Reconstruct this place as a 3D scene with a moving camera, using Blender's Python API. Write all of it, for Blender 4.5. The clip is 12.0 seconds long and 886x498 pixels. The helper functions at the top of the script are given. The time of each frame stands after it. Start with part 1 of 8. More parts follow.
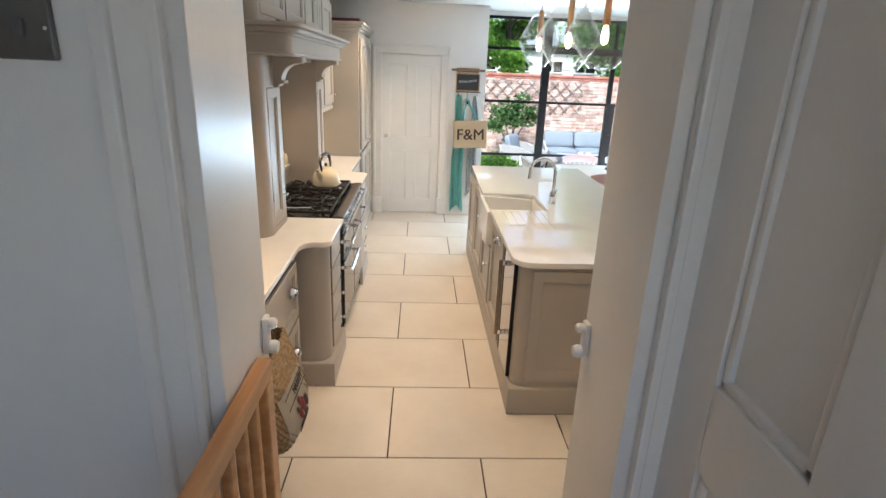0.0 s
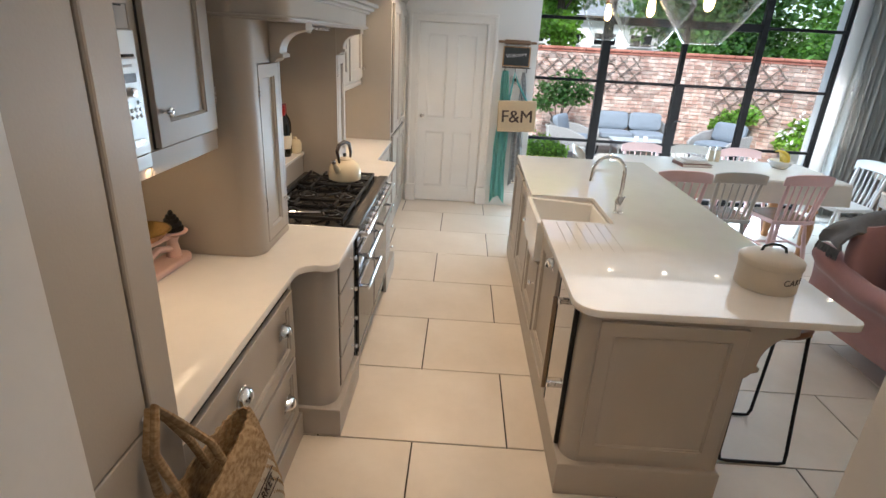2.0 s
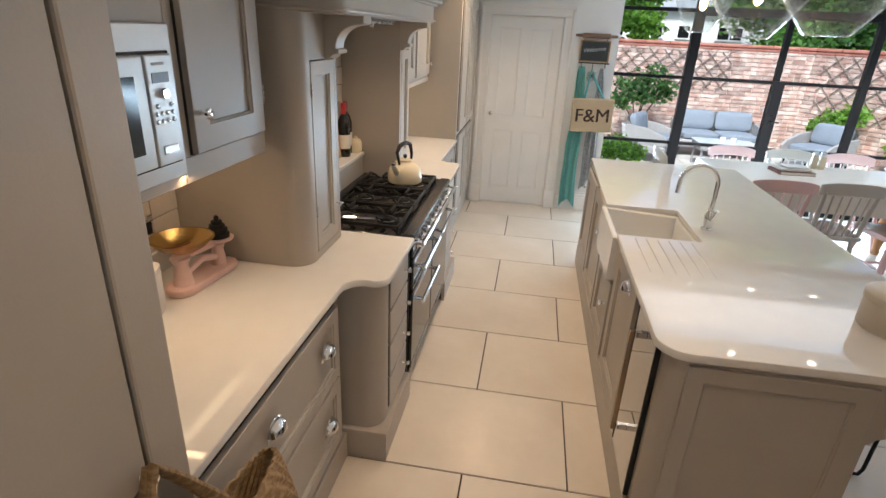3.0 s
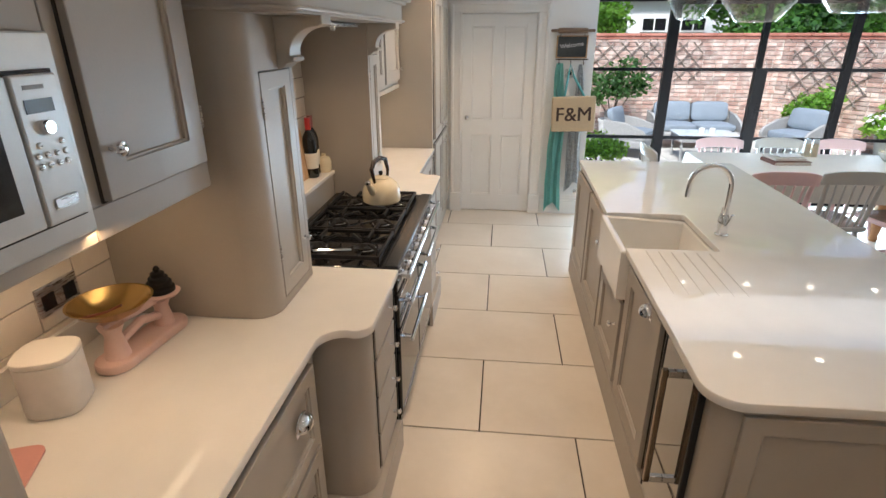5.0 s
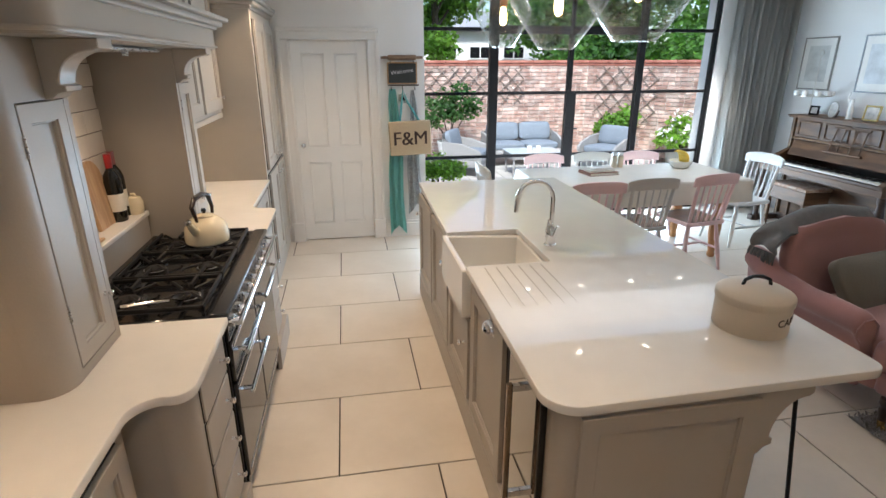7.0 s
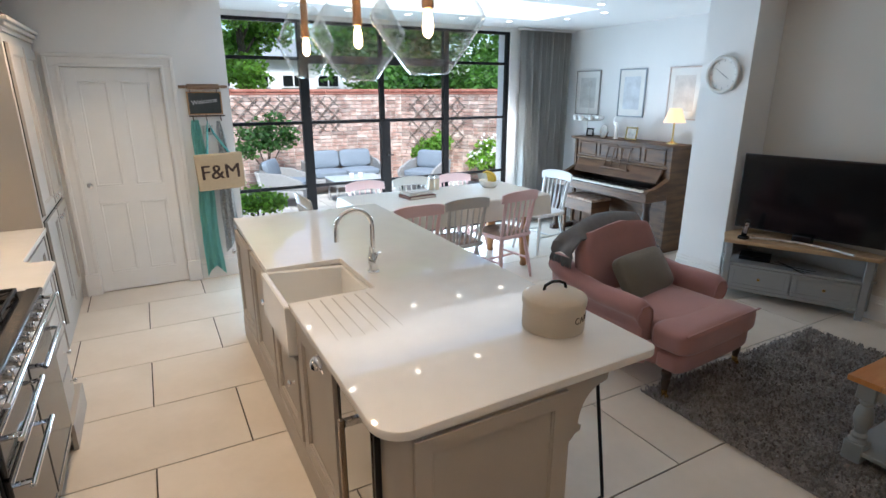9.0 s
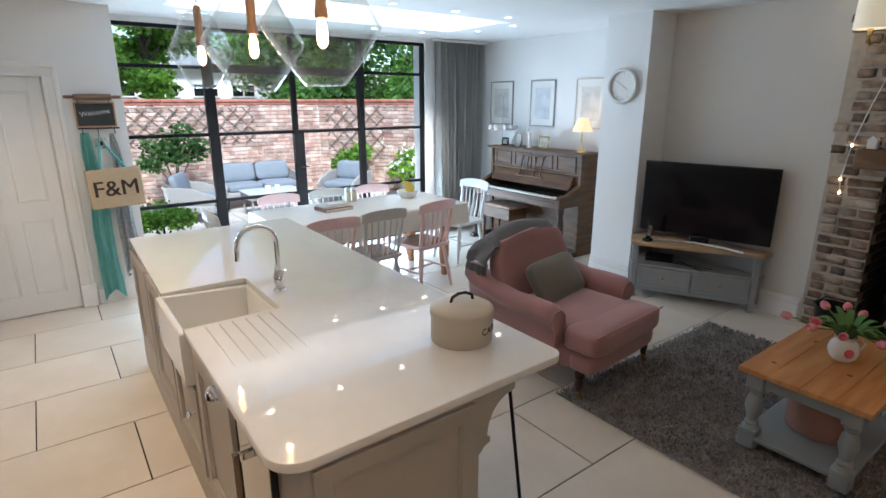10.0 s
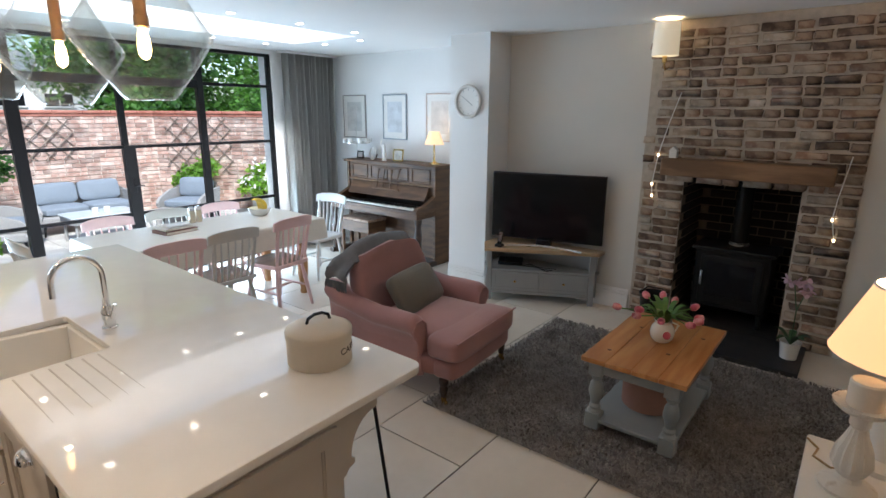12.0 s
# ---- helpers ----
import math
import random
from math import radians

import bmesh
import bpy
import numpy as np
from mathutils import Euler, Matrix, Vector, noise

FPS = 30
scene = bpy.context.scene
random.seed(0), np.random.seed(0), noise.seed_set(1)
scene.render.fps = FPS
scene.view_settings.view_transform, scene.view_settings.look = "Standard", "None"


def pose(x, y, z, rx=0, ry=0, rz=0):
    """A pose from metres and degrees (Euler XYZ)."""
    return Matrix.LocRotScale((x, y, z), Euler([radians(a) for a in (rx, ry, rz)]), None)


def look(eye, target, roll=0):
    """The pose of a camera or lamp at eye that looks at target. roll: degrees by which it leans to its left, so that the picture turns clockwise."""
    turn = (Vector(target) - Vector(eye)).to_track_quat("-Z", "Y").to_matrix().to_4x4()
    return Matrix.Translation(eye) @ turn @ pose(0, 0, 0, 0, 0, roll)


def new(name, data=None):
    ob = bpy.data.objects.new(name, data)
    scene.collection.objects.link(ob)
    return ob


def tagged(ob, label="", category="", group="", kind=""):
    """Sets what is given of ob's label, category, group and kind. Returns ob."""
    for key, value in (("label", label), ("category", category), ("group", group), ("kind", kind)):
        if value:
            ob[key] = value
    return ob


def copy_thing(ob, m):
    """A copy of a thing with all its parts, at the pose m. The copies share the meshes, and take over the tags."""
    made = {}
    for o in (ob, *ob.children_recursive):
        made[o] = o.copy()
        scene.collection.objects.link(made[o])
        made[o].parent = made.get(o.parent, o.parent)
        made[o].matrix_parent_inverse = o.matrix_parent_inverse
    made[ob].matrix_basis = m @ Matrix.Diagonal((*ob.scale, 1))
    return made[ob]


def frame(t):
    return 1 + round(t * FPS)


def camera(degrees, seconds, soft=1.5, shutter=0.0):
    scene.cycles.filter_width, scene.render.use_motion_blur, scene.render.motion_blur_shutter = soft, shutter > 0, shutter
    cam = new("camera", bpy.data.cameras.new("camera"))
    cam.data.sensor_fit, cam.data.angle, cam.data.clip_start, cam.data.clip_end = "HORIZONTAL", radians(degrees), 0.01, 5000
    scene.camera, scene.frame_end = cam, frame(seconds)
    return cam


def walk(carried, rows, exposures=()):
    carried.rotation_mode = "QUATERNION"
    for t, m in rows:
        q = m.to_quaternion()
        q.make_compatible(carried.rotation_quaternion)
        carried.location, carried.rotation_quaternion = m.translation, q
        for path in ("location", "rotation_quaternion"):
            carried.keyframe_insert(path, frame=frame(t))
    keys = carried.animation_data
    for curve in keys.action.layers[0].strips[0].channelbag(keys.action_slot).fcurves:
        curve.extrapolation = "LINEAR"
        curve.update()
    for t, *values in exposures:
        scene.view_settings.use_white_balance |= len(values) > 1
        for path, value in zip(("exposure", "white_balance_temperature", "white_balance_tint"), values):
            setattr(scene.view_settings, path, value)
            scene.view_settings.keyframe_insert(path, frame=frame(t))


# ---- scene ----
cam = camera(79.6, 12.0)
PATH = [
    (0, (0.121, -2.708, 1.771), (0.217, -0.814, 1.135), 2.3),
    (0.5, (0.12, -2.559, 1.765), (0.238, -0.673, 1.107), 2.4),
    (1, (0.082, -2.361, 1.763), (0.203, -0.485, 1.081), 2.5),
    (1.5, (0.084, -2.202, 1.778), (0.158, -0.333, 1.07), 2.9),
    (2, (0.136, -2.005, 1.779), (0.099, -0.144, 1.045), 3.2),
    (2.5, (0.148, -1.875, 1.783), (-0.024, -0.028, 1.035), 3.1),
    (3, (0.135, -1.763, 1.775), (-0.141, 0.066, 1.013), 2.8),
    (3.2, (0.127, -1.716, 1.777), (-0.177, 0.108, 1.015), 2.5),
    (4.8, (0.046, -1.454, 1.751), (-0.187, 0.385, 1.001), 0.1),
    (5, (0.049, -1.434, 1.752), (-0.151, 0.41, 1.005), -0.1),
    (5.5, (0.061, -1.411, 1.749), (-0.031, 0.449, 1.02), -0.1),
    (6, (0.079, -1.391, 1.756), (0.116, 0.478, 1.043), -0.1),
    (6.5, (0.099, -1.371, 1.752), (0.279, 0.498, 1.063), 0.0),
    (7, (0.126, -1.36, 1.747), (0.455, 0.498, 1.083), -0.1),
    (7.5, (0.147, -1.368, 1.753), (0.629, 0.464, 1.111), -0.1),
    (9.3, (0.202, -1.369, 1.761), (1.189, 0.278, 1.199), -0.1),
    (9.5, (0.252, -1.372, 1.763), (1.28, 0.25, 1.204), -0.1),
    (10, (0.279, -1.382, 1.766), (1.428, 0.163, 1.225), -0.0),
    (10.5, (0.289, -1.386, 1.772), (1.553, 0.072, 1.245), 0.1),
    (11, (0.295, -1.389, 1.774), (1.663, -0.024, 1.259), 0.2),
    (11.5, (0.3, -1.398, 1.777), (1.754, -0.121, 1.273), 0.4),
    (12, (0.308, -1.407, 1.783), (1.828, -0.206, 1.285), 0.4),
]
EXPOSURES = [(0, 1.08, 5850, 8), (1, 0.94, 5850, 8), (2.5, 0.66, 5950, 10), (6, 0.63, 5960, 10), (9.5, 0.63, 5660, 9), (12, 0.61, 5820, 10)]
walk(cam, [(t, look(eye, target, roll)) for t, eye, target, roll in PATH], EXPOSURES)

# ---- world, sun and lamps ----
world = bpy.data.worlds.new("world")
scene.world = world
world.use_nodes = True
wn = world.node_tree
sky = wn.nodes.new("ShaderNodeTexSky")
sky.sky_type, sky.sun_disc = "NISHITA", False
sky.sun_elevation, sky.sun_rotation = radians(48), radians(200)
wn.links.new(sky.outputs[0], wn.nodes["Background"].inputs[0])
wn.nodes["Background"].inputs[1].default_value = 0.15


def lamp(name, kind, power, colour, m, **settings):
    data = bpy.data.lights.new(name, kind)
    data.energy, data.color = power, colour
    for key, value in settings.items():
        if key == "size": data.size = value
        if key == "size_y": data.shape, data.size_y = "RECTANGLE", value
        if key == "angle": data.angle = radians(value)
        if key == "cone": data.spot_size, data.spot_blend = radians(value), 0.8
        if key == "soft": data.shadow_soft_size = value
    ob = new(name, data)
    ob.matrix_world = m
    return ob


CEIL = 2.51
WARM = (1.0, 0.68, 0.40)
DAY = (0.68, 0.87, 1.0)
lamp("sun", "SUN", 4.6, (1.0, 0.95, 0.88), look((0, 0, 10), (1.1, 3.0, 6.2)), angle=12)
lamp("window_daylight", "AREA", 90, DAY, look((2.65, 4.565, 0.5), (2.65, 0, 0.5)), size=3.3, size_y=0.8)
lamp("rooflight_daylight", "AREA", 9, DAY, look((2.73, 3.305, 2.90), (2.73, 3.305, 0)), size=2.9, size_y=0.9)
# fill lamp in an unseen opening, added to brighten the hall
lamp("hall_fill", "AREA", 0.75, (0.84, 0.87, 1.0), look((0.3, -4.28, 1.75), (0.3, 0, 1.6)), size=0.9, size_y=1.1)
DOWNLIGHTS = [(x, y) for y in (4.03, 2.59) for x in (1.45, 2.08, 2.73, 3.37, 4.0)] + [(4.43, 3.55), (4.43, 2.98)]
KITCHEN_LIGHTS = [(0.12, 0.1), (0.05, 1.4), (-0.1, 2.8), (0.12, -1.1), (1.25, -0.75)]
for (x, y), watts, wide in zip(KITCHEN_LIGHTS, (28, 36, 38, 22, 2), (90, 90, 128, 90, 90)):
    lamp("downlight_lamp", "SPOT", watts, WARM, look((x, y, CEIL - 0.03), (x, y, 0)), cone=wide, soft=0.02)
for x, y in [(2.08, 2.59), (3.37, 2.59), (4.43, 2.98)]:
    lamp("downlight_lamp", "SPOT", 8, WARM, look((x, y, CEIL - 0.03), (x, y, 0)), cone=125, soft=0.02)

# ---- materials ----
MATS = {}


def mat(name, base, rough=0.5, metal=0.0, vary=0.06, scale=6.0, fine=120.0, bump=0.05, spec=0.5, coat=0.0, stretch=(1, 1, 1), island=0.0, objrand=0.0, emit=None, sheen=0.0, trans=0.0):
    if name in MATS:
        return MATS[name]
    m = bpy.data.materials.new(name)
    m.use_nodes = True
    t = m.node_tree
    b = t.nodes["Principled BSDF"]
    b.inputs["Roughness"].default_value = rough
    b.inputs["Metallic"].default_value = metal
    b.inputs["Specular IOR Level"].default_value = spec
    b.inputs["Coat Weight"].default_value = coat
    b.inputs["Sheen Weight"].default_value = sheen
    b.inputs["Transmission Weight"].default_value = trans
    co = t.nodes.new("ShaderNodeTexCoord")
    mp = t.nodes.new("ShaderNodeMapping")
    mp.inputs["Scale"].default_value = stretch
    t.links.new(co.outputs["Object"], mp.inputs[0])
    n1 = t.nodes.new("ShaderNodeTexNoise")
    n1.inputs["Scale"].default_value, n1.inputs["Detail"].default_value = scale, 5
    n2 = t.nodes.new("ShaderNodeTexNoise")
    n2.inputs["Scale"].default_value, n2.inputs["Detail"].default_value = fine, 3
    t.links.new(mp.outputs[0], n1.inputs[0])
    t.links.new(mp.outputs[0], n2.inputs[0])
    add = t.nodes.new("ShaderNodeMath")
    add.operation = "MULTIPLY_ADD"
    add.inputs[1].default_value = 0.35
    t.links.new(n2.outputs[0], add.inputs[0])
    t.links.new(n1.outputs[0], add.inputs[2])
    ramp = t.nodes.new("ShaderNodeMapRange")
    ramp.inputs[1].default_value, ramp.inputs[2].default_value = 0.35, 1.0
    ramp.inputs[3].default_value, ramp.inputs[4].default_value = 1 - vary * 1.6, 1 + vary
    t.links.new(add.outputs[0], ramp.inputs[0])
    value = ramp.outputs[0]
    for amount, node, out in ((island, "ShaderNodeNewGeometry", "Random Per Island"), (objrand, "ShaderNodeObjectInfo", "Random")):
        if amount:
            src = t.nodes.new(node)
            mr = t.nodes.new("ShaderNodeMapRange")
            mr.inputs[3].default_value, mr.inputs[4].default_value = 1 - amount, 1 + amount
            t.links.new(src.outputs[out], mr.inputs[0])
            mul = t.nodes.new("ShaderNodeMath")
            mul.operation = "MULTIPLY"
            t.links.new(value, mul.inputs[0])
            t.links.new(mr.outputs[0], mul.inputs[1])
            value = mul.outputs[0]
    mix = t.nodes.new("ShaderNodeVectorMath")
    mix.operation = "SCALE"
    mix.inputs[0].default_value = base
    t.links.new(value, mix.inputs["Scale"])
    t.links.new(mix.outputs[0], b.inputs["Base Color"])
    if bump:
        bp = t.nodes.new("ShaderNodeBump")
        bp.inputs["Strength"].default_value, bp.inputs["Distance"].default_value = min(1, bump * 4), 0.002
        t.links.new(n2.outputs[0], bp.inputs["Height"])
        t.links.new(bp.outputs[0], b.inputs["Normal"])
    rr = t.nodes.new("ShaderNodeMapRange")
    rr.inputs[1].default_value, rr.inputs[2].default_value = 0.3, 0.7
    rr.inputs[3].default_value, rr.inputs[4].default_value = max(0.0, rough * 0.88), min(1, rough * 1.12)
    t.links.new(n1.outputs[0], rr.inputs[0])
    t.links.new(rr.outputs[0], b.inputs["Roughness"])
    if emit:
        b.inputs["Emission Color"].default_value = (*emit[:3], 1)
        b.inputs["Emission Strength"].default_value = emit[3]
    MATS[name] = m
    return m


def two_tone(name, a, b2, rough, scale, stretch, bump=0.1, contrast=(0.4, 0.62), objrand=0.0, island=0.0):
    """Two base colours mixed by stretched noise: wood grain, weave, mottled brick."""
    m = mat(name, a, rough, vary=0.05, scale=scale, fine=scale * 14, bump=bump, stretch=stretch, objrand=objrand, island=island)
    t = m.node_tree
    b = t.nodes["Principled BSDF"]
    old = b.inputs["Base Color"].links[0].from_node
    noises = [n for n in t.nodes if n.type == "TEX_NOISE"]
    mr = t.nodes.new("ShaderNodeMapRange")
    mr.inputs[1].default_value, mr.inputs[2].default_value = contrast
    t.links.new(noises[0].outputs[0], mr.inputs[0])
    mx = t.nodes.new("ShaderNodeMix")
    mx.data_type = "RGBA"
    mx.inputs[6].default_value, mx.inputs[7].default_value = (*a, 1), (*b2, 1)
    t.links.new(mr.outputs[0], mx.inputs[0])
    t.links.new(mx.outputs[2], old.inputs[0])
    return m


def glass(name, tint, rough=0.0, ior=1.45):
    m = bpy.data.materials.new(name)
    m.use_nodes = True
    b = m.node_tree.nodes["Principled BSDF"]
    b.inputs["Base Color"].default_value = (*tint, 1)
    b.inputs["Roughness"].default_value = rough
    b.inputs["Transmission Weight"].default_value = 1
    b.inputs["IOR"].default_value = ior
    return m


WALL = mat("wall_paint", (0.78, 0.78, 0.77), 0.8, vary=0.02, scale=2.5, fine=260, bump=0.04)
# darker, warmer wall tone for the side, end and fireplace walls and range alcove
WALL_WARM = mat("wall_paint_warm", (0.66, 0.63, 0.58), 0.8, vary=0.02, scale=2.5, fine=260, bump=0.04)
CEILING = mat("ceiling_paint", (0.8, 0.8, 0.79), 0.85, vary=0.02, scale=2, fine=220, bump=0.03)
GLOSS = mat("white_gloss_woodwork", (0.78, 0.77, 0.75), 0.32, vary=0.03, scale=5, fine=70, bump=0.03)
DOORW = mat("white_door_paint", (0.8, 0.8, 0.79), 0.4, vary=0.03, scale=4, fine=90, bump=0.03)
TAUPE = mat("taupe_cabinet_paint", (0.40, 0.365, 0.32), 0.42, vary=0.035, scale=5, fine=150, bump=0.03)
TAUPE2 = mat("taupe_light_cabinet_paint", (0.44, 0.41, 0.365), 0.42, vary=0.035, scale=5, fine=150, bump=0.03)
GAP = mat("shadow_gap_dark", (0.03, 0.028, 0.025), 0.8, vary=0.05)
QUARTZ = mat("white_quartz", (0.76, 0.745, 0.72), 0.035, vary=0.03, scale=9, fine=400, bump=0.0, spec=0.4)
FLOOR_TILE = two_tone("porcelain_floor_tile", (0.66, 0.59, 0.50), (0.71, 0.65, 0.57), 0.3, 1.6, (1, 1, 1), 0.03, (0.35, 0.65), objrand=0.035)
GROUT = mat("grey_grout", (0.055, 0.042, 0.03), 0.9, vary=0.1)
METRO = mat("cream_metro_tile", (0.74, 0.69, 0.62), 0.14, vary=0.04, scale=8, fine=60, bump=0.02, objrand=0.04)
CHROME = mat("chrome", (0.82, 0.82, 0.83), 0.08, 1.0, vary=0.02, bump=0.0)
STEEL = mat("brushed_steel", (0.62, 0.61, 0.6), 0.28, 1.0, vary=0.05, scale=20, fine=300, bump=0.03, stretch=(1, 1, 14))
BRASS = mat("brass", (0.72, 0.5, 0.2), 0.22, 1.0, vary=0.08, bump=0.02)
COPPER = mat("antique_brass", (0.52, 0.27, 0.12), 0.32, 1.0, vary=0.15, bump=0.03)
BLACKM = mat("black_cast_iron", (0.013, 0.013, 0.0135), 0.5, 0.0, vary=0.15, bump=0.08, spec=0.25)
BLACKG = mat("black_enamel_gloss", (0.012, 0.012, 0.014), 0.1, vary=0.1, bump=0.0)
BLACKF = mat("black_steel_frame", (0.01, 0.01, 0.011), 0.45, vary=0.1, bump=0.02, spec=0.2)
CREAM = mat("cream_enamel", (0.72, 0.64, 0.46), 0.18, vary=0.04, bump=0.01)
TINP = mat("cream_tin_paint", (0.64, 0.57, 0.47), 0.35, vary=0.04, bump=0.02)
CERAMIC = mat("white_glazed_ceramic", (0.8, 0.79, 0.76), 0.1, vary=0.02, bump=0.0)
PANE = glass("clear_glass", (0.98, 0.995, 0.99), 0.0, 1.1)
SMOKE = bpy.data.materials.new("pendant_glass")
SMOKE.use_nodes = True
nt = SMOKE.node_tree
clear, shine, both, edge = (nt.nodes.new("ShaderNode" + k) for k in ("BsdfTransparent", "BsdfGlossy", "MixShader", "LayerWeight"))
clear.inputs[0].default_value = (0.945, 0.957, 0.953, 1)
shine.inputs[0].default_value, shine.inputs["Roughness"].default_value = (1, 1, 1, 1), 0.02
edge.inputs["Blend"].default_value = 0.5
steep, gain = nt.nodes.new("ShaderNodeMath"), nt.nodes.new("ShaderNodeMath")
steep.operation, gain.operation = "POWER", "MULTIPLY_ADD"
steep.inputs[1].default_value, gain.inputs[1].default_value, gain.inputs[2].default_value = 3.0, 0.55, 0.035
ripple, relief = nt.nodes.new("ShaderNodeTexNoise"), nt.nodes.new("ShaderNodeBump")
ripple.inputs["Scale"].default_value, relief.inputs["Strength"].default_value, relief.inputs["Distance"].default_value = 14, 0.25, 0.01
for a, c in ((ripple.outputs[0], relief.inputs["Height"]), (relief.outputs[0], shine.inputs["Normal"]), (edge.outputs["Facing"], steep.inputs[0]), (steep.outputs[0], gain.inputs[0]), (gain.outputs[0], both.inputs[0]), (clear.outputs[0], both.inputs[1]), (shine.outputs[0], both.inputs[2]), (both.outputs[0], nt.nodes["Material Output"].inputs[0])):
    nt.links.new(a, c)
LED = mat("downlight_lens", (0.9, 0.85, 0.75), 0.5, emit=(1.0, 0.88, 0.7, 14), bump=0.0)
DAYLENS = mat("sky_glazing", (0.9, 0.95, 1.0), 0.4, bump=0.0)


# ---- mesh helpers ----
def box(x0, x1, y0, y1, z0, z1, b=0.003, seg=1):
    bm = bmesh.new()
    bmesh.ops.create_cube(bm, size=1)
    bmesh.ops.scale(bm, vec=(x1 - x0, y1 - y0, z1 - z0), verts=bm.verts)
    bmesh.ops.translate(bm, vec=((x0 + x1) / 2, (y0 + y1) / 2, (z0 + z1) / 2), verts=bm.verts)
    if b:
        bmesh.ops.bevel(bm, geom=bm.edges[:], offset=min(b, 0.45 * min(x1 - x0, y1 - y0, z1 - z0)), segments=seg, affect="EDGES", profile=0.5)
    return bm


def join(*bms):
    out = bmesh.new()
    for bm in bms:
        me = bpy.data.meshes.new("tmp")
        bm.to_mesh(me)
        bm.free()
        out.from_mesh(me)
        bpy.data.meshes.remove(me)
    return out


def moved(bm, m):
    bm.transform(m)
    return bm


def lathe(profile, n=28, at=(0, 0, 0)):
    """Profile of (radius, height) turned round z."""
    bm = bmesh.new()
    rings = []
    for r, z in profile:
        if r < 1e-5:
            rings.append([bm.verts.new((at[0], at[1], at[2] + z))])
        else:
            rings.append([bm.verts.new((at[0] + r * math.cos(2 * math.pi * i / n), at[1] + r * math.sin(2 * math.pi * i / n), at[2] + z)) for i in range(n)])
    for a, c in zip(rings, rings[1:]):
        for i in range(n):
            j = (i + 1) % n
            if len(a) == 1 and len(c) > 1: bm.faces.new((a[0], c[j], c[i]))
            elif len(c) == 1 and len(a) > 1: bm.faces.new((a[i], a[j], c[0]))
            elif len(a) > 1: bm.faces.new((a[i], a[j], c[j], c[i]))
    for ring, flip in ((rings[0], True), (rings[-1], False)):
        if len(ring) > 1:
            bm.faces.new(ring[::-1] if flip else ring)
    bmesh.ops.recalc_face_normals(bm, faces=bm.faces)
    return bm


def tube(points, r, n=8, closed=False):
    """A round bar along points; r one radius or one a point."""
    bm = bmesh.new()
    pts = [Vector(p) for p in points]
    rings, up = [], None
    for i, p in enumerate(pts):
        a = pts[i - 1] if (i or closed) else p
        c = pts[(i + 1) % len(pts)] if (i < len(pts) - 1 or closed) else p
        d = (c - a).normalized()
        if up is None:
            up = d.orthogonal().normalized()
        up = (up - d * up.dot(d)).normalized()
        side = d.cross(up)
        rad = r[i] if isinstance(r, (list, tuple)) else r
        rings.append([bm.verts.new(p + rad * (math.cos(2 * math.pi * k / n) * up + math.sin(2 * math.pi * k / n) * side)) for k in range(n)])
    pairs = list(zip(rings, rings[1:])) + ([(rings[-1], rings[0])] if closed else [])
    for a, c in pairs:
        for k in range(n):
            bm.faces.new((a[k], a[(k + 1) % n], c[(k + 1) % n], c[k]))
    if not closed:
        bm.faces.new(rings[0][::-1]), bm.faces.new(rings[-1])
    bmesh.ops.recalc_face_normals(bm, faces=bm.faces)
    return bm


def prism(poly, z0, z1, b=0.0, seg=2):
    """A polygon in x, y raised from z0 to z1."""
    bm = bmesh.new()
    low = [bm.verts.new((x, y, z0)) for x, y in poly]
    high = [bm.verts.new((x, y, z1)) for x, y in poly]
    n = len(poly)
    bm.faces.new(low[::-1]), bm.faces.new(high)
    for i in range(n):
        bm.faces.new((low[i], low[(i + 1) % n], high[(i + 1) % n], high[i]))
    bmesh.ops.recalc_face_normals(bm, faces=bm.faces)
    if b:
        edges = [e for e in bm.edges if abs(e.verts[0].co.z - e.verts[1].co.z) < 1e-6]
        bmesh.ops.bevel(bm, geom=edges, offset=b, segments=seg, affect="EDGES", profile=0.5)
    return bm


def arc(cx, cy, r, a0, a1, n=8):
    return [(cx + r * math.cos(radians(a0 + (a1 - a0) * i / n)), cy + r * math.sin(radians(a0 + (a1 - a0) * i / n))) for i in range(n + 1)]


def facing(origin, normal):
    """Takes meshes drawn in (across, up, out) to a wall that faces the normal: '+x', '-x', '-y' or '+y'."""
    u = {"+x": Vector((0, 1, 0)), "-x": Vector((0, -1, 0)), "-y": Vector((1, 0, 0)), "+y": Vector((-1, 0, 0))}[normal]
    z = Vector((0, 0, 1))
    n = u.cross(z)
    m = Matrix((u, z, n)).transposed().to_4x4()
    m.translation = origin
    return m


def thing(name, at, label, category, group="", kind="", turn=0.0):
    ob = new(name)
    ob.empty_display_size = 0.1
    ob.matrix_basis = pose(*at, 0, 0, turn)
    return tagged(ob, label, category, group, kind)


def finish(ob, angle=38):
    me = ob.data
    for p in me.polygons:
        p.use_smooth = True
    me.set_sharp_from_angle(angle=radians(angle))
    if len(me.polygons) < 600:
        flat = {p.index: p.normal.copy() for p in me.polygons if p.area > 0.01}
        edges = {}
        for p in me.polygons:
            for e in p.edge_keys:
                edges.setdefault(e, []).append(p)
        for e in me.edges if flat else ():
            both = edges.get(e.key, ())
            if len(both) == 2 and any(p.index in flat for p in both) and both[0].normal.angle(both[1].normal, 0) > 0.2:
                e.use_edge_sharp = True


def root_of(ob):
    while ob.parent:
        ob = ob.parent
    return ob


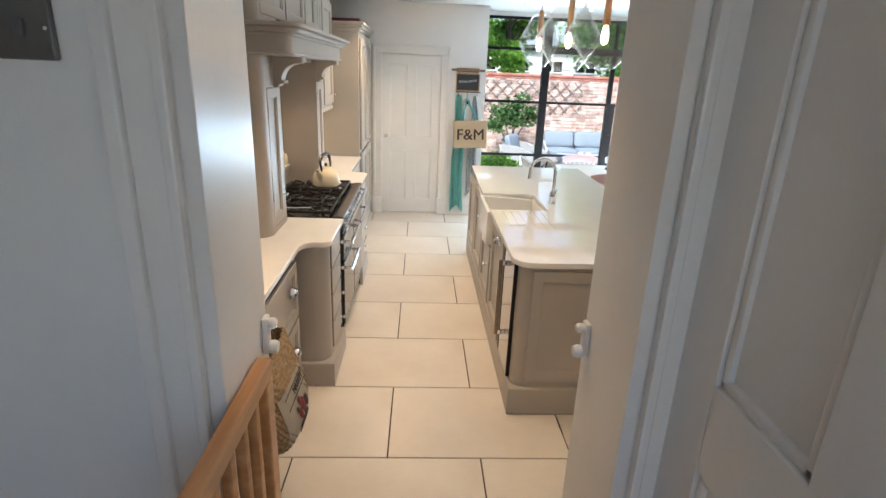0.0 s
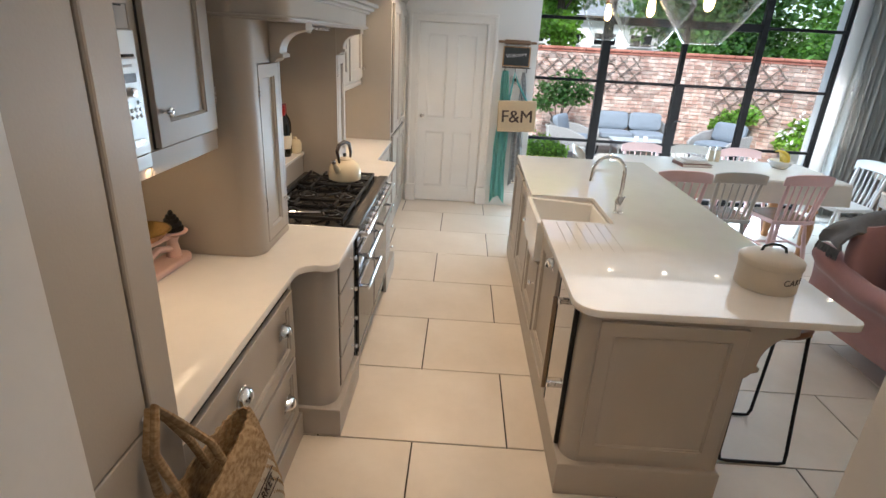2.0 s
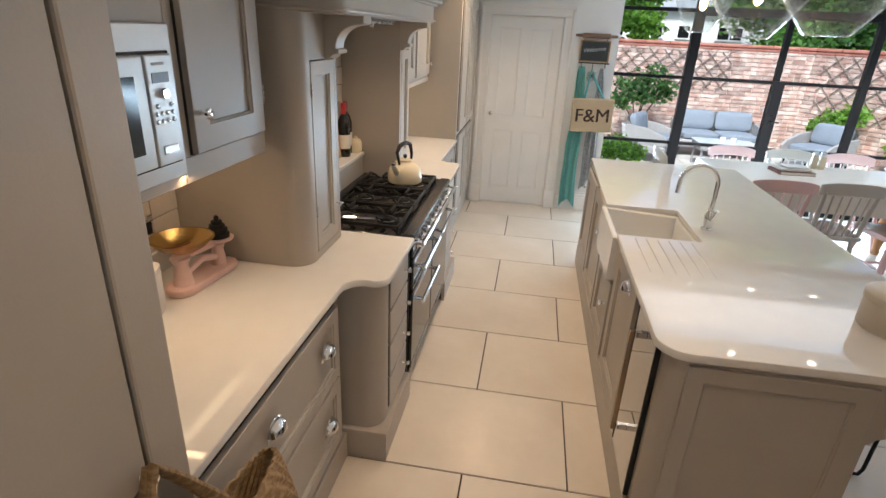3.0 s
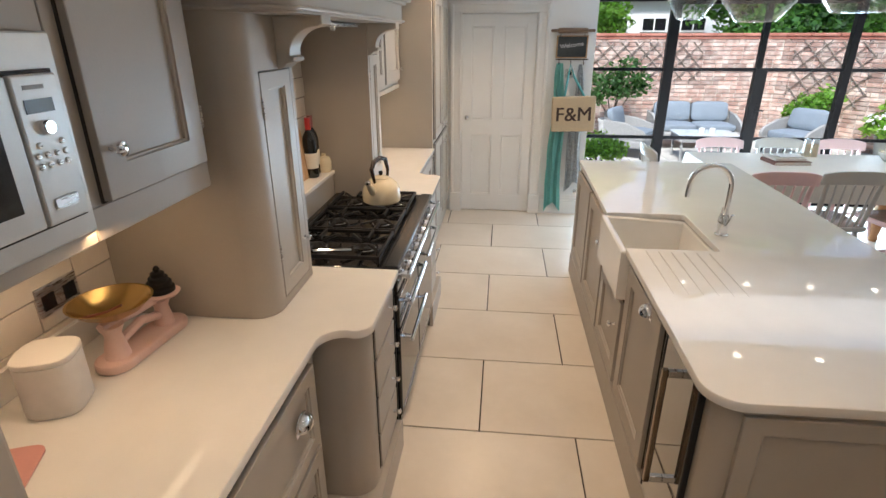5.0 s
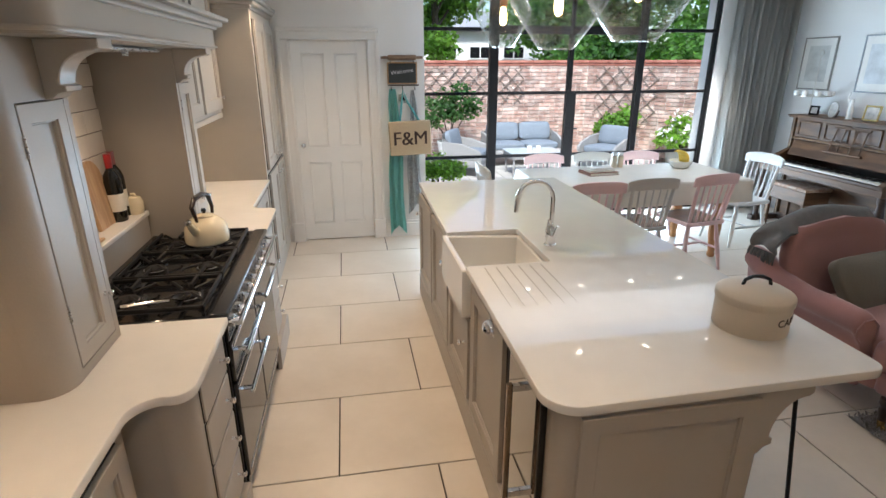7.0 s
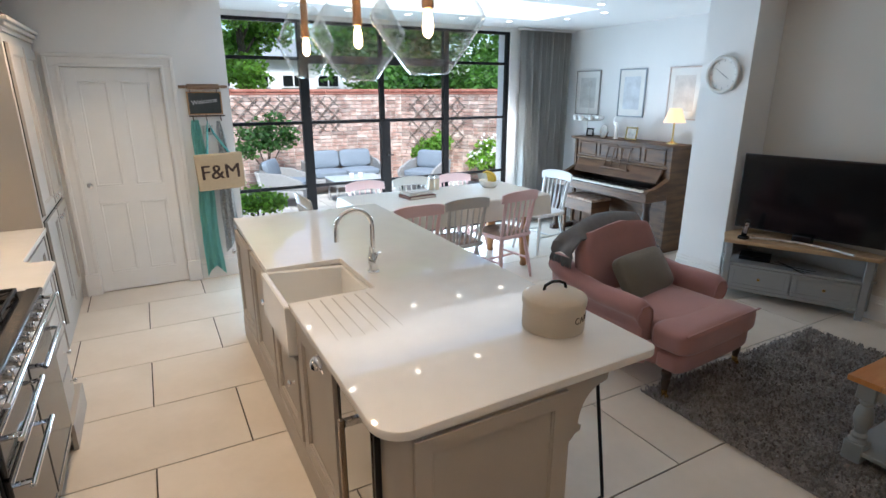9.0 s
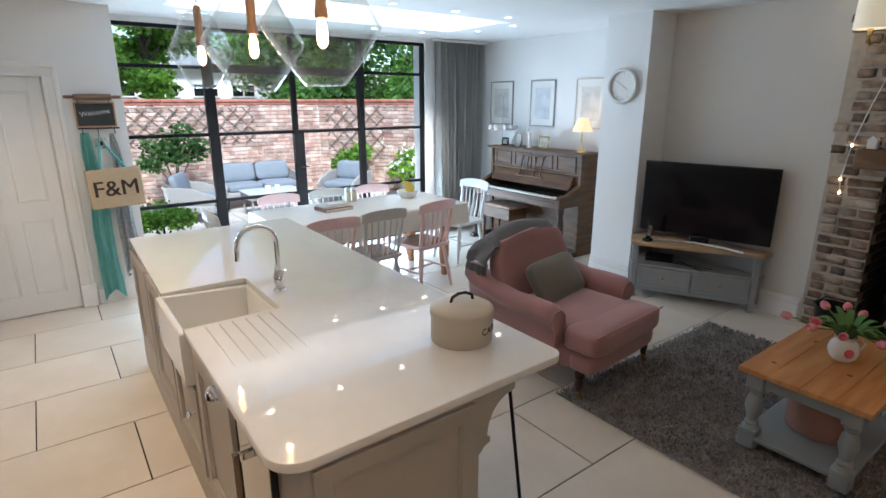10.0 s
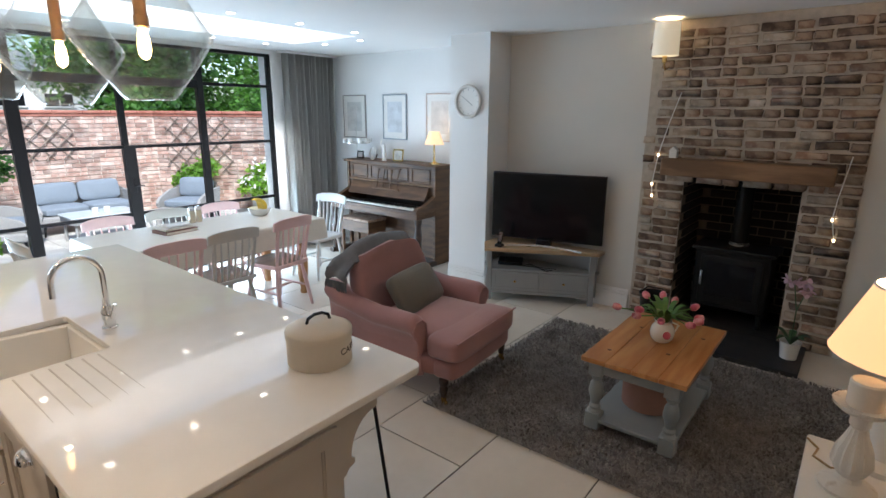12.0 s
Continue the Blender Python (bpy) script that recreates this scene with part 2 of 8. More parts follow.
def part(name, bm, material, parent, label="", w=True):
    """One mesh under a thing or a part. w: the mesh is drawn in the world's metres, not the thing's own."""
    if w:
        bm.transform(root_of(parent).matrix_basis.inverted())
    me = bpy.data.meshes.new(name)
    bm.to_mesh(me)
    bm.free()
    me.materials.append(material)
    ob = new(name, me)
    ob.parent = parent
    finish(ob)
    return tagged(ob, label)


def single(name, bm, material, label, category, kind="", group="", at=None):
    """A thing of one mesh, drawn in the world's metres."""
    at = Vector(at) if at else Vector((0, 0, 0))
    bmesh.ops.translate(bm, vec=-at, verts=bm.verts)
    me = bpy.data.meshes.new(name)
    bm.to_mesh(me)
    bm.free()
    me.materials.append(material)
    ob = new(name, me)
    ob.location = at
    finish(ob)
    return tagged(ob, label, category, group, kind)


def structure(name, bm, material, label):
    return single(name, bm, material, label, name.split("_")[0], "structure")


def shaker(w, h, frame=0.075, t=0.022, recess=0.011, gap=0.0):
    """A framed cabinet door, (across, up, out) from its lower corner, its back at out = 0."""
    bm = bmesh.new()
    lip = 0.006
    rings = []
    for inset, z in ((0, 0), (0, t - 0.0018), (0.0018, t), (frame - 0.001, t), (frame, t - 0.001), (frame + 0.0008, t - 0.005), (frame + lip * 0.7, t - 0.006), (frame + lip, t - 0.008), (frame + lip + 0.0005, t - recess - 0.003)):
        rings.append([bm.verts.new(v) for v in ((inset, inset, z), (w - inset, inset, z), (w - inset, h - inset, z), (inset, h - inset, z))])
    for a, c in zip(rings, rings[1:]):
        for i in range(4):
            bm.faces.new((a[i], a[(i + 1) % 4], c[(i + 1) % 4], c[i]))
    bm.faces.new(rings[0][::-1]), bm.faces.new(rings[-1])
    bmesh.ops.recalc_face_normals(bm, faces=bm.faces)
    return bm


def knob(r=0.0165, out=0.035):
    """A turned knob that stands out along +z from z = 0."""
    return lathe([(0.008, 0), (0.008, 0.002), (0.005, 0.006), (0.005, out * 0.45), (r, out * 0.7), (r * 0.95, out * 0.9), (r * 0.5, out), (0, out)], 16)


def cup_handle(w=0.043, up=0.036, out=0.034):
    """A cup pull: a domed hood that bulges out and is open below, on a thin back plate."""
    bm = bmesh.new()
    rows = []
    for i in range(8):
        a = math.pi / 2 * i / 7
        rows.append([bm.verts.new((w * math.cos(b), up * math.sin(a) * math.sin(b) ** 0.7 - 0.012, out * math.cos(a) * math.sin(b) ** 0.7 + 0.001)) for b in [math.pi * k / 14 for k in range(15)]])
    for a, c in zip(rows, rows[1:]):
        for k in range(14):
            bm.faces.new((a[k], a[k + 1], c[k + 1], c[k]))
    bmesh.ops.remove_doubles(bm, verts=bm.verts, dist=0.0003)
    bmesh.ops.recalc_face_normals(bm, faces=bm.faces)
    bmesh.ops.solidify(bm, geom=bm.faces[:], thickness=0.0025)
    return join(bm, prism([(w * 1.08 * math.cos(b), (up + 0.005) * max(0, math.sin(b)) ** 0.8 - 0.016 * (math.sin(b) < 0.01) - 0.012) for b in [math.pi * k / 12 for k in range(13)]], 0.0, 0.0015))


def framed_door(parent, name, origin, normal, w, h, material, knob_at=None, pull=None, frame=0.075, hinges=None, label=""):
    """A cabinet door or drawer front with its dark joint, and its handle, on a cabinet."""
    m = facing(origin, normal)
    gap = part("shadow_gap", moved(box(-0.004, w + 0.004, -0.004, h + 0.004, -0.001, 0.0045, 0), m), GAP, parent)
    d = part(name, moved(shaker(w, h, frame), m), material, parent, label)
    if knob_at:
        part("knob", moved(knob(), m @ Matrix.Translation((knob_at[0], knob_at[1], 0.021))), CHROME, d, "polished chrome knob")
    if pull:
        part("cup_handle", moved(cup_handle(), m @ Matrix.Translation((pull[0], pull[1], 0.021)) @ pose(0, 0, 0, -0)), CHROME, d, "polished chrome cup handle")
    for hz in hinges or ():
        part("hinge", moved(tube([(hz[0], hz[1], 0.022), (hz[0], hz[1] + 0.06, 0.022)], 0.004, 6), m), STEEL, d)
    return d


def open_wall(name, plane, at, thick, lo, hi, z0, z1, openings, material, label):
    """A wall along x (plane 'y') or y (plane 'x') with rectangular openings (a0, a1, b0, b1)."""
    cuts = sorted({lo, hi, *[o[0] for o in openings], *[o[1] for o in openings]})
    pieces = []
    for a, c in zip(cuts, cuts[1:]):
        mid = (a + c) / 2
        spans, z = [], z0
        for o in sorted((o for o in openings if o[0] < mid < o[1]), key=lambda o: o[2]):
            if o[2] > z: spans.append((z, o[2]))
            z = o[3]
        if z < z1: spans.append((z, z1))
        for s0, s1 in spans:
            pieces.append(box(a, c, at, at + thick, s0, s1, 0) if plane == "y" else box(at, at + thick, a, c, s0, s1, 0))
    bm = join(*pieces)
    bmesh.ops.remove_doubles(bm, verts=bm.verts, dist=0.0005)
    return structure(name, bm, material, label)

# ---- structure ----
WX, DY, WY = -1.2, 4.04, 4.6          # kitchen side wall, door wall, window wall
PX, TX = 5.4, 5.07                    # picture wall, television wall
HALL = 0.35                           # the hall lies two steps above the kitchen
floor = structure("floor", box(-1.5, 5.8, -2.9, 4.75, -0.12, -0.006, 0), GROUT, "large cream porcelain floor tiles with thin dark joints")
structure("floor_hall", box(-1.5, 0.86, -4.2, -1.6, 0.0, HALL, 0), mat("hall_oak", (0.3, 0.2, 0.11), 0.4, stretch=(1, 8, 1)), "raised hall floor in brown boards")
structure("step", box(-0.22, 0.52, -1.6, -1.33, 0.0, 0.175, 0.006), FLOOR_TILE, "tiled step down into the kitchen")
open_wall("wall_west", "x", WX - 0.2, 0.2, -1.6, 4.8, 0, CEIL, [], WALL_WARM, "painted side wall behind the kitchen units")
open_wall("wall_north_kitchen", "y", DY, 0.14, WX, 0.9, 0, CEIL, [(-0.36, 0.36, 0, 1.955)], WALL, "white wall with a panelled door")
open_wall("wall_return", "x", 0.76, 0.14, DY + 0.14, WY + 0.1, 0, CEIL, [], WALL, "white return wall beside the glazing")
open_wall("wall_north", "y", WY - 0.03, 0.26, 0.9, PX + 0.2, 0, CEIL, [(0.9, 4.41, -0.0, 2.46)], WALL, "white wall round the steel glazing")
open_wall("wall_east_dining", "x", PX, 0.2, 1.98, WY - 0.03, 0, CEIL, [], WALL, "white wall behind the piano")
structure("wall_pier", box(4.7, PX + 0.2, 1.52, 1.98, 0, CEIL, 0), WALL, "white wall pier")
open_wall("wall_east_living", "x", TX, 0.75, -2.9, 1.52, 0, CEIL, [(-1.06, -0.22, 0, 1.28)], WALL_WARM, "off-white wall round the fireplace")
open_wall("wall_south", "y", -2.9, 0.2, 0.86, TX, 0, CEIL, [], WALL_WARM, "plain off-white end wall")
open_wall("wall_hall", "y", -1.87, 0.27, -1.4, 0.86, 0, CEIL + 0.1, [(-0.22, 0.52, 0.35, 2.36)], WALL, "white wall with the kitchen doorway")
open_wall("wall_hall_side", "x", 0.86, 0.12, -4.2, -1.6, 0, CEIL + 0.1, [], WALL, "white hall wall")
open_wall("wall_hall_west", "x", -1.5, 0.1, -4.2, -1.87, 0, CEIL + 0.1, [], WALL, "white hall wall")
open_wall("wall_hall_end", "y", -4.3, 0.1, -1.5, 0.98, 0, CEIL + 0.1, [(-0.2, 0.8, 1.15, 2.35)], WALL, "white hall wall with an opening for the added window")
# unseen window, added to hold the hall's fill lamp
added_hall_window = thing("window_hall", (0.3, -4.25, 1.15), "white-framed hall window added out of view to admit fill light", "window", kind="structure")
part("window_frame", join(box(-0.2, -0.15, -4.29, -4.21, 1.15, 2.35, 0.002), box(0.75, 0.8, -4.29, -4.21, 1.15, 2.35, 0.002), box(-0.15, 0.75, -4.29, -4.21, 1.15, 1.2, 0.002), box(-0.15, 0.75, -4.29, -4.21, 2.3, 2.35, 0.002)), GLOSS, added_hall_window)
hall_pane = part("pane", box(-0.15, 0.75, -4.255, -4.249, 1.2, 2.3, 0), PANE, added_hall_window)
hall_pane.visible_shadow = False
SKY = (1.24, 4.22, 2.81, 3.80)
rim = 0.42
structure("ceiling", join(box(WX - 0.2, SKY[0], -2.9, 4.8, CEIL, CEIL + 0.12, 0), box(SKY[1], 5.9, -2.9, 4.8, CEIL, CEIL + 0.12, 0), box(SKY[0], SKY[1], -2.9, SKY[2], CEIL, CEIL + 0.12, 0), box(SKY[0], SKY[1], SKY[3], 4.8, CEIL, CEIL + 0.12, 0)), CEILING, "flat white ceiling with a long rooflight")
structure("ceiling_hall", box(-1.5, 0.98, -4.3, -2.9, CEIL + 0.004, CEIL + 0.12, 0), CEILING, "flat white hall ceiling")
structure("trim_rooflight", join(box(SKY[0] - 0.05, SKY[0], SKY[2], SKY[3], CEIL + 0.12, CEIL + rim, 0), box(SKY[1], SKY[1] + 0.05, SKY[2], SKY[3], CEIL + 0.12, CEIL + rim, 0), box(SKY[0] - 0.05, SKY[1] + 0.05, SKY[2] - 0.05, SKY[2], CEIL + 0.12, CEIL + rim, 0), box(SKY[0] - 0.05, SKY[1] + 0.05, SKY[3], SKY[3] + 0.05, CEIL + 0.12, CEIL + rim, 0)), CEILING, "white upstand of the rooflight")
rooflight = thing("window_rooflight", (2.7, 3.2, CEIL + rim), "long frameless rooflight glazed with clear panes", "rooflight", kind="structure")
for i in range(2):
    p = part("pane", box(1.21 + i * 1.53, 2.71 + i * 1.53, 2.78, 3.83, CEIL + rim + 0.002, CEIL + rim + 0.012, 0), PANE, rooflight)
    p.visible_shadow = False

# baseboards with a stepped top
def baseboard(x0, x1, y0, y1, h=0.2, name="baseboard", mt=GLOSS):
    t = 0.02
    bits = [box(x0, x1, y0, y1, 0, h * 0.72, 0.003)]
    dx, dy = (0.006, 0) if x1 - x0 < y1 - y0 else (0, 0.006)
    bits.append(box(x0 + dx, x1 - dx if dx else x1, y0 + dy, y1 - dy if dy else y1, h * 0.72, h * 0.88, 0.004))
    bits.append(box(x0 + dx * 1.5, x1 - dx * 1.5 if dx else x1, y0 + dy * 1.5, y1 - dy * 1.5 if dy else y1, h * 0.88, h, 0.003))
    return structure(name, join(*bits), mt, "white moulded skirting board")


baseboard(0.475, 0.9, DY - 0.024, DY - 0.002)
baseboard(4.676, 4.698, 1.52, 1.98)
baseboard(4.676, 5.07, 1.496, 1.518)
baseboard(PX - 0.026, PX - 0.002, 2.0, WY - 0.05)
baseboard(TX - 0.024, TX - 0.002, 0.15, 1.49)
baseboard(TX - 0.024, TX - 0.002, -2.88, -1.43)
baseboard(4.43, PX - 0.03, WY - 0.054, WY - 0.032)


def architrave(name, x0, x1, top, y, w=0.105, out=0.03, normal="-y", base=0.0, plinth=True):
    """A moulded door surround on a wall that faces -y, round an opening from x0 to x1."""
    bits = []
    for s, e in ((x0 - w, x0), (x1, x1 + w)):
        inner, outer = (e, s) if e == x0 else (s, e)
        lo, hi = min(s, e), max(s, e)
        bits.append(box(lo, hi, y - out * 0.5, y, base, top, 0.003))
        o0, o1 = (lo, lo + w * 0.3) if outer == lo else (hi - w * 0.3, hi)
        bits.append(box(o0, o1, y - out, y - out * 0.4, base, top + w * 0.7, 0.006, 2))
        i0, i1 = (hi - w * 0.22, hi) if outer == lo else (lo, lo + w * 0.22)
        bits.append(box(i0, i1, y - out * 0.72, y - out * 0.4, base, top + w * 0.2, 0.005, 2))
        if plinth:
            bits.append(box(lo - 0.006, hi + 0.004, y - out - 0.008, y, base, base + 0.2, 0.003))
    bits.append(box(x0 - w, x1 + w, y - out * 0.5, y, top, top + w, 0.003))
    bits.append(box(x0 - w, x1 + w, y - out, y - out * 0.4, top + w * 0.7, top + w, 0.006, 2))
    bits.append(box(x0 - w * 0.22, x1 + w * 0.22, y - out * 0.72, y - out * 0.4, top, top + w * 0.22, 0.005, 2))
    return structure(name, join(*bits), GLOSS, "white moulded door surround")


architrave("trim_pantry_door", -0.36, 0.36, 1.94, DY - 0.001)
architrave("trim_hall_door", -0.245, 0.545, 2.36, -1.871, w=0.095, out=0.035, base=HALL, plinth=False)
structure("trim_hall_lining", join(box(-0.245, -0.218, -1.871, -1.598, HALL, 2.36, 0.002), box(0.518, 0.545, -1.871, -1.598, HALL, 2.36, 0.002), box(-0.245, 0.545, -1.871, -1.598, 2.335, 2.36, 0.002)), GLOSS, "white gloss door lining")


def panelled_leaf(w, h, t=0.04, rails=((0.0, 0.2), (0.88, 1.02), (1.9, 2.0)), stile=0.1, mid=0.1):
    """A four-panel door leaf in (across, up, out)."""
    bits = [box(0, stile, 0, h, 0, t, 0.002), box(w - stile, w, 0, h, 0, t, 0.002), box((w - mid) / 2, (w + mid) / 2, 0.05, h - 0.05, 0.0, t - 0.0006, 0.002)]
    for a, c in rails:
        bits.append(box(stile - 0.002, w - stile + 0.002, a, min(c, h), 0, t - 0.0003, 0.002))
    for (a0, a1), (b0, b1) in zip(rails, rails[1:]):
        for s, e in ((stile, (w - mid) / 2), ((w + mid) / 2, w - stile)):
            m1 = 0.018
            bits += [box(s, s + m1, a1, b0, 0.005, t - 0.006, 0.005, 2), box(e - m1, e, a1, b0, 0.005, t - 0.006, 0.005, 2), box(s, e, a1, a1 + m1, 0.005, t - 0.006, 0.005, 2), box(s, e, b0 - m1, b0, 0.005, t - 0.006, 0.005, 2)]
            bits.append(box(s - 0.002, e + 0.002, a1 - 0.002, b0 + 0.002, 0.008, t - 0.016, 0))
    return join(*bits)


pantry = thing("door_1", (0, DY, 0), "closed white four-panel painted door with a chrome knob", "door", kind="structure")
leaf = part("leaf", moved(panelled_leaf(0.70, 1.93, 0.04, ((0.0, 0.17), (0.80, 0.95), (1.82, 1.93)), 0.09, 0.1), facing((-0.35, DY + 0.05, 0.008), "-y")), DOORW, pantry)
part("door_lining", join(box(-0.36, -0.352, DY, DY + 0.14, 0, 1.94, 0.001), box(0.352, 0.36, DY, DY + 0.14, 0, 1.94, 0.001), box(-0.36, 0.36, DY, DY + 0.14, 1.942, 1.954, 0.001)), GLOSS, pantry)
part("knob", moved(knob(0.024, 0.05), facing((-0.30, DY + 0.01, 0.98), "-y")), CHROME, leaf, "round chrome door knob")
structure("wall_pantry", box(-0.36, 0.36, DY + 0.142, DY + 0.2, 0, 2.0, 0), WALL, "wall behind the pantry door")

hall_door = thing("door_2", (0.6, -1.88, HALL), "white panelled door standing open into the hall", "door", kind="structure")
hl = part("leaf", moved(panelled_leaf(0.76, 1.98, 0.04, ((0.0, 0.2), (0.80, 0.96), (1.86, 1.98)), 0.115, 0.11), facing((0.635, -1.885, HALL + 0.006), "-x")), DOORW, hall_door)
for hz in (1.325, 0.55, 2.05):
    part("hinge", join(tube([(0.605, -1.916, hz), (0.605, -1.916, hz + 0.09)], 0.009, 8), box(0.598, 0.628, -1.907, -1.901, hz + 0.004, hz + 0.086, 0.001)), STEEL, hall_door, "brushed steel butt hinge")

switch = thing("light_switch", (-0.44, -1.87, 1.806), "grey metal rocker light switch plate on the hall wall", "light switch")
GUN = mat("pewter_plate", (0.16, 0.155, 0.145), 0.35, 0.7, vary=0.08)
part("plate", box(-0.484, -0.398, -1.884, -1.8715, 1.763, 1.849, 0.004, 2), GUN, switch)
part("rocker", box(-0.448, -0.434, -1.889, -1.884, 1.794, 1.818, 0.002), mat("switch_rocker", (0.1, 0.1, 0.1), 0.4), switch)
for sx in (-0.476, -0.406):
    part("screw", moved(lathe([(0.003, 0), (0.003, 0.0015), (0, 0.002)], 10), facing((sx, -1.884, 1.806), "-y")), CHROME, switch)

# ---- steel glazing ----
glazing = thing("window_1", (2.7, WY, 0), "black steel-framed glazed doors and side lights to the garden", "window", kind="structure")
GX = [0.9, 1.745, 2.635, 3.48, 4.39]
ZB = [0.0, 0.715, 1.415, 2.08, 2.44]
y0, y1 = WY - 0.02, WY + 0.03
part("window_frame", join(box(0.9, 4.41, y0, y1, 2.425, 2.46, 0.003), box(0.9, 0.93, y0, y1, 0.0, 2.43, 0.003), box(4.36, 4.41, y0, y1, 0.0, 2.43, 0.003), box(0.9, 4.41, y0, y1, 0.0, 0.05, 0.003)), BLACKF, glazing)
for x, w in ((GX[1], 0.098), (GX[3], 0.072)):
    part("mullion", box(x - w / 2, x + w / 2, y0 - 0.01, y1 + 0.01, 0.05, 2.43, 0.004), BLACKF, glazing)
part("mullion", box(GX[2] - 0.028, GX[2] + 0.028, y0 - 0.004, y1 + 0.006, 1.431, 2.05, 0.004), BLACKF, glazing)
part("meeting_stile", box(GX[2] - 0.03, GX[2] + 0.085, y0 - 0.012, y1 + 0.01, 0.05, 1.43, 0.004), BLACKF, glazing, "wide black meeting stile")
part("mullion", box(GX[2] - 0.02, GX[2] + 0.02, y0, y1, 2.1, 2.43, 0.003), BLACKF, glazing)
for a, c in zip(GX, GX[1:]):
    for z in ZB[1:3]:
        part("glazing_bar", box(a, c, y0 + 0.008, y1 - 0.008, z - 0.016, z + 0.016, 0.003), BLACKF, glazing)
for a, c, h in ((GX[0], GX[1], 0.02), (GX[1], GX[3], 0.05), (GX[3], GX[4], 0.02)):
    part("transom", box(a, c, y0 - 0.004, y1, 2.08 - h, 2.08 + h * 0.7, 0.003), BLACKF, glazing)
for a, c in zip(GX, GX[1:]):
    for b0, b1 in zip(ZB, ZB[1:]):
        p = part("pane", box(a + 0.02, c - 0.02, WY, WY + 0.006, b0 + 0.02, b1 - 0.02, 0), PANE, glazing)
        p.visible_shadow = False
handle = part("lever_handle", join(tube([(2.665, y0 - 0.02, 1.02), (2.665, y0 - 0.05, 1.02), (2.74, y0 - 0.05, 1.015)], 0.008, 8), box(2.65, 2.68, y0 - 0.022, y0 - 0.012, 0.93, 1.09, 0.003)), BLACKF, glazing, "black lever handle")
structure("trim_window_reveal", box(4.412, 4.45, WY - 0.034, WY - 0.0301, 0.2, 2.46, 0), WALL, "white plaster reveal")

# ---- kitchen: left run ----
CT = 0.886
near_front = -0.53
runs = "fitted kitchen units"
# tall housing beside the doorway
tall = thing("tall_cabinet", (-0.8, -1.3, 0), "tall taupe painted cabinet with a plain stile beside the worktop", "cabinet", runs)
part("body", box(WX, -0.49, -1.6, -1.03, 0.0, 2.3, 0.002), TAUPE, tall)
part("stile", box(-0.489, -0.468, -1.125, -1.03, 0.0, 2.3, 0.006, 2), TAUPE, tall)
part("door", box(-0.489, -0.474, -1.59, -1.129, 1.0, 2.24, 0.003), TAUPE, tall)
part("door", box(-0.489, -0.474, -1.59, -1.129, 0.15, 0.994, 0.003), TAUPE, tall)
part("knob", moved(knob(0.014, 0.032), facing((-0.47, -1.15, 1.03), "+x")), CHROME, tall, "polished chrome knob")


def s_poly(y_in, y_curve, y_out, x_in, x_out, back, flip=False):
    """Worktop outline that swells from x_in to x_out along y."""
    pts = [(back, y_in), (x_in, y_in), (x_in, y_curve - 0.1)]
    r = 0.058
    pts += arc(x_in + 0.08, y_curve - 0.09, 0.08, 180, 92, 9)
    pts += arc(x_out - r, y_curve - 0.014 + r, r, -90, 0, 8)
    pts += [(x_out, y_out), (back, y_out)]
    return pts


def worktop(name, poly, label, z=CT, t=0.03):
    o = thing(name, (poly[0][0], poly[0][1], z - t), label, "worktop")
    part("slab", prism(poly, z - t, z, 0.004, 2), QUARTZ, o)
    return o


worktop("worktop", s_poly(-1.028, 0.0, 0.468, -0.49, -0.337, WX + 0.001), "white polished quartz worktop with a curved front edge")
far_poly = [(x, 2.005 - y) for x, y in s_poly(-0.893, 0.0, 0.462, -0.49, -0.337, WX + 0.001)][::-1]
worktop("worktop", far_poly, "white polished quartz worktop beyond the range cooker")

# base drawers in the recessed stretch
base1 = thing("drawer_unit", (-0.85, -0.5, 0), "taupe base unit with two deep framed drawers", "cabinet", runs)
part("body", box(WX, near_front, -1.028, -0.02, 0.13, CT - 0.031, 0.002), TAUPE, base1)
part("plinth", box(WX, near_front + 0.015, -1.028, 0.0, 0.0, 0.13, 0.004), TAUPE, base1)
for z0, h in ((0.50, 0.30), (0.18, 0.30)):
    framed_door(base1, "drawer_front", (near_front + 0.001, -0.985, z0), "+x", 0.905, h, TAUPE, frame=0.05)
for y in (-0.212, -0.62):
    for z in (0.685, 0.345):
        part("cup_handle", moved(cup_handle(), facing((near_front + 0.022, y, z), "+x")), CHROME, base1, "polished chrome cup handle")


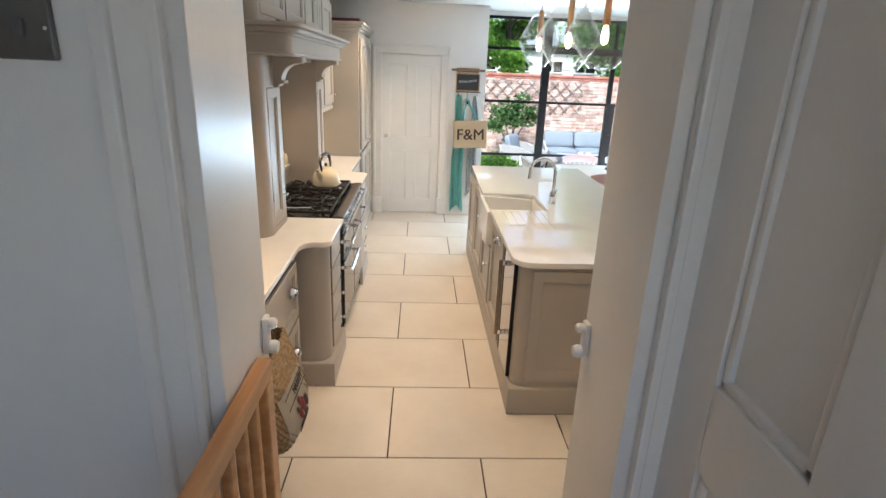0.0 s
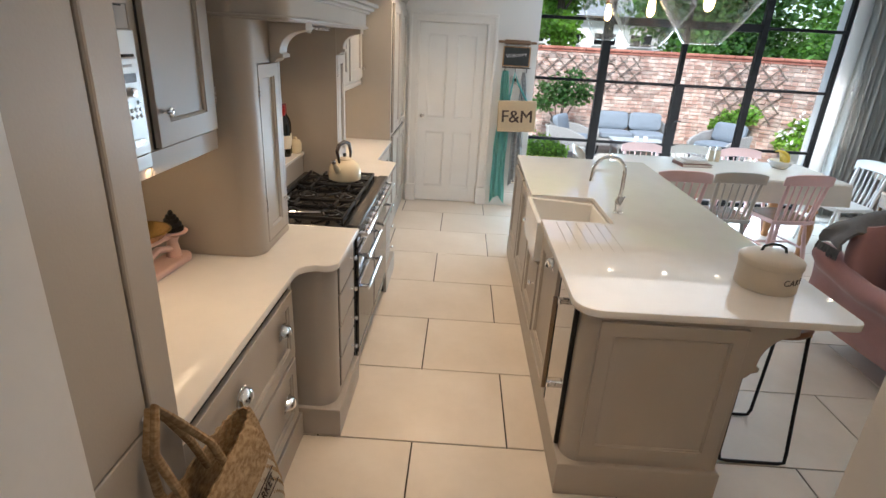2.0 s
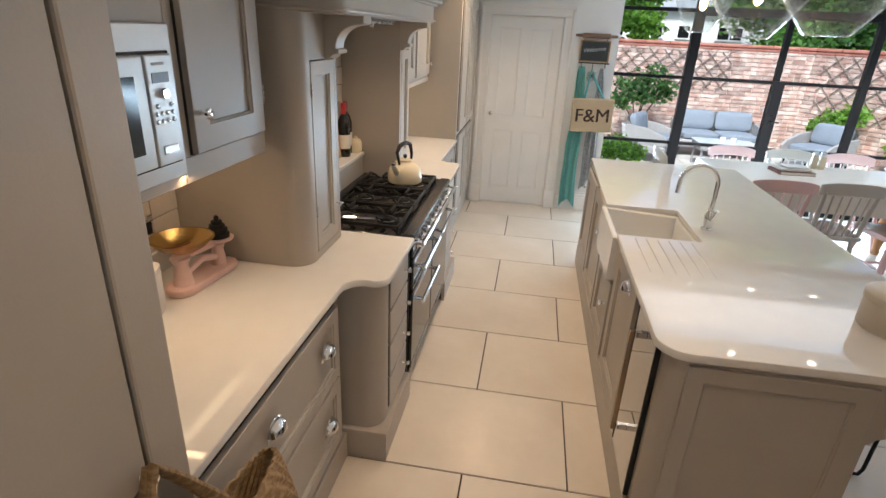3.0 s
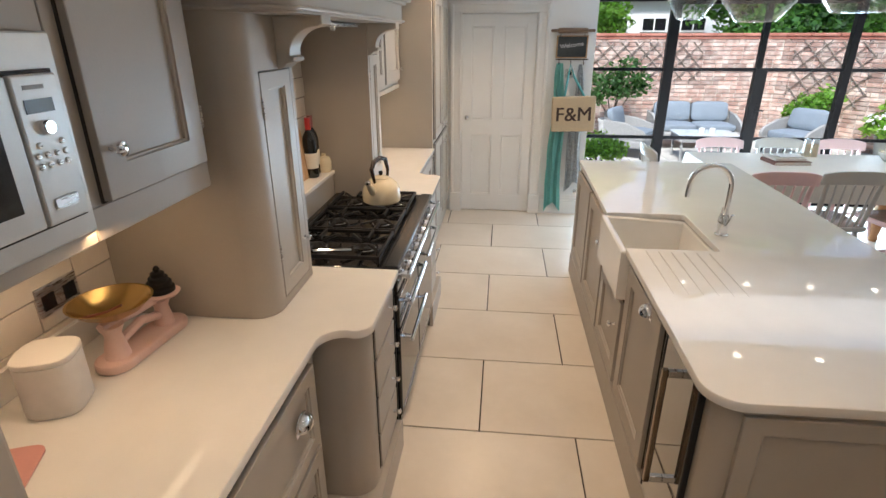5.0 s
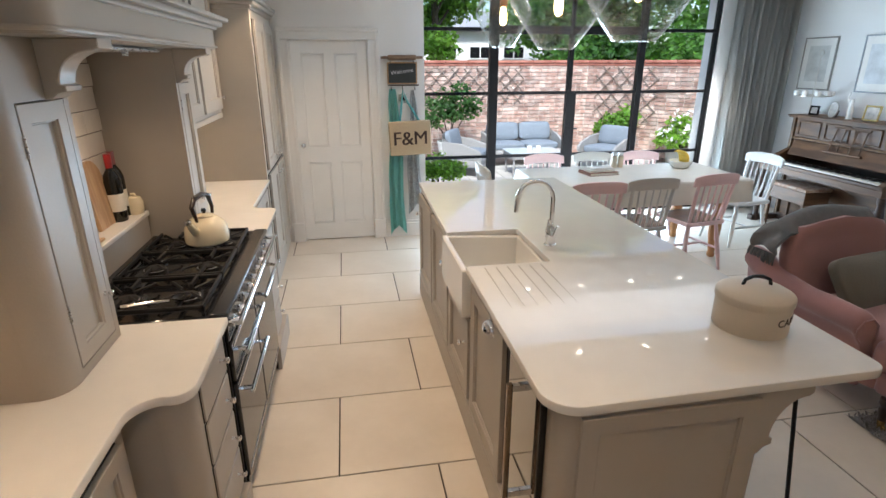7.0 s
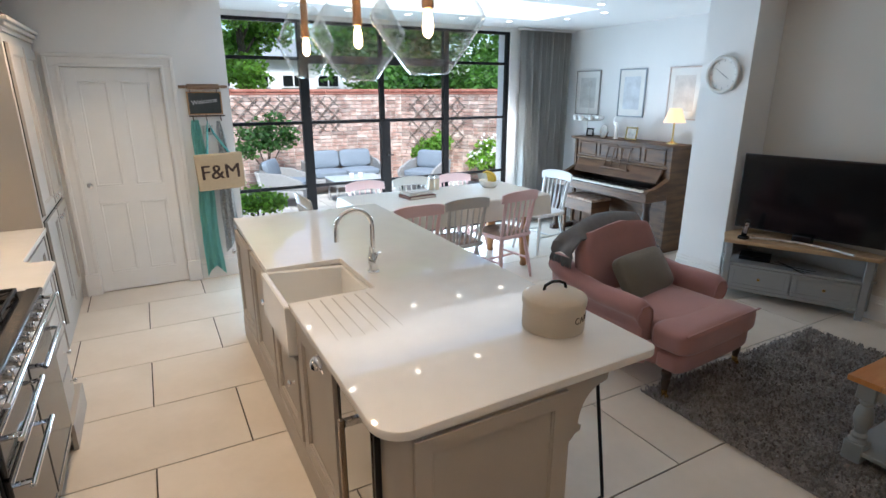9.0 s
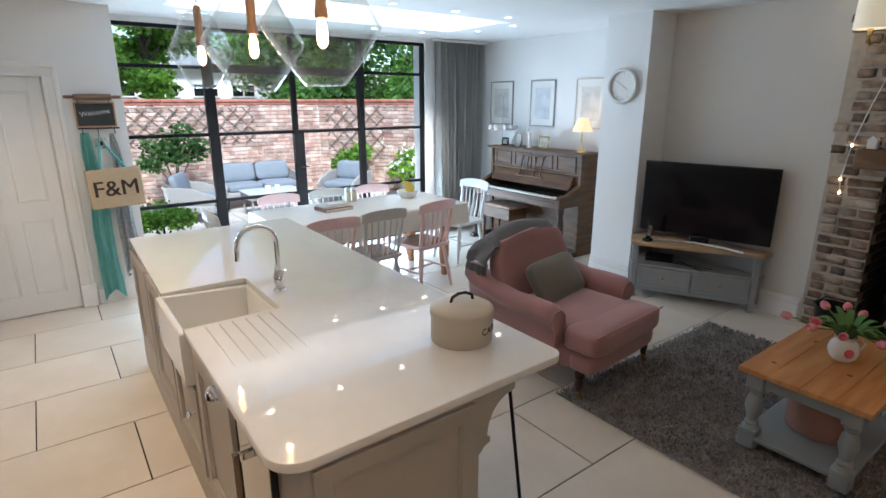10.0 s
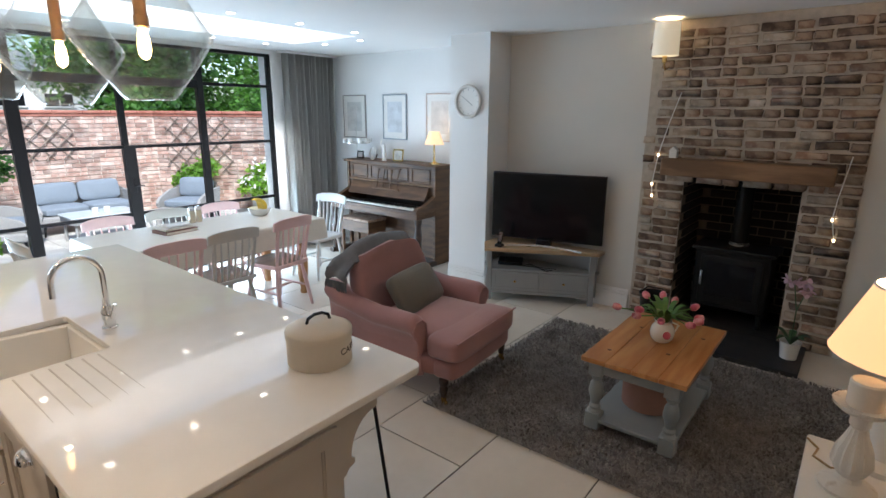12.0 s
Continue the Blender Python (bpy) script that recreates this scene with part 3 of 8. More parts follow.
def curved_unit(y0, y1, near):
    """Projecting unit beside the range with one rounded upright corner and four small drawers."""
    u = thing("curved_drawer_unit", (-0.75, (y0 + y1) / 2, 0), "taupe projecting base unit with a rounded corner and four narrow drawers", "cabinet", runs)
    r, xf = 0.085, -0.368
    if near:
        poly = [(WX, y0)] + arc(xf - r, y0 + r, r, -90, 0, 8) + [(xf, y1), (WX, y1)]
        plp = [(WX, y0 - 0.022), (-0.34, y0 - 0.022), (-0.34, y1), (WX, y1)]
    else:
        poly = [(WX, y0), (xf, y0)] + arc(xf - r, y1 - r, r, 0, 90, 8) + [(WX, y1)]
        plp = [(WX, y0), (-0.34, y0), (-0.34, y1 + 0.022), (WX, y1 + 0.022)]
    part("body", prism(poly, 0.15, CT - 0.031), TAUPE, u)
    part("plinth", prism(plp, 0.0, 0.15, 0.006), TAUPE, u)
    a, c = (y0 + r + 0.03, y1 - 0.02) if near else (y0 + 0.02, y1 - r - 0.03)
    for i in range(4):
        z0 = 0.19 + i * 0.165
        part("shadow_gap", box(xf - 0.001, xf + 0.003, a - 0.003, c + 0.003, z0 - 0.003, z0 + 0.153, 0), GAP, u)
        d = part("drawer_front", box(xf, xf + 0.009, a, c, z0, z0 + 0.15, 0.002), TAUPE, u)
        part("knob", moved(knob(0.012, 0.034), facing((xf + 0.008, (a + c) / 2 + 0.08, z0 + 0.08), "+x")), CHROME, d, "small chrome knob")
    return u


curved_unit(0.022, 0.466, True)
curved_unit(1.546, 1.985, False)
base2 = thing("base_cabinet", (-0.85, 2.4, 0), "taupe base cabinet with a framed door", "cabinet", runs)
part("body", box(WX, near_front, 1.985, 2.898, 0.13, CT - 0.031, 0.002), TAUPE, base2)
part("plinth", box(WX, near_front + 0.015, 2.008, 2.898, 0.0, 0.13, 0.004), TAUPE, base2)
framed_door(base2, "door", (near_front + 0.001, 2.08, 0.17), "+x", 0.78, 0.65, TAUPE, knob_at=(0.06, 0.55))

# tall larder at the far end
larder = thing("larder_cabinet", (-0.85, 3.4, 0), "tall pale taupe larder cabinet with framed doors and a cornice", "cabinet", runs)
part("body", box(WX, -0.505, 2.9, DY - 0.04, 0.0, 2.1, 0.002), TAUPE2, larder)
part("cornice", join(box(WX, -0.49, 2.885, DY - 0.04, 2.1, 2.13, 0.004), box(WX, -0.465, 2.86, DY - 0.04, 2.13, 2.16, 0.008, 2), box(WX, -0.445, 2.84, DY - 0.04, 2.16, 2.185, 0.004)), TAUPE2, larder)
for y in (2.95, 3.46):
    framed_door(larder, "door", (-0.504, y, 0.95), "+x", 0.47, 1.09, TAUPE2, knob_at=(0.43 if y < 3 else 0.04, 0.06), frame=0.065)
    framed_door(larder, "door", (-0.504, y, 0.17), "+x", 0.47, 0.74, TAUPE2, knob_at=(0.43 if y < 3 else 0.04, 0.68), frame=0.065)
tray = single("storage_box", box(-0.85, -0.5, 3.0, 3.5, 2.186, 2.225, 0.006), mat("dark_red_lacquer", (0.09, 0.02, 0.025), 0.3), "flat dark red box lying on the larder cabinet", "box")

# chimney surround over the range
mantel = thing("chimney_surround", (-0.9, 0.9, CT), "taupe chimney surround with narrow spice doors, corbels and moulded shelf", "range hood", runs)
XF = -0.66
AX = -1.03
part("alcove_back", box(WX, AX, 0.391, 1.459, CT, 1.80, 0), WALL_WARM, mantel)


def pier(y0, y1, near):
    r = 0.08
    a = y0 + 0.103 if near else y0 + 0.035
    c = y1 - 0.03 if near else y1 - 0.06
    zb = 0.922 if near else 0.99
    notch = [(XF, a - 0.004), (XF - 0.022, a - 0.004), (XF - 0.022, c + 0.004), (XF, c + 0.004)]
    section = lambda cut: ([(WX, y0)] + arc(XF - r, y0 + r, r, -90, 0, 8) + cut + [(XF, y1), (WX, y1)]) if near else [(WX, y0), (XF, y0)] + cut + arc(XF - r, y1 - r, r, 0, 90, 8) + [(WX, y1)]
    p = part("pier", join(prism(section([]), CT + 0.001, zb - 0.004), prism(section(notch), zb - 0.004, 1.654), prism(section([]), 1.654, 2.42)), TAUPE, mantel)
    m = facing((XF - 0.0185, a, zb), "+x")
    part("shadow_gap", moved(box(-0.004, c - a + 0.004, -0.004, 1.654 - zb, -0.003, -0.0005, 0), m), GAP, mantel)
    d = part("spice_door", moved(shaker(c - a, 1.65 - zb, 0.05, 0.02, 0.012), m), TAUPE2, mantel, "narrow framed spice door")
    part("knob", moved(knob(0.011, 0.028), facing((XF + 0.0015, c - 0.02, 1.06), "+x")), CHROME, d)
    for z in (1.06, 1.52):
        part("hinge", tube([(XF + 0.0015, a - 0.002, z), (XF + 0.0015, a - 0.002, z + 0.055)], 0.004, 6), STEEL, d)
    return p


pier(0.024, 0.39, True)
pier(1.46, 1.76, False)


def corbel(y0, y1, x0, z_top, reach, drop):
    """A scrolled bracket under a shelf, cut in x and z, y0 to y1 thick."""
    pts = [(x0, z_top), (x0 + reach, z_top), (x0 + reach, z_top - drop * 0.16), (x0 + reach * 0.9, z_top - drop * 0.2)]
    pts += [(x0 + reach * 0.9 - reach * 0.62 * math.sin(radians(a)), z_top - drop * 0.2 - drop * 0.55 * (1 - math.cos(radians(a)))) for a in range(10, 91, 10)]
    pts += [(x0 + reach * 0.36, z_top - drop * 0.78), (x0 + reach * 0.36, z_top - drop * 0.86), (x0 + reach * 0.2, z_top - drop * 0.9)]
    pts += [(x0 + reach * 0.18 * math.cos(radians(a)), z_top - drop * 0.9 - drop * 0.1 * math.sin(radians(a))) for a in (20, 50, 80)] + [(x0, z_top - drop)]
    bm = prism(pts[::-1], y0, y1, 0.003, 1)
    return moved(bm, Matrix(((1, 0, 0, 0), (0, 0, 1, 0), (0, 1, 0, 0), (0, 0, 0, 1))))


for a, c in ((0.27, 0.365), (1.465, 1.55)):
    part("corbel", corbel(a, c, XF, 1.808, 0.155, 0.155), TAUPE2, mantel, "scrolled corbel bracket")
shelf_poly = lambda d: [(WX, 0.03 - d)] + arc(-0.51 + d - 0.07, 0.03 - d + 0.07, 0.07, -90, 0, 5) + arc(-0.51 + d - 0.04, 1.71 + d - 0.04, 0.04, 0, 90, 4) + [(WX, 1.71 + d)]
part("mantel_shelf", join(prism(shelf_poly(0.0), 1.808, 1.90), prism(shelf_poly(0.014), 1.815, 1.826, 0.004), prism(shelf_poly(0.02), 1.90, 1.915, 0.004), prism(shelf_poly(0.045), 1.915, 1.94, 0.008), prism(shelf_poly(0.07), 1.94, 1.958, 0.004)), TAUPE2, mantel, "moulded mantel shelf")
part("overmantel", box(WX, XF - 0.02, 0.39, 1.46, 1.958, 2.42, 0.002), TAUPE, mantel)
for i in range(3):
    framed_door(mantel, "overmantel_door", (XF - 0.019, 0.10 + i * 0.53, 2.0), "+x", 0.5, 0.38, TAUPE2, frame=0.055)
part("soffit", box(WX, XF - 0.03, 0.39, 1.46, 1.80, 1.83, 0.002), TAUPE, mantel)
part("extractor", join(box(-1.0, -0.66, 0.55, 1.3, 1.788, 1.80, 0.003), lathe([(0.01, -0.02), (0.012, -0.006), (0.012, 0)], 12, (-0.68, 0.95, 1.79))), STEEL, mantel, "slim steel extractor panel")
part("cornice", join(box(WX, XF + 0.02, 0.0, 1.78, 2.42, 2.45, 0.004), box(WX, XF + 0.05, -0.03, 1.81, 2.45, 2.5, 0.008, 2)), TAUPE, mantel)
lamp("hood_lamp", "SPOT", 6.5, WARM, look((-0.8, 0.93, 1.775), (-0.84, 0.93, 0)), cone=140, soft=0.03)
ledge = single("splashback_ledge", join(box(AX + 0.012, -0.882, 0.392, 1.458, 1.018, 1.042, 0.004)), QUARTZ, "white quartz ledge behind the range cooker", "shelf")
single("ledge_upstand", box(AX + 0.012, -0.893, 0.392, 1.458, CT, 1.017, 0.002), TAUPE, "taupe upstand below the quartz ledge", "upstand")

# wall units
wall_unit = thing("wall_cabinet", (-0.95, -0.25, 1.37), "taupe wall cabinet with one framed door and chrome knob", "cabinet", runs)
UX = -0.775
part("body", box(WX, UX, -0.485, -0.03, 1.40, 2.42, 0.002), TAUPE, wall_unit)
part("scribe_strip", box(WX, UX - 0.03, -0.029, 0.023, 1.37, 2.42, 0.001), TAUPE, wall_unit)
part("light_rail", box(UX - 0.03, UX + 0.004, -0.485, -0.03, 1.352, 1.424, 0.003), TAUPE, wall_unit)
framed_door(wall_unit, "door", (UX + 0.001, -0.447, 1.43), "+x", 0.388, 0.9, TAUPE, knob_at=(0.03, 0.105), frame=0.07, hinges=((0.39, 0.09), (0.39, 0.75)))
micro_unit = thing("oven_housing", (-0.95, -0.75, 1.37), "taupe wall cabinet that houses a built-in microwave", "cabinet", runs)
part("body", box(WX, UX, -1.028, -0.487, 1.40, 2.42, 0.002), TAUPE, micro_unit)
part("light_rail", box(UX - 0.03, UX + 0.004, -1.028, -0.487, 1.352, 1.40, 0.003), TAUPE, micro_unit)
framed_door(micro_unit, "door", (UX + 0.001, -0.99, 1.82), "+x", 0.47, 0.5, TAUPE, frame=0.07)
micro = thing("microwave", (-0.9, -0.75, 1.4), "built-in stainless steel microwave with a button panel and black door seam", "microwave")
MSTEEL = mat("satin_steel_panel", (0.62, 0.62, 0.61), 0.32, 0.35, vary=0.04, scale=20, fine=300, bump=0.02)
part("trim_frame", box(UX + 0.0005, UX + 0.016, -1.0, -0.494, 1.402, 1.775, 0.003), MSTEEL, micro)
part("door_gasket", box(UX + 0.0165, UX + 0.021, -0.965, -0.515, 1.443, 1.715, 0.006, 2), BLACKG, micro)
part("door", box(UX + 0.0215, UX + 0.034, -0.958, -0.625, 1.450, 1.708, 0.006, 2), MSTEEL, micro)
part("door_window", box(UX + 0.0345, UX + 0.0365, -0.92, -0.665, 1.49, 1.665, 0.001), BLACKG, micro, "dark glass window")
panel = part("control_panel", box(UX + 0.0215, UX + 0.034, -0.62, -0.522, 1.450, 1.708, 0.004, 2), MSTEEL, micro)
part("display", box(UX + 0.0342, UX + 0.0355, -0.605, -0.545, 1.645, 1.668, 0), mat("lcd_grey", (0.08, 0.08, 0.085), 0.2), panel, "small grey display")
part("dial", moved(lathe([(0.013, 0), (0.013, 0.008), (0.011, 0.012), (0, 0.012)], 20), facing((UX + 0.034, -0.575, 1.62), "+x")), CHROME, panel)
for r in range(3):
    for c in range(4 if r else 2):
        part("button", moved(lathe([(0.006, 0), (0.006, 0.002), (0.004, 0.004), (0, 0.004)], 10), facing((UX + 0.034, (-0.605 + c * 0.02) if r else (-0.598 + c * 0.05), 1.592 - r * 0.018), "+x")), STEEL, panel)
part("open_button", box(UX + 0.034, UX + 0.0375, -0.6, -0.545, 1.475, 1.497, 0.002), STEEL, panel)
part("badge", box(UX + 0.0342, UX + 0.035, -0.6, -0.556, 1.684, 1.691, 0), mat("clock_grey", (0.35, 0.35, 0.35), 0.5), panel)
micro.location.z -= 0.016
wall_unit2 = thing("wall_cabinet", (-0.95, 2.3, 1.37), "pale taupe wall cabinet with a framed door beyond the surround", "cabinet", runs)
part("body", box(WX, UX, 1.762, 2.898, 1.40, 2.42, 0.002), TAUPE2, wall_unit2)
part("light_rail", box(UX - 0.03, UX + 0.006, 1.762, 2.898, 1.365, 1.40, 0.004), TAUPE2, wall_unit2)
framed_door(wall_unit2, "door", (UX + 0.001, 1.8, 1.43), "+x", 0.5, 0.9, TAUPE2, knob_at=(0.04, 0.08))
framed_door(wall_unit2, "door", (UX + 0.001, 2.36, 1.43), "+x", 0.5, 0.9, TAUPE2, knob_at=(0.46, 0.08))
for y0_, y1_ in ((-0.95, -0.05), (1.85, 2.8)):
    single("under_cabinet_light", box(-0.98, -0.95, y0_, y1_, 1.388, 1.399, 0.002), mat("led_strip", (0.9, 0.8, 0.6), 0.5, emit=(1.0, 0.72, 0.42, 3), bump=0), "warm LED strip light under the wall cabinets", "strip light")
    lamp("under_cabinet_lamp", "AREA", 1.1, (1.0, 0.62, 0.32), look((-0.95, (y0_ + y1_) / 2, 1.38), (-0.97, (y0_ + y1_) / 2, 0)) @ pose(0, 0, 0, 0, 0, 90), size=0.9, size_y=0.03)

# ---- island ----
island_poly = arc(0.605 + 0.1, -0.258 + 0.1, 0.1, 180, 270, 8) + arc(1.675 - 0.05, -0.245 + 0.05, 0.05, -90, 0, 6) + [(1.715, 2.57), (0.64, 2.575), (0.618, 1.305), (1.0, 1.305), (1.01, 1.295), (1.01, 0.81), (1.0, 0.80), (0.612, 0.80)]
top = worktop("island_worktop", island_poly, "long white quartz island worktop with rounded corners and drainer grooves")
isl = thing("kitchen_island", (0.96, 1.1, 0), "taupe painted kitchen island with framed doors and plinth", "kitchen island", runs)
IX = 0.645
r = 0.075
part("body", join(prism([(1.28, -0.235), (1.28, 2.5), (1.03, 2.5), (1.03, 0.06), (IX, 0.06), (IX, -0.155)] + arc(IX + r, -0.235 + r, r, 180, 270, 8)[1:], 0.16, CT - 0.031), box(IX, 1.031, 1.30, 2.5, 0.16, CT - 0.031, 0), box(IX, 1.031, 0.06, 0.785, 0.16, CT - 0.031, 0), box(IX, 1.031, 0.785, 1.30, 0.16, 0.62, 0)), TAUPE, isl)
part("plinth", prism([(1.295, -0.256), (1.295, 2.52), (0.625, 2.52), (0.625, -0.18), (0.625, -0.256)], 0.0, 0.165, 0.008), TAUPE, isl)
part("end_panel", moved(shaker(0.55, 0.63, 0.055, 0.014, 0.008), facing((0.705, -0.234, 0.205), "-y")), TAUPE, isl)
for cy in (-0.225, 1.1, 2.4):
    part("corbel", corbel(cy, cy + 0.07, 1.28, CT - 0.032, 0.17, 0.24), TAUPE, isl, "scrolled overhang bracket")
# doors on the sink side, from the near end
cooler = thing("wine_cooler", (0.7, 0.0, 0.165), "slim glass-fronted wine cooler with tall steel bar handles", "wine cooler")
COOLER = mat("mirror_dark_glass", (0.02, 0.017, 0.014), 0.03, vary=0.05, bump=0.0, spec=1.0, coat=1.0)
BRONZE = mat("dark_bronze_bar", (0.25, 0.19, 0.14), 0.22, 1.0, vary=0.05, bump=0.0)
part("glass_door", box(IX - 0.018, IX - 0.001, -0.135, 0.165, 0.175, CT - 0.04, 0.003), COOLER, cooler, "dark reflective glass door")
for y in (-0.143, 0.173):
    part("door_edge", box(IX - 0.02, IX - 0.001, y - 0.006, y + 0.006, 0.175, CT - 0.04, 0.002), BLACKM, cooler)
hb = part("bar_handle", box(IX - 0.078, IX - 0.06, -0.009, 0.009, 0.36, 0.805, 0.002), BRONZE, cooler, "tall square dark steel bar handle")
for z in (0.375, 0.79):
    part("bracket", box(IX - 0.0595, IX - 0.018, -0.009, 0.009, z - 0.012, z + 0.012, 0.001), CHROME, hb)
framed_door(isl, "door", (IX - 0.0005, 0.74, 0.19), "-x", 0.5, 0.64, TAUPE, pull=(0.345, 0.605), frame=0.07)
framed_door(isl, "door", (IX - 0.0005, 1.285, 0.19), "-x", 0.49, 0.42, TAUPE, knob_at=(0.42, 0.28), frame=0.07)
framed_door(isl, "door", (IX - 0.0005, 1.87, 0.19), "-x", 0.55, 0.64, TAUPE, knob_at=(0.5, 0.5), frame=0.07)
framed_door(isl, "door", (IX - 0.0005, 2.46, 0.19), "-x", 0.55, 0.64, TAUPE, knob_at=(0.05, 0.5), frame=0.07)

sink = thing("belfast_sink", (0.8, 1.05, 0.63), "white ceramic belfast sink with a deep front apron", "sink")
sx0, sx1, sy0, sy1 = 0.592, 1.028, 0.787, 1.30
def basin_mesh():
    """A deep sink: one shell, outside up over the rim and down inside, its front rim higher."""
    bm = bmesh.new()
    rows_ = []
    for ins, z in ((0.006, 0.636), (0.0, 0.645), (0.0, CT - 0.04), (0.006, CT - 0.034), (0.022, CT - 0.034), (0.028, CT - 0.04), (0.034, 0.69), (0.055, 0.67)):
        def lift(front):
            return z + (0.022 if front and z > 0.8 else 0)
        rows_.append([bm.verts.new(v) for v in ((sx0 + ins, sy0 + ins, lift(True)), (sx1 - ins, sy0 + ins, z), (sx1 - ins, sy1 - ins, z), (sx0 + ins, sy1 - ins, lift(True)))])
    for a, c in zip(rows_, rows_[1:]):
        for i in range(4):
            bm.faces.new((a[i], a[(i + 1) % 4], c[(i + 1) % 4], c[i]))
    bm.faces.new(rows_[0][::-1]), bm.faces.new(rows_[-1])
    bmesh.ops.recalc_face_normals(bm, faces=bm.faces)
    return bm


part("basin", basin_mesh(), CERAMIC, sink)
part("waste", lathe([(0.0, 0.0), (0.03, 0.0), (0.04, 0.002), (0.042, 0.004), (0.045, 0.001)], 20, (0.82, 1.05, 0.671)), CHROME, sink, "chrome waste")
tap = thing("mixer_tap", (1.085, 1.01, CT), "chrome swan-neck mixer tap with two levers", "tap")
tx, ty = 1.085, 1.01
part("base", lathe([(0.03, 0), (0.03, 0.006), (0.024, 0.01), (0.022, 0.03), (0.026, 0.045), (0.026, 0.075), (0.02, 0.085), (0.014, 0.1), (0, 0.1)], 20, (tx, ty, CT)), CHROME, tap)
neck = [(tx, ty, CT + 0.09), (tx, ty, CT + 0.2)] + [(tx - 0.09 + 0.09 * math.cos(radians(a)), ty, CT + 0.235 + 0.09 * math.sin(radians(a))) for a in range(0, 181, 15)] + [(tx - 0.182, ty, CT + 0.18)]
part("spout", tube(neck, 0.0115, 12), CHROME, tap)
for s in (-1, 1):
    part("lever", tube([(tx, ty + s * 0.02, CT + 0.06), (tx, ty + s * 0.045, CT + 0.062), (tx + 0.005, ty + s * 0.05, CT + 0.085), (tx + 0.012, ty + s * 0.056, CT + 0.115)], [0.012, 0.011, 0.007, 0.008], 10), CHROME, tap, "chrome lever")
# nearly flush bars, coloured darker to stand for shade inside the drainer grooves
for i in range(6):
    xx = 0.69 + i * 0.052
    part("drainer_groove", tube([(xx, 0.765, CT - 0.0026), (xx, 0.36, CT - 0.0042)], 0.0048, 6), mat("groove_shade_quartz", (0.6, 0.575, 0.54), 0.2), top)

# ---- range cooker and things on the left run ----
cooker = thing("range_cooker", (-0.65, 0.97, 0), "black and chrome range cooker with a wide gas hob", "cooker")
RY0, RY1, RXB, RXF = 0.475, 1.538, -0.889, -0.372
part("carcass", box(RXB, RXF, RY0, RY1, 0.1, 0.862, 0.003), BLACKG, cooker)
part("kickboard", box(RXB, RXF - 0.02, RY0 + 0.01, RY1 - 0.01, 0.0, 0.1, 0.002), BLACKM, cooker)
part("hob_tray", join(box(RXB, RXF, RY0, RY1, 0.863, 0.885, 0.005, 2), box(RXB, RXB + 0.03, RY0, RY1, 0.885, 0.905, 0.004)), BLACKG, cooker)
part("front_rim", box(RXF - 0.03, RXF + 0.035, RY0, RY1, 0.868, 0.893, 0.009, 3), mat("blue_black_steel", (0.02, 0.021, 0.024), 0.25, 0.2), cooker, "polished dark front rim")
for i in range(3):
    a = RY0 + 0.035 + i * (RY1 - RY0 - 0.07) / 3
    c = a + (RY1 - RY0 - 0.07) / 3 - 0.012
    mid = (a + c) / 2
    bars = [box(RXB + 0.04, RXF - 0.05, a, a + 0.012, 0.9, 0.918, 0.003), box(RXB + 0.04, RXF - 0.05, c - 0.012, c, 0.9, 0.918, 0.003), box(RXB + 0.04, RXB + 0.052, a, c, 0.9, 0.918, 0.003), box(RXF - 0.062, RXF - 0.05, a, c, 0.9, 0.918, 0.003)]
    for bx in (RXB + 0.15, RXB + 0.37):
        for ang in range(4):
            s = math.cos(radians(45 + 90 * ang)), math.sin(radians(45 + 90 * ang))
            bars.append(tube([(bx + 0.03 * s[0], mid + 0.03 * s[1], 0.913), (bx + 0.11 * s[0], mid + 0.13 * s[1], 0.916), (bx + 0.115 * s[0], mid + 0.14 * s[1], 0.905)], 0.006, 6))
        bars.append(box(bx - 0.006, bx + 0.006, a, mid - 0.05, 0.902, 0.92, 0.002))
        bars.append(box(bx - 0.006, bx + 0.006, mid + 0.05, c, 0.902, 0.92, 0.002))
    for fx in (RXB + 0.045, RXF - 0.056):
        for fy in (a + 0.006, c - 0.006):
            bars.append(box(fx - 0.005, fx + 0.005, fy - 0.005, fy + 0.005, 0.884, 0.905, 0))
    part("pan_support", join(*bars), BLACKM, cooker, "cast iron pan support")
    for bx in (RXB + 0.15, RXB + 0.37):
        part("burner", lathe([(0.05, 0), (0.05, 0.006), (0.042, 0.008), (0.04, 0.014), (0.032, 0.018), (0, 0.019)], 22, (bx, mid, 0.884)), BLACKM, cooker)
        part("burner_cap", lathe([(0.046, 0.0), (0.05, 0.003), (0.044, 0.006)], 22, (bx, mid, 0.886)), STEEL, cooker, "steel burner ring")
part("control_panel", box(RXF - 0.005, RXF + 0.028, RY0 + 0.004, RY1 - 0.004, 0.775, 0.866, 0.004), BLACKG, cooker)
for i in range(9):
    y = RY0 + 0.09 + i * 0.11
    part("control_knob", moved(lathe([(0.021, 0), (0.021, 0.006), (0.017, 0.01), (0.016, 0.028), (0.013, 0.032), (0, 0.032)], 18), facing((RXF + 0.028, y, 0.82), "+x")), CHROME, cooker, "chrome control knob")
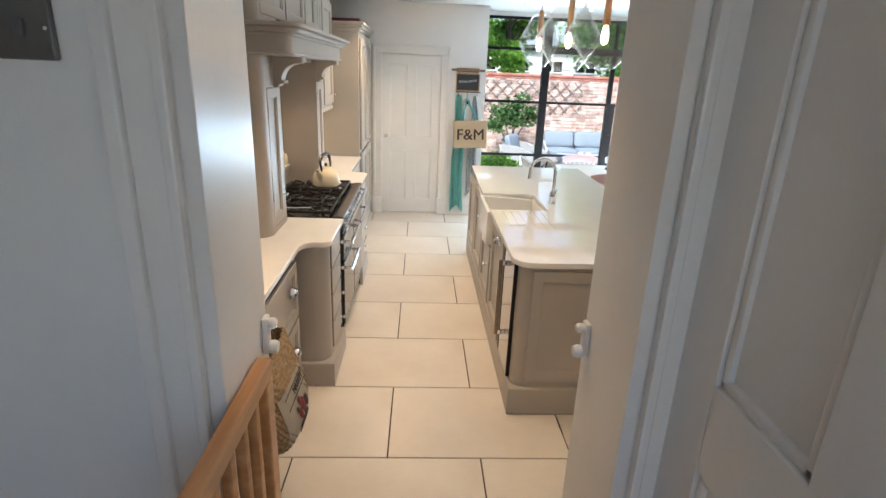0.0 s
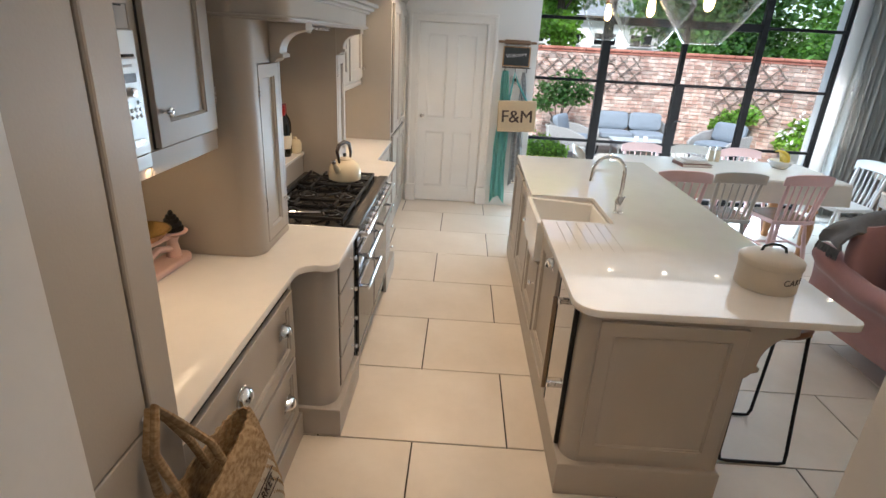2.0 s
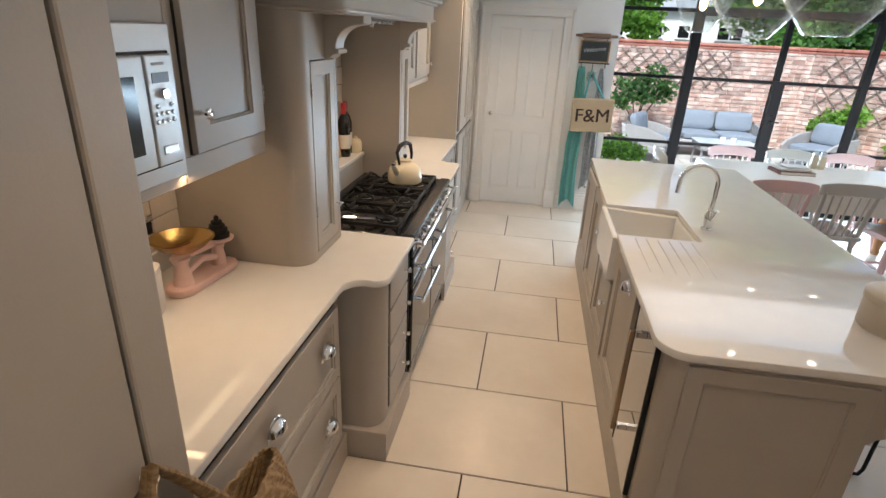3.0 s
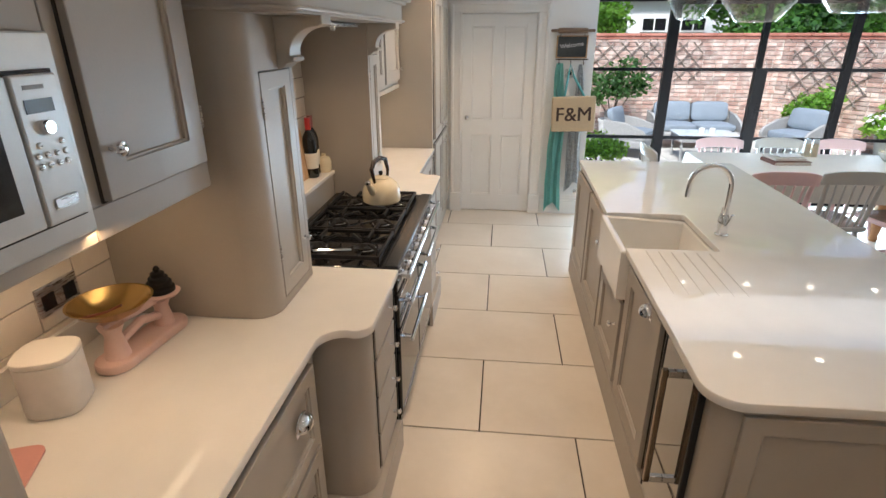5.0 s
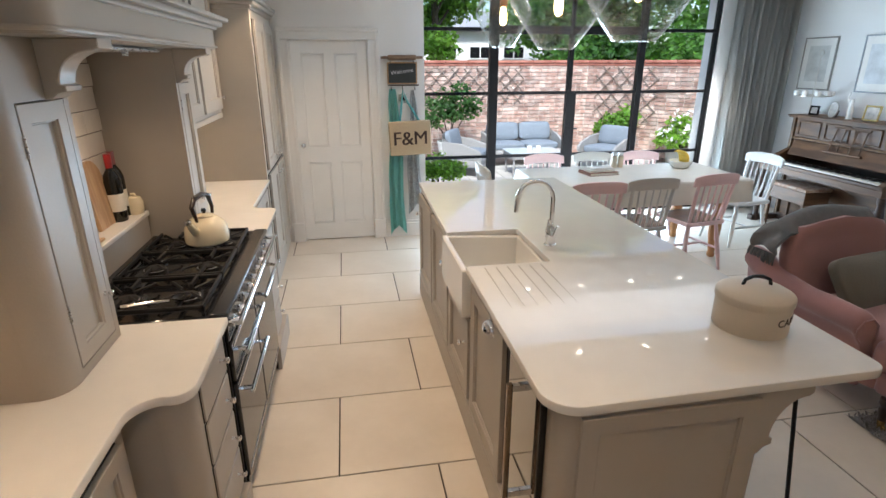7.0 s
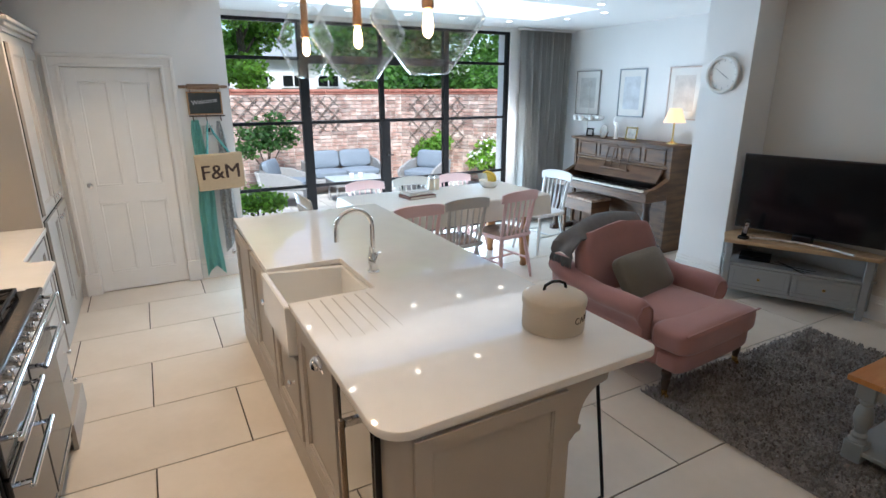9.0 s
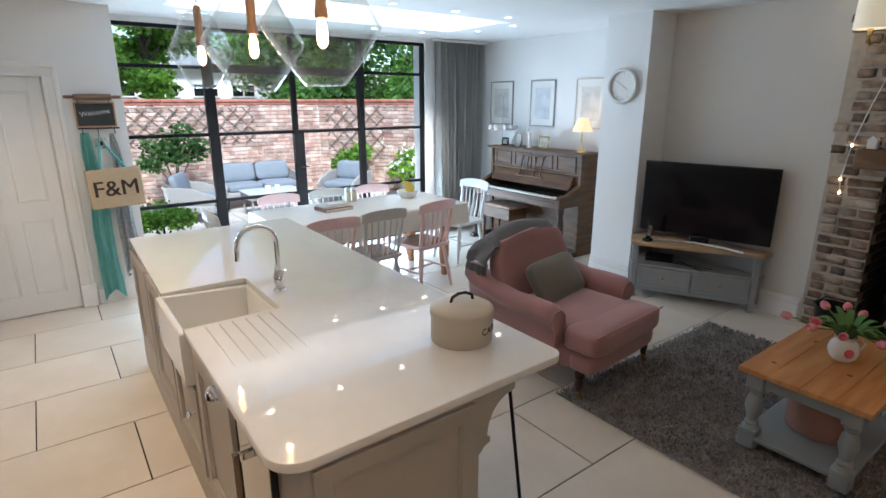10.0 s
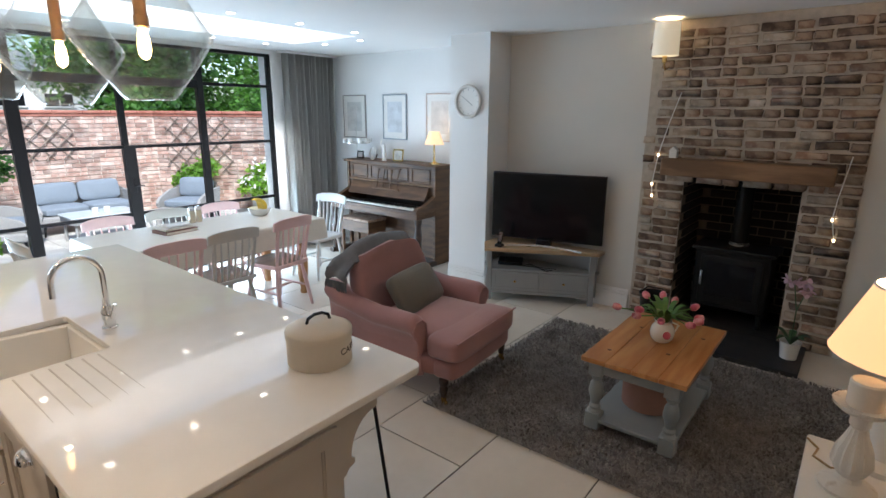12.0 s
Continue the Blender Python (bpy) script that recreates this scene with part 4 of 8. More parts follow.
part("towel_rail", join(tube([(RXF + 0.07, RY0 + 0.02, 0.845), (RXF + 0.07, RY1 - 0.02, 0.845)], 0.010, 10), *[tube([(RXF + 0.02, y, 0.85), (RXF + 0.07, y, 0.845)], 0.009, 8) for y in (RY0 + 0.03, RY1 - 0.03)]), CHROME, cooker, "long polished chrome hand rail")
for name, a, c, z0, z1 in (("grill_door", RY0 + 0.015, 0.985, 0.60, 0.765), ("oven_door", RY0 + 0.015, 0.985, 0.155, 0.59), ("oven_door", 1.005, RY1 - 0.015, 0.155, 0.765)):
    d = part(name, box(RXF - 0.004, RXF + 0.03, a, c, z0, z1, 0.006, 2), BLACKG, cooker)
    part("door_trim", join(box(RXF + 0.0302, RXF + 0.033, a + 0.02, c - 0.02, z0 + 0.02, z0 + 0.026, 0), box(RXF + 0.0302, RXF + 0.033, a + 0.02, c - 0.02, z1 - 0.026, z1 - 0.02, 0)), CHROME, d)
    zz = z1 - 0.055
    part("door_handle", join(tube([(RXF + 0.075, a + 0.03, zz), (RXF + 0.075, c - 0.03, zz)], 0.009, 10), *[tube([(RXF + 0.02, y, zz), (RXF + 0.075, y, zz)], 0.010, 8) for y in (a + 0.06, c - 0.06)]), CHROME, d, "chrome bar handle")
part("storage_drawer", box(RXF - 0.004, RXF + 0.02, RY0 + 0.015, RY1 - 0.015, 0.1, 0.148, 0.004), BLACKG, cooker)
for y in (RY0 - 0.006, RY1 - 0.012):
    part("side_trim", box(RXF - 0.02, RXF + 0.012, y, y + 0.018, 0.02, 0.866, 0.002), BLACKM, cooker)

kettle = thing("kettle", (-0.575, 1.27, 0.921), "cream enamel stove-top kettle with a dark handle", "kettle", turn=-32)
kx, ky, kz = 0.0, 0.0, 0.0
part("body", lathe([(0.0, 0.0), (0.09, 0.0), (0.1, 0.008), (0.102, 0.03), (0.098, 0.07), (0.085, 0.1), (0.06, 0.122), (0.045, 0.128), (0.0, 0.13)], 28, (kx, ky, kz)), CREAM, kettle, w=False)
part("lid", lathe([(0.046, 0.126), (0.044, 0.134), (0.02, 0.142), (0.0, 0.143)], 22, (kx, ky, kz)), CREAM, kettle, w=False)
part("lid_knob", lathe([(0.006, 0.14), (0.012, 0.155), (0.01, 0.166), (0, 0.168)], 14, (kx, ky, kz)), BLACKG, kettle, w=False)
part("spout", tube([(kx + 0.02, ky - 0.07, kz + 0.06), (kx + 0.03, ky - 0.11, kz + 0.1), (kx + 0.036, ky - 0.13, kz + 0.13)], [0.024, 0.017, 0.013], 12), CREAM, kettle, w=False)
part("whistle", lathe([(0.016, 0), (0.017, 0.014), (0.008, 0.022), (0, 0.023)], 14, (kx + 0.037, ky - 0.133, kz + 0.125)), CHROME, kettle, w=False)
part("handle", tube([(kx + 0.015, ky - 0.06, kz + 0.11), (kx + 0.02, ky - 0.085, kz + 0.19), (kx + 0.015, ky - 0.06, kz + 0.225), (kx, ky, kz + 0.235), (kx - 0.012, ky + 0.05, kz + 0.22), (kx - 0.016, ky + 0.07, kz + 0.16), (kx - 0.015, ky + 0.065, kz + 0.12)], [0.007, 0.011, 0.013, 0.013, 0.012, 0.009, 0.007], 10), mat("dark_bakelite", (0.025, 0.012, 0.01), 0.25), kettle, "dark brown handle", w=False)
spoon = thing("ladle", (-0.5, 0.55, 0.92), "steel spoon with a dark handle lying on the hob", "spoon")
part("handle", tube([(-0.55, 0.56, 0.925), (-0.7, 0.52, 0.93)], 0.007, 8), CHROME, spoon)
part("bowl", lathe([(0.0, 0.0), (0.02, 0.004), (0.032, 0.014), (0.034, 0.016), (0.03, 0.012), (0, 0.003)], 18, (-0.51, 0.57, 0.919)), BLACKG, spoon)

GLASSG = mat("dark_green_bottle", (0.012, 0.012, 0.010), 0.08, bump=0.0)
PAPER = mat("paper_label", (0.75, 0.72, 0.64), 0.7)
for bx, by, foil in ((-0.955, 1.285, (0.35, 0.02, 0.02)), (-0.975, 1.375, (0.25, 0.1, 0.1))):
    bt = thing("wine_bottle", (bx, by, 1.042), "dark wine bottle with a red foil top and cream label", "bottle", "bottles on the ledge")
    part("glass", lathe([(0.0, 0), (0.036, 0.0), (0.038, 0.006), (0.038, 0.19), (0.03, 0.22), (0.015, 0.245), (0.0135, 0.3), (0.015, 0.302), (0.015, 0.31), (0, 0.31)], 22, (bx, by, 1.043)), GLASSG, bt)
    part("foil", lathe([(0.0155, 0.25), (0.0155, 0.312), (0, 0.3125)], 18, (bx, by, 1.043)), mat("foil_%d" % (by * 100), foil, 0.35), bt)
    part("label", lathe([(0.0384, 0.05), (0.0386, 0.051), (0.0386, 0.13), (0.0384, 0.131)], 22, (bx, by, 1.043)), PAPER, bt)
WOOD = two_tone("pale_beech", (0.42, 0.25, 0.12), (0.52, 0.34, 0.18), 0.45, 3, (1, 14, 1.5), 0.1)
board = single("chopping_board", moved(join(prism(arc(0, 0.215, 0.085, 0, 180, 12) + [(-0.085, 0.0), (0.085, 0.0)], 0, 0.018, 0.003)), Matrix.Translation((-0.976, 1.185, 1.043)) @ pose(0, 0, 0, 0, -7, 0) @ facing((0, 0, 0), "+x")), WOOD, "round-topped beech chopping board leaning on the tiles", "chopping board")
pot = thing("lidded_pot", (-0.915, 1.405, 1.042), "small cream ceramic pot with a lid and blue pattern", "pot")
part("body", lathe([(0, 0), (0.035, 0), (0.04, 0.02), (0.04, 0.06), (0.034, 0.07), (0, 0.07)], 18, (-0.925, 1.41, 1.043)), CREAM, pot)
part("lid", lathe([(0.036, 0.07), (0.03, 0.082), (0.012, 0.088), (0.012, 0.1), (0, 0.102)], 18, (-0.925, 1.41, 1.043)), CREAM, pot)
dish = thing("spice_jar", (-0.93, 0.92, 1.042), "little wooden tray with a glass spice jar", "jar")
part("tray", box(-0.99, -0.90, 0.86, 0.98, 1.043, 1.055, 0.004), WOOD, dish)
part("jar", lathe([(0, 0), (0.022, 0), (0.022, 0.05), (0.018, 0.055), (0, 0.055)], 16, (-0.94, 0.92, 1.0555)), mat("spice", (0.3, 0.12, 0.05), 0.3), dish)

WHITEP = mat("smooth_white_plastic", (0.78, 0.76, 0.73), 0.4, vary=0.02, bump=0.0)
PINK = mat("pink_enamel", (0.72, 0.51, 0.46), 0.35, vary=0.06, bump=0.03)
scales = thing("kitchen_scales", (-0.99, -0.16, CT), "pink cast-iron balance scales with a brass pan and black weights", "scales")
part("base", join(prism(arc(-1.0, -0.27, 0.055, 180, 360, 10) + arc(-0.975, -0.05, 0.05, 0, 180, 10), CT + 0.001, CT + 0.03, 0.008), lathe([(0.035, 0), (0.03, 0.03), (0.022, 0.07), (0.034, 0.1)], 16, (-1.0, -0.26, CT + 0.028)), lathe([(0.03, 0), (0.026, 0.03), (0.02, 0.06), (0.03, 0.085)], 16, (-0.98, -0.07, CT + 0.028)), tube([(-1.0, -0.26, CT + 0.06), (-0.99, -0.16, CT + 0.085), (-0.98, -0.07, CT + 0.06)], 0.014, 8)), PINK, scales)
part("beam", tube([(-1.005, -0.29, CT + 0.13), (-0.99, -0.17, CT + 0.12), (-0.978, -0.05, CT + 0.118)], 0.013, 8), PINK, scales)
part("weight_plate", lathe([(0, 0), (0.05, 0.0), (0.056, 0.008), (0.05, 0.012), (0, 0.01)], 22, (-0.978, -0.06, CT + 0.122)), PINK, scales)
part("pan", lathe([(0.0, 0.0), (0.045, 0.007), (0.08, 0.027), (0.104, 0.052), (0.108, 0.054), (0.102, 0.054), (0.078, 0.031), (0.045, 0.011), (0, 0.004)], 30, (-1.0, -0.24, CT + 0.14)), BRASS, scales, "polished brass pan")
for z, rr in ((0.134, 0.042), (0.152, 0.036), (0.168, 0.028), (0.182, 0.02)):
    part("weight", lathe([(0, 0), (rr, 0), (rr, 0.013), (rr * 0.8, 0.016), (0, 0.016)], 20, (-0.978, -0.06, CT + z)), BLACKM, scales, "black iron weight")
part("weight_knob", lathe([(0.008, 0), (0.01, 0.01), (0.005, 0.018), (0, 0.019)], 12, (-0.978, -0.06, CT + 0.198)), BLACKM, scales)
part("spectacles", tube([(-1.05, -0.3, CT + 0.165), (-1.0, -0.27, CT + 0.17), (-0.96, -0.25, CT + 0.185)], 0.004, 6), mat("tortoise", (0.12, 0.02, 0.01), 0.3), scales, "red-brown spectacles in the pan")
def soft_square(half, turn, at, n=36, power=3.2):
    """A square outline with very round corners, round a middle."""
    pts = []
    for i in range(n):
        a = 2 * math.pi * i / n
        c, q = math.cos(a), math.sin(a)
        k = half / (abs(c) ** power + abs(q) ** power) ** (1 / power)
        pts.append((at[0] + k * math.cos(a + turn), at[1] + k * math.sin(a + turn)))
    return pts


speaker = thing("smart_speaker", (-1.03, -0.44, CT), "white fabric smart speaker with a flat rounded-square top", "speaker")
FABRIC = mat("white_speaker_fabric", (0.72, 0.70, 0.68), 0.85, vary=0.04, scale=30, fine=700, bump=0.15)
part("foot", prism(soft_square(0.062, 0.35, (-1.03, -0.44)), CT + 0.001, CT + 0.006), WHITEP, speaker)
part("fabric_body", prism(soft_square(0.067, 0.35, (-1.03, -0.44)), CT + 0.006, CT + 0.142, 0.003), FABRIC, speaker, "white woven fabric body")
part("top_cap", prism(soft_square(0.0675, 0.35, (-1.03, -0.44)), CT + 0.1425, CT + 0.158, 0.004), WHITEP, speaker, "smooth white plastic top")
single("chopping_mat", moved(prism([(-0.11 + 0.03 * (1 - math.cos(t_)), 0.16 - 0.03 * (1 - math.sin(t_))) for t_ in [radians(x) for x in range(0, 91, 15)]] + [(0.11 - 0.03 * (1 - math.sin(t_)), 0.16 - 0.03 * (1 - math.cos(t_))) for t_ in [radians(x) for x in range(0, 91, 15)]] + [(0.11, -0.16), (-0.11, -0.16)], 0.0, 0.004), Matrix.Translation((-0.99, -0.765, CT + 0.001)) @ pose(0, 0, 0, 0, 0, 22)), mat("pink_silicone", (0.62, 0.30, 0.27), 0.6, vary=0.05), "pink flat chopping mat lying on the worktop", "chopping mat")
single("worktop_upstand", box(WX + 0.0145, WX + 0.032, -1.027, 0.022, CT + 0.001, CT + 0.085, 0.002), QUARTZ, "low quartz upstand along the back of the worktop", "upstand")
socket = thing("wall_socket", (WX + 0.01, -0.2, 1.08), "double steel wall socket on the tiles", "socket")
part("plate", box(WX + 0.0135, WX + 0.021, -0.28, -0.135, 1.03, 1.115, 0.003, 2), STEEL, socket)
for y in (-0.245, -0.17):
    part("insert", box(WX + 0.0212, WX + 0.023, y - 0.022, y + 0.022, 1.045, 1.09, 0.001), BLACKG, socket)
jar = single("storage_jar", lathe([(0, 0), (0.05, 0), (0.052, 0.01), (0.05, 0.13), (0.04, 0.15), (0.04, 0.17), (0, 0.172)], 20, (-1.08, 2.15, CT + 0.001)), BLACKG, "dark storage jar standing on the far worktop", "jar")

# ---- gate, bag ----
OAK = two_tone("oak_varnish", (0.42, 0.20, 0.075), (0.52, 0.28, 0.12), 0.35, 2.5, (14, 1, 14), 0.06)
gate = thing("stair_gate", (-0.2, -2.0, HALL), "open wooden stair gate with round bars folded against the door lining", "gate")
gx = -0.199
ga, gb = -1.695, -2.47
part("top_rail", box(gx - 0.015, gx + 0.015, gb, ga, 1.135, 1.18, 0.004, 2), OAK, gate)
part("bottom_rail", box(gx - 0.015, gx + 0.015, gb, ga, 0.40, 0.44, 0.004, 2), OAK, gate)
part("end_post", box(gx - 0.015, gx + 0.015, ga - 0.045, ga, 0.40, 1.134, 0.003), OAK, gate)
part("end_post", box(gx - 0.015, gx + 0.015, gb, gb + 0.045, 0.40, 1.134, 0.003), OAK, gate)
for i in range(9):
    y = ga - 0.1 - i * 0.072
    part("bar", box(gx - 0.011, gx + 0.011, y - 0.011, y + 0.011, 0.44, 1.135, 0.004, 2), OAK, gate)
WPL = mat("white_plastic", (0.8, 0.79, 0.76), 0.35, bump=0.01)
for sx, gxm, zz in ((1, -0.218, 1.165), (-1, 0.518, 1.165)):
    f = thing("gate_fitting", (gxm, -1.62, zz), "white plastic gate bracket screwed to the door lining", "bracket", "gate brackets")
    m = facing((gxm, -1.625, zz), "+x" if sx > 0 else "-x")
    part("bracket", moved(join(box(-0.016, 0.016, -0.012, 0.075, 0, 0.012, 0.004, 2), lathe([(0.014, 0.01), (0.016, 0.02), (0.013, 0.03), (0, 0.031)], 14)), m), WPL, f)
    part("peg", moved(lathe([(0.010, 0.01), (0.012, 0.024), (0.008, 0.03), (0, 0.03)], 12, (0, 0.06, 0)), m), WPL, f)

JUTE = two_tone("woven_jute", (0.30, 0.19, 0.09), (0.46, 0.33, 0.19), 0.9, 55, (1, 1, 2.2), 0.5)
CANVAS = mat("cream_canvas", (0.66, 0.6, 0.5), 0.85, scale=30, fine=500, bump=0.15)
bag = thing("jute_bag", (-0.42, -1.0, 0.42), "woven jute shopping bag with printed canvas panel hung from a knob", "bag")


def bag_size(z):
    """Half depth, half width and middle of the bag at a height."""
    f = min(max((z - 0.42) / 0.37, 0), 1)
    belly = 0.25 + 0.75 * math.sqrt(1 - (1 - min(f / 0.45, 1)) ** 2)
    wx = (0.038 + 0.066 * (1 - f) ** 0.8) * belly
    return wx, 0.195 * belly * (0.94 + 0.06 * f), -0.462 + wx


def bag_front(y, z):
    wx, wy, cx = bag_size(z)
    return cx + wx * max(0.0, 1 - abs((y + 1.0) / wy) ** 3.33) ** 0.3


bm = bmesh.new()
rings = []
for k in range(37):
    z = 0.42 + 0.37 * k / 36
    wx, wy, cx = bag_size(z)
    ring = []
    for i in range(108):
        a = 2 * math.pi * i / 108
        c, s = math.cos(a), math.sin(a)
        weave = 0.0055 * (((i + k) // 2) % 2)
        ring.append(bm.verts.new((cx + (wx + weave) * math.copysign(abs(c) ** 0.6, c), -1.0 + (wy + weave) * math.copysign(abs(s) ** 0.6, s), z + 0.012 * math.sin(2 * a) * k / 36)))
    rings.append(ring)
for a, c in zip(rings, rings[1:]):
    for i in range(108):
        bm.faces.new((a[i], a[(i + 1) % 108], c[(i + 1) % 108], c[i]))
bm.faces.new(rings[0][::-1])
bmesh.ops.recalc_face_normals(bm, faces=bm.faces)
bmesh.ops.solidify(bm, geom=bm.faces[:], thickness=0.006)
part("sack", bm, JUTE, bag)
for dx, top_z in ((-0.004, 1.062), (-0.052, 1.05)):
    x0 = -0.388 + dx
    part("handle", tube([(x0, -0.99, 0.76), (x0 - 0.012, -1.03, 0.87), (-0.436 + dx * 0.3, -1.10, 0.99), (-0.44 + dx * 0.3, -1.15, top_z), (-0.436 + dx * 0.3, -1.185, 0.97), (x0 - 0.01, -1.175, 0.86), (x0, -1.15, 0.76)], 0.010, 8), JUTE, bag, "braided jute handle")
bm = bmesh.new()
rows_ = [[bm.verts.new((bag_front(-1.15 + 0.3 * i / 10, 0.47 + 0.21 * k / 8) + 0.006, -1.15 + 0.3 * i / 10, 0.47 + 0.21 * k / 8)) for i in range(11)] for k in range(9)]
for a, c in zip(rows_, rows_[1:]):
    for i in range(10):
        bm.faces.new((a[i], a[i + 1], c[i + 1], c[i]))
bmesh.ops.solidify(bm, geom=bm.faces[:], thickness=0.002)
panel_ = part("canvas_panel", bm, CANVAS, bag, "cream canvas front panel")
INK = mat("dark_ink", (0.05, 0.03, 0.025), 0.8)
RED = mat("dark_red_print", (0.16, 0.03, 0.03), 0.8)
print_at = lambda y, z: Matrix.Translation((bag_front(y, z) + 0.0085, y, z)) @ pose(0, 0, 0, 0, -20, 0) @ facing((0, 0, 0), "+x")
for i, (yy, zz, rr) in enumerate(((-0.99, 0.575, 0.026), (-0.95, 0.565, 0.022), (-1.03, 0.56, 0.02), (-0.98, 0.545, 0.018), (-1.01, 0.6, 0.016), (-1.05, 0.585, 0.012))):
    part("print_fruit", moved(lathe([(rr, 0), (rr * 0.9, 0.0012), (0, 0.0012)], 14), print_at(yy, zz)), RED if i % 2 == 0 else INK, panel_)
for zz, h in ((0.665, 0.003), (0.625, 0.003), (0.52, 0.010), (0.5, 0.006)):
    half = 0.12 if zz > 0.6 else 0.06
    part("print_bar", moved(box(-half, half, -h / 2, h / 2, 0, 0.001, 0), print_at(-1.0, zz)), INK, panel_)


def lettering(body, size, m, material, parent, name="lettering", depth=0.0008, w=True, bold=0.0):
    cu = bpy.data.curves.new("txt", "FONT")
    cu.body, cu.size, cu.extrude, cu.align_x, cu.align_y = body, size, depth, "CENTER", "CENTER"
    cu.offset = bold
    tmp = bpy.data.objects.new("txt", cu)
    scene.collection.objects.link(tmp)
    bpy.context.view_layer.update()
    me = bpy.data.meshes.new_from_object(tmp)
    bpy.data.objects.remove(tmp)
    b = bmesh.new()
    b.from_mesh(me)
    bpy.data.meshes.remove(me)
    b.transform(m)
    return part(name, b, material, parent, w=w)


lettering("MARKET", 0.034, print_at(-0.96, 0.645), INK, panel_)

# ---- wall by the pantry door ----
board2 = thing("rolling_pin_rack", (0.68, DY, 1.79), "wooden rolling pin wall rack with a small chalkboard", "wall rack")
part("rolling_pin", moved(lathe([(0, -0.2), (0.012, -0.2), (0.014, -0.15), (0.01, -0.14), (0.024, -0.13), (0.024, 0.13), (0.01, 0.14), (0.014, 0.15), (0.012, 0.2), (0, 0.2)], 14), Matrix.Translation((0.68, DY - 0.04, 1.787)) @ pose(0, 0, 0, 0, 90, 0)), two_tone("walnut_stain", (0.16, 0.09, 0.05), (0.24, 0.15, 0.09), 0.5, 4, (1, 1, 12), 0.05), board2)
cb = part("chalkboard", box(0.55, 0.815, DY - 0.022, DY - 0.004, 1.555, 1.735, 0.003), mat("chalkboard_slate", (0.045, 0.05, 0.05), 0.8, vary=0.25, scale=20), board2, "black chalkboard with chalk writing")
lettering("Welcome", 0.055, facing((0.68, DY - 0.0222, 1.66), "-y") @ pose(0, 0, 0, 0, 0, 8), mat("chalk", (0.6, 0.6, 0.6), 0.9), cb)
part("chalk_frame", join(box(0.538, 0.55, DY - 0.026, DY - 0.003, 1.545, 1.745, 0.002), box(0.815, 0.827, DY - 0.026, DY - 0.003, 1.545, 1.745, 0.002), box(0.55, 0.815, DY - 0.026, DY - 0.003, 1.735, 1.745, 0.002), box(0.55, 0.815, DY - 0.026, DY - 0.003, 1.545, 1.555, 0.002)), WOOD, board2)
for x in (0.57, 0.79):
    part("cord", tube([(x, DY - 0.03, 1.735), (x, DY - 0.03, 1.79)], 0.003, 6), INK, board2)
part("peg_rail", tube([(0.54, DY - 0.03, 1.535), (0.84, DY - 0.03, 1.535)], 0.006, 8), INK, board2)
for x in (0.57, 0.68, 0.80):
    part("hook", tube([(x, DY - 0.03, 1.535), (x, DY - 0.035, 1.5), (x, DY - 0.06, 1.49), (x, DY - 0.065, 1.51)], 0.003, 6), INK, board2)
plate2 = thing("light_switch", (0.68, DY, 1.41), "small steel switch plate on the white wall", "light switch")
part("plate", box(0.64, 0.725, DY - 0.010, DY - 0.001, 1.365, 1.45, 0.003), STEEL, plate2)
part("rocker", box(0.665, 0.7, DY - 0.013, DY - 0.01, 1.39, 1.425, 0.001), BLACKG, plate2)
TOTE = mat("pale_jute_tote", (0.52, 0.42, 0.28), 0.9, scale=40, fine=400, bump=0.2)
tote = thing("tote_bag", (0.74, DY - 0.1, 1.03), "flat natural jute tote bag with black lettering hanging on the rack", "bag")
part("sack", moved(box(-0.205, 0.205, -0.165, 0.165, -0.03, 0.03, 0.012, 3), Matrix.Translation((0.735, DY - 0.12, 1.04)) @ pose(0, 0, 0, 90, 0, 0) @ pose(0, 0, 0, 0, 0, 2)), TOTE, tote)
for shift in (-0.0025, 0.0025):
    lettering("F&M", 0.185, Matrix.Translation((0.735 + shift, DY - 0.1515 - 0.06 * abs(shift + 0.0025), 1.035)) @ pose(0, 0, 0, 90, 0, 0) @ pose(0, 0, 0, 0, 0, 2), INK, tote)
TEAL = mat("turquoise_cotton", (0.25, 0.6, 0.55), 0.85, scale=14, fine=300, bump=0.1)
part("strap", tube([(0.64, DY - 0.1, 1.19), (0.66, DY - 0.09, 1.36), (0.68, DY - 0.06, 1.49), (0.72, DY - 0.09, 1.38), (0.83, DY - 0.1, 1.2)], 0.011, 8), mat("teal_strap", (0.14, 0.42, 0.42), 0.8), tote, "teal carrying strap")


def hanging_cloth(name, x, z_top, z_bot, w_top, w_bot, folds, material, label, y=DY - 0.03, depth=0.035):
    bm = bmesh.new()
    cols, rows_ = 24, 16
    grid = []
    for j in range(rows_ + 1):
        f = j / rows_
        wj = w_top + (w_bot - w_top) * f ** 0.6
        row = []
        for i in range(cols + 1):
            u = i / cols
            row.append(bm.verts.new((x + (u - 0.5) * wj + 0.01 * math.sin(9 * f + x * 7), y - depth * (0.5 + 0.5 * math.sin(u * folds * 2 * math.pi + 2.2 * f)) * (0.35 + 0.65 * f), z_top + (z_bot - z_top) * f + (0.05 * math.sin(u * 5 + x * 30) if j == rows_ else 0))))
        grid.append(row)
    for j in range(rows_):
        for i in range(cols):
            bm.faces.new((grid[j][i], grid[j][i + 1], grid[j + 1][i + 1], grid[j + 1][i]))
    bmesh.ops.solidify(bm, geom=bm.faces[:], thickness=0.003)
    return single(name, bm, material, label, "apron")


